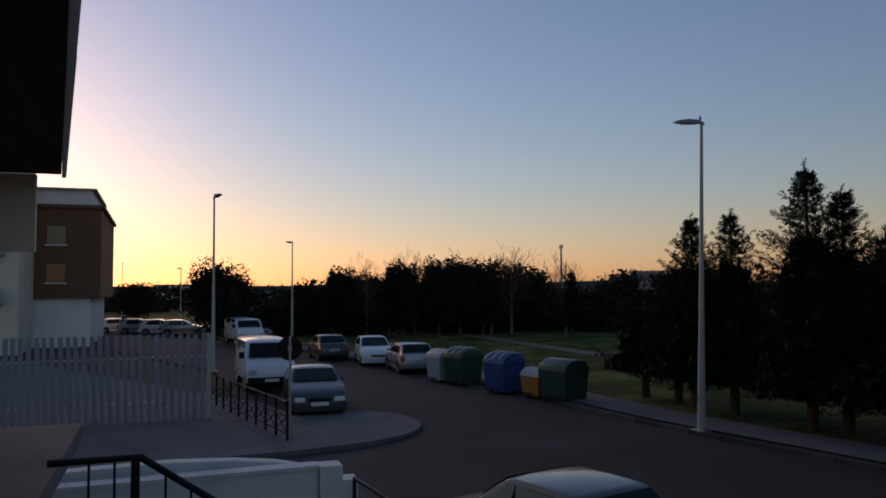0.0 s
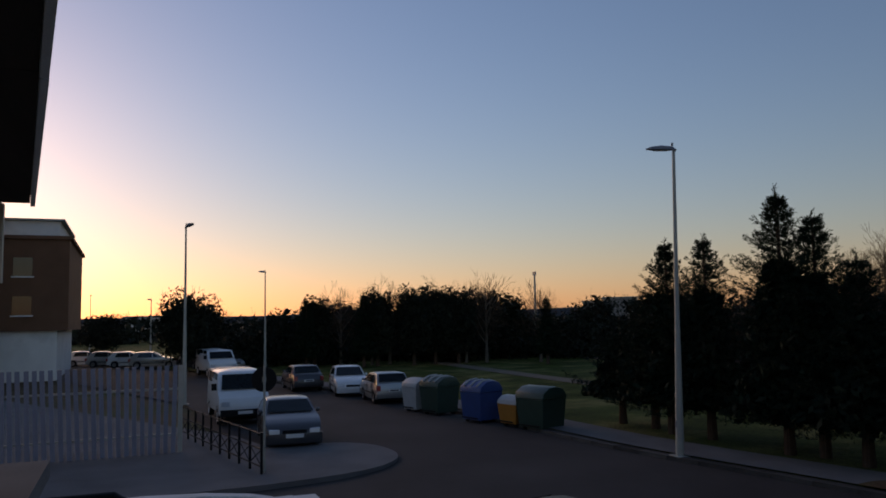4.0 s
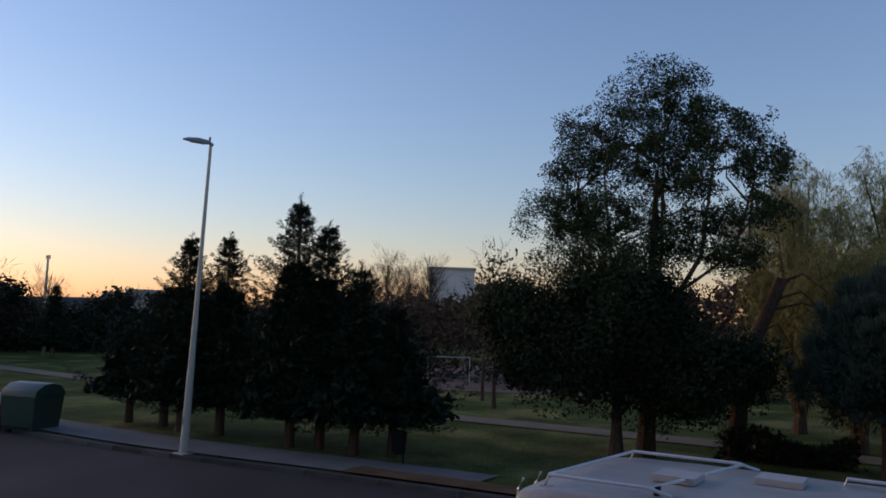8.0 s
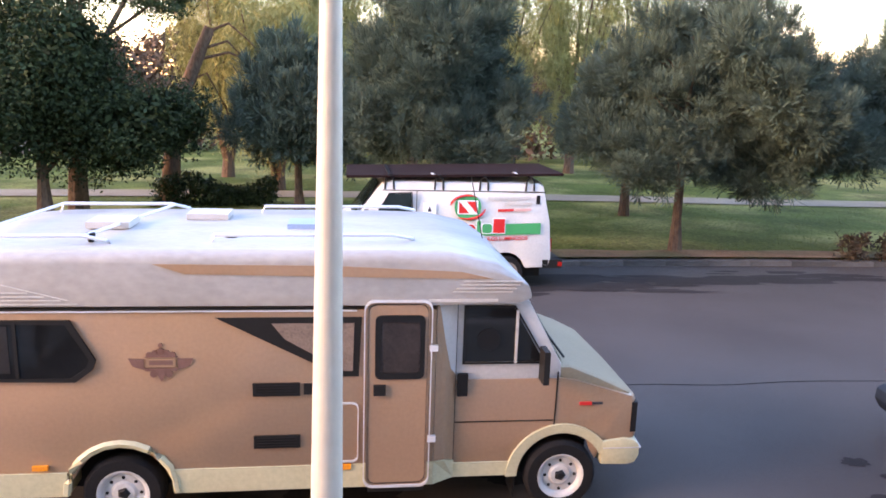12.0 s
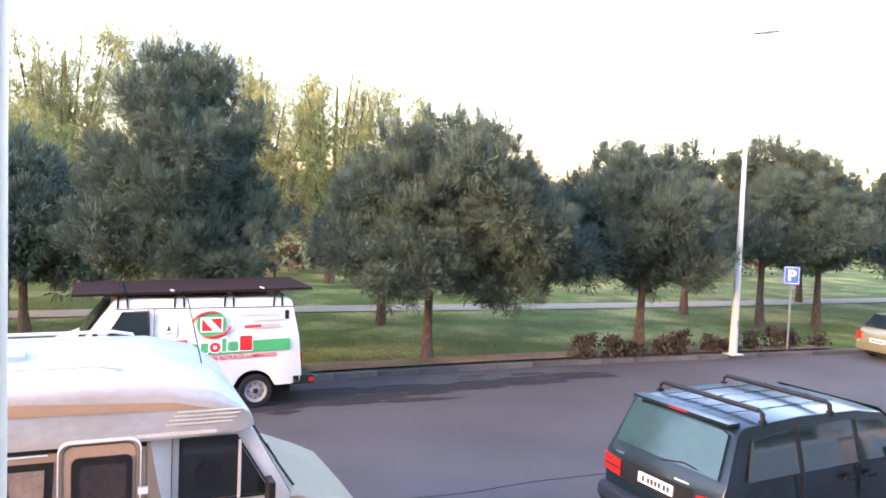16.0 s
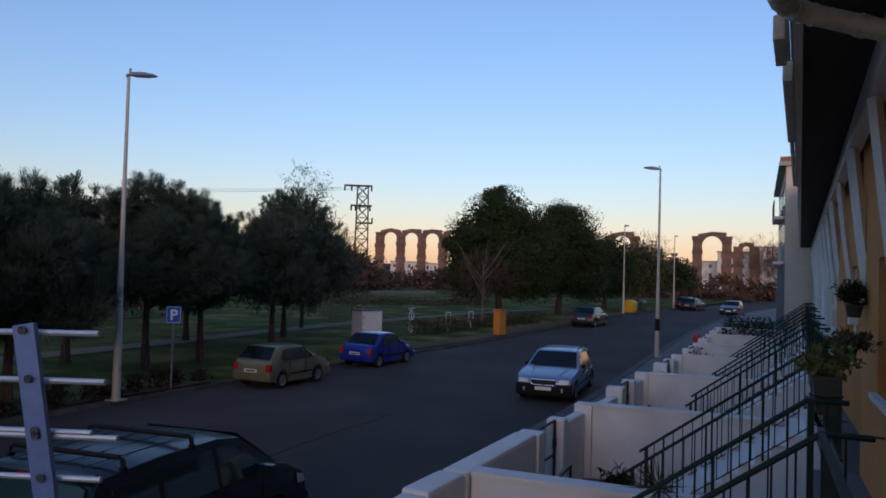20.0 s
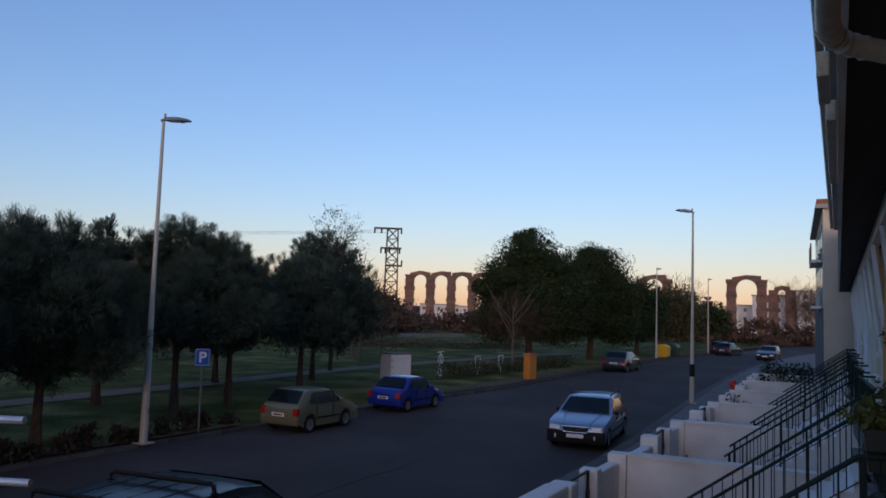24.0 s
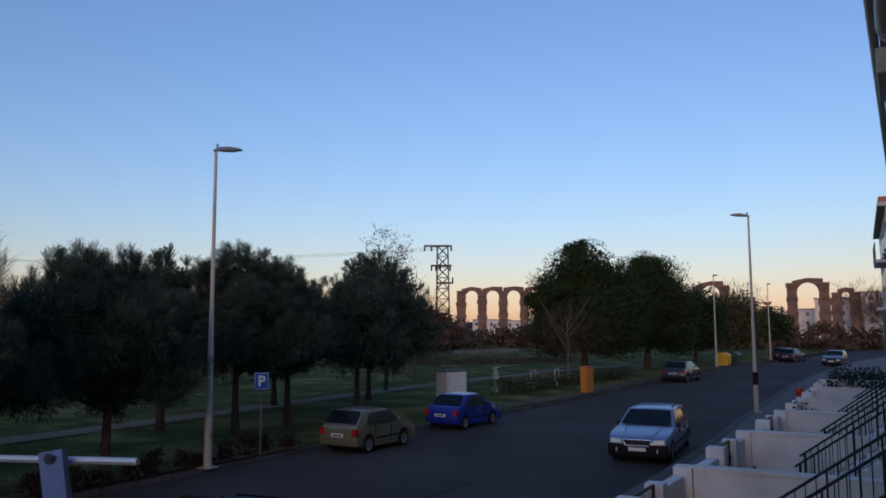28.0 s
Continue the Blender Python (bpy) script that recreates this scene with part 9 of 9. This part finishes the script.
potted(25.6, 1.7, 0.13, 0.25, 0.35, 1.1, 0.5, 204, EVERGREEN, "dark bush in a pot behind the garden wall", 0.2, 400)
potted(8.05, -0.70, 3.12, 0.06, 0.1, 0.14, 0.20, 207, OLIVE, "trailing brownish plant in a small wall pot", 0.11, 220)
potted(8.6, 0.7, 0.13, 0.2, 0.3, 0.8, 0.35, 205, EVERGREEN, "dark plant in a pot beside the steps", 0.2, 300)
yucca(9.0, 0.95, 0.13, 1.9, 206)
bk = thing("pot_bracket", "wire bracket that holds a hanging pot", "bracket")
part("arm", tubebm([(7.72, -0.95, 2.55), (7.72, -0.50, 2.55), (7.72, -0.50, 2.695)], 0.01, 5), BLACKMETAL, bk)
part("ring", lathe(bmesh.new(), [(0.115, 2.845), (0.13, 2.85), (0.13, 2.86), (0.115, 2.858)], 14, "z", (7.72, -0.50, 0)), BLACKMETAL, bk)
hedge("garden_hedge", "dark clipped hedge in a front garden", 38, 0.5, 44, 0.4, 1.9, 2.2, 9, 4200, EVERGREEN)

# gutter with its bend at the near eave
gt = thing("drain_gutter", "greenish gutter with a bent drainpipe under the eave", "gutter")
part("gutter", tubebm([(2.0, 0.02, 5.22), (4.05, -0.05, 5.22)], 0.055, 12), GUTTER, gt, smooth=True)
pipe = part("drainpipe", tubebm([(1.8, 0.0, 5.06), (3.0, -0.015, 4.95), (3.75, -0.028, 4.89), (3.88, -0.034, 4.878), (3.96, -0.055, 4.866), (4.01, -0.10, 4.853), (4.035, -0.17, 4.835), (4.05, -0.60, 4.69), (4.06, -0.68, 4.65), (4.06, -0.715, 4.58), (4.06, -0.72, 4.45), (4.06, -0.72, 2.0)], 0.042, 14), GUTTER, gt, "cream metal drainpipe with a ribbed bend", smooth=True)
for k, q in enumerate(((3.88, -0.034, 4.878), (3.925, -0.043, 4.872), (3.965, -0.06, 4.865), (3.995, -0.085, 4.857), (4.018, -0.118, 4.848), (4.032, -0.155, 4.838))):
    w = (1, -0.1 - 0.3 * k, -0.1)
    part("pipe_rib", tubebm([q, Vector(q) + Vector(w).normalized() * 0.012], 0.046, 14), GUTTER, pipe, smooth=True)
for q in ((4.043, -0.32, 4.785), (4.05, -0.56, 4.704)):
    part("pipe_clip", tubebm([q, Vector(q) + Vector((0.01, -0.03, -0.01))], 0.047, 14), GALV, pipe, smooth=True)

# ---- stains, patches and cracks on the asphalt ----
STAIN = mat("asphalt_stain", (0.024, 0.021, 0.021), 0.92, var=0.2, scale=1.0, fine=60, bump=0.15)
CRACK = mat("crack_tar", (0.02, 0.02, 0.02), 0.8, var=0.1)


def blot(name, cx, cy, rx, ry, seed, label):
    pts = []
    for k in range(40):
        a = 2 * math.pi * k / 40
        f = 1 + 0.35 * noise.noise(Vector((math.cos(a) * 2.2 + seed, math.sin(a) * 2.2, seed * 1.7))) + 0.18 * noise.noise(Vector((math.cos(a) * 6 + seed, math.sin(a) * 6, 0)))
        pts.append((cx + rx * f * math.cos(a), cy + ry * f * math.sin(a)))
    bm = bmesh.new()
    zz = lambda x, y: 0.06 * math.sin(math.pi * min(1, max(0, (y - near_kerb(x)) / (far_kerb(x) - near_kerb(x))))) + 0.005
    vs = [bm.verts.new((x, y, zz(x, y))) for x, y in pts]
    c = bm.verts.new((cx, cy, zz(cx, cy)))
    for i in range(len(vs)):
        bm.faces.new((vs[i], vs[(i + 1) % len(vs)], c))
    return tagged(part(name, bm, STAIN), label, "stain", kind="structure")


def damp(cx, cy, rx, ry, n, seed, label):
    """A ragged damp patch made of many small streaks along the road, joined in one sheet."""
    r = rng(seed)
    bm = bmesh.new()
    for k in range(n):
        x, y = cx + rx * r.normal() * 0.5, cy + ry * r.normal() * 0.5
        a, b = 0.25 + 0.55 * r.random(), 0.05 + 0.10 * r.random()
        z = 0.06 * math.sin(math.pi * min(1, max(0, (y - near_kerb(x)) / (far_kerb(x) - near_kerb(x))))) + 0.004 + 0.00004 * k
        bm.faces.new([bm.verts.new((x + a * f * math.cos(q), y + b * f * math.sin(q), z)) for q, f in [(2 * math.pi * i / 14, 0.7 + 0.5 * r.random()) for i in range(14)]])
    return tagged(part("damp_patch", bm, STAIN), label, "stain", kind="stuff")


damp(3.6, 14.35, 4.2, 0.75, 150, 401, "dark ragged damp patches on the asphalt by the far kerb")
damp(8.5, 14.6, 3.0, 0.45, 60, 402, "dark ragged damp patches on the asphalt by the far kerb")
gs = bmesh.new()
for k in range(70):
    x = -4 + 0.2 * k
    q = [(x, near_kerb(x) + 0.004), (x + 0.2, near_kerb(x + 0.2) + 0.004), (x + 0.2, near_kerb(x + 0.2) + 0.10 + 0.07 * noise.noise(Vector((x * 1.3 + 0.26, 1, 0)))), (x, near_kerb(x) + 0.10 + 0.07 * noise.noise(Vector((x * 1.3, 1, 0))))]
    gs.faces.new([gs.verts.new((a, b, 0.0045)) for a, b in q])
bmesh.ops.remove_doubles(gs, verts=gs.verts[:], dist=0.01)
tagged(part("gutter_dirt", gs, STAIN), "dark damp dirt in the gutter along the kerb", "stain", kind="structure")
# ragged darker streak on the inner half of the kerb top
DARKKERB = mat("dark_kerb_stone", (0.050, 0.052, 0.056), 0.55, var=0.2, scale=3.0, fine=60, bump=0.2)
gs = bmesh.new()
streak_edge = lambda x: near_kerb(x) - 0.15 + 0.09 * noise.noise(Vector((x * 1.1, 4, 0))) + 0.05 * noise.noise(Vector((x * 4.0, 7, 0)))
for k in range(62):
    x = -0.6 + 0.1 * k
    gs.faces.new([gs.verts.new((a, b, 0.1435)) for a, b in ((x, near_kerb(x) - 0.27), (x + 0.1, near_kerb(x + 0.1) - 0.27), (x + 0.1, streak_edge(x + 0.1)), (x, streak_edge(x)))])
bmesh.ops.remove_doubles(gs, verts=gs.verts[:], dist=0.003)
tagged(part("kerb_damp", gs, DARKKERB), "dark streak along the top of the kerb", "stain", kind="structure")
for k, (cx, cy, rx, ry) in enumerate(((1.6, 6.9, 0.45, 0.22), (-0.1, 6.6, 0.55, 0.25), (5.2, 6.9, 0.16, 0.09), (5.35, 6.6, 0.08, 0.05), (5.0, 6.15, 0.22, 0.12))):
    blot("road_stain", cx, cy, rx, ry, k + 1, "dark damp stain on the asphalt")
bm = bmesh.new()
pts = []
for k in range(60):
    x = -2 + k * 0.35
    y = 9.1 - 0.02 * x + 0.10 * noise.noise(Vector((x * 0.9, 0.3, 0)))
    pts.append(Vector((x, y, 0.06 * math.sin(math.pi * (y - near_kerb(x)) / (far_kerb(x) - near_kerb(x))) + 0.004)))
tube(bm, pts, 0.0045, 4)
tagged(part("road_crack", bm, CRACK), "thin dark crack along the asphalt", "crack", kind="structure")

# pavement tiles near the motorhome
pt = thing("pavement_tiles", "grey square pavement tiles with fine joints", "pavement", kind="structure")
tile = None
for i in range(66):
    for j in range(11):
        x = -0.6 + i * 0.152
        y = near_kerb(x) - 0.25 - 0.08 - j * 0.152
        if tile is None:
            tile = part("tile", boxbm(-0.0745, 0.0745, -0.0745, 0.0745, -0.02, 0.0), TILE, pt)
            ob = tile
        else:
            ob = new("tile", tile.data)
            ob.parent = pt
        ob.location = (x, y, 0.137 + 0.001 * math.sin(i * 7.1 + j * 3.3))
        ob.rotation_euler = (0, 0, math.atan2(near_kerb(x + 0.2) - near_kerb(x - 0.2), 0.4))

# white line sculptures on the dark fence by the hut, and the pale wall of the far path
sc = thing("line_sculptures", "thin white metal outlines of a bicycle and frames", "sculpture")
for k, (x, y) in enumerate(((41.0, 18.6), (44.2, 17.6), (46.6, 17.0))):
    if k == 0:
        for dz in (0.35, 1.0):
            part("ring", tubebm([(x + 0.32 * math.cos(a), y, 0.1 + dz + 0.3 * math.sin(a)) for a in [2 * math.pi * i / 16 for i in range(17)]], 0.02, 5), SIGNWHITE, sc)
        part("bar", tubebm([(x - 0.4, y, 1.5), (x + 0.4, y, 1.55)], 0.02, 5), SIGNWHITE, sc)
        part("bar", tubebm([(x, y, 0.1), (x, y, 1.55)], 0.02, 5), SIGNWHITE, sc)
    else:
        part("outline", tubebm([(x - 0.4, y, 1.2), (x - 0.35, y, 0.5), (x + 0.35, y, 0.5), (x + 0.4, y, 1.2), (x - 0.4, y, 1.2)], 0.02, 5), SIGNWHITE, sc)
        part("leg", tubebm([(x, y, 0.1), (x, y, 0.5)], 0.02, 5), SIGNWHITE, sc)
lw = thing("low_wall", "long low pale wall beyond the park", "wall")
part("wall", slab(bmesh.new(), strip(97, 51, 109, 46.2, 0.4), 0, 0.6), PAVE, lw)

# grass blades on the near part of the lawn
r = rng(77)
n = 60000
x = -16 + 44 * r.random(n)
y0 = np.array([far_kerb(a) for a in np.linspace(-16, 28, 89)])
y = np.interp(x, np.linspace(-16, 28, 89), y0) + 0.5 + 9.0 * r.random(n) ** 1.3
keep = np.array([noise.noise(Vector((a * 0.5, b * 0.5, 2.0))) > -0.25 and abs(b - path_y(a)) > 0.8 for a, b in zip(x, y)])
p = np.stack([x, y, np.full(n, 0.10)], 1)[keep]
d = r.normal(size=p.shape) * 0.5 + np.array([0, 0, 1.0])
tagged(raw_mesh("grass", *needles(r, p, d, 0.035, 0.007, 2), leaf_mat("grass_blades", (0.135, 0.150, 0.048), (0.080, 0.105, 0.030))), "short green and straw-coloured grass blades", "grass", kind="stuff")
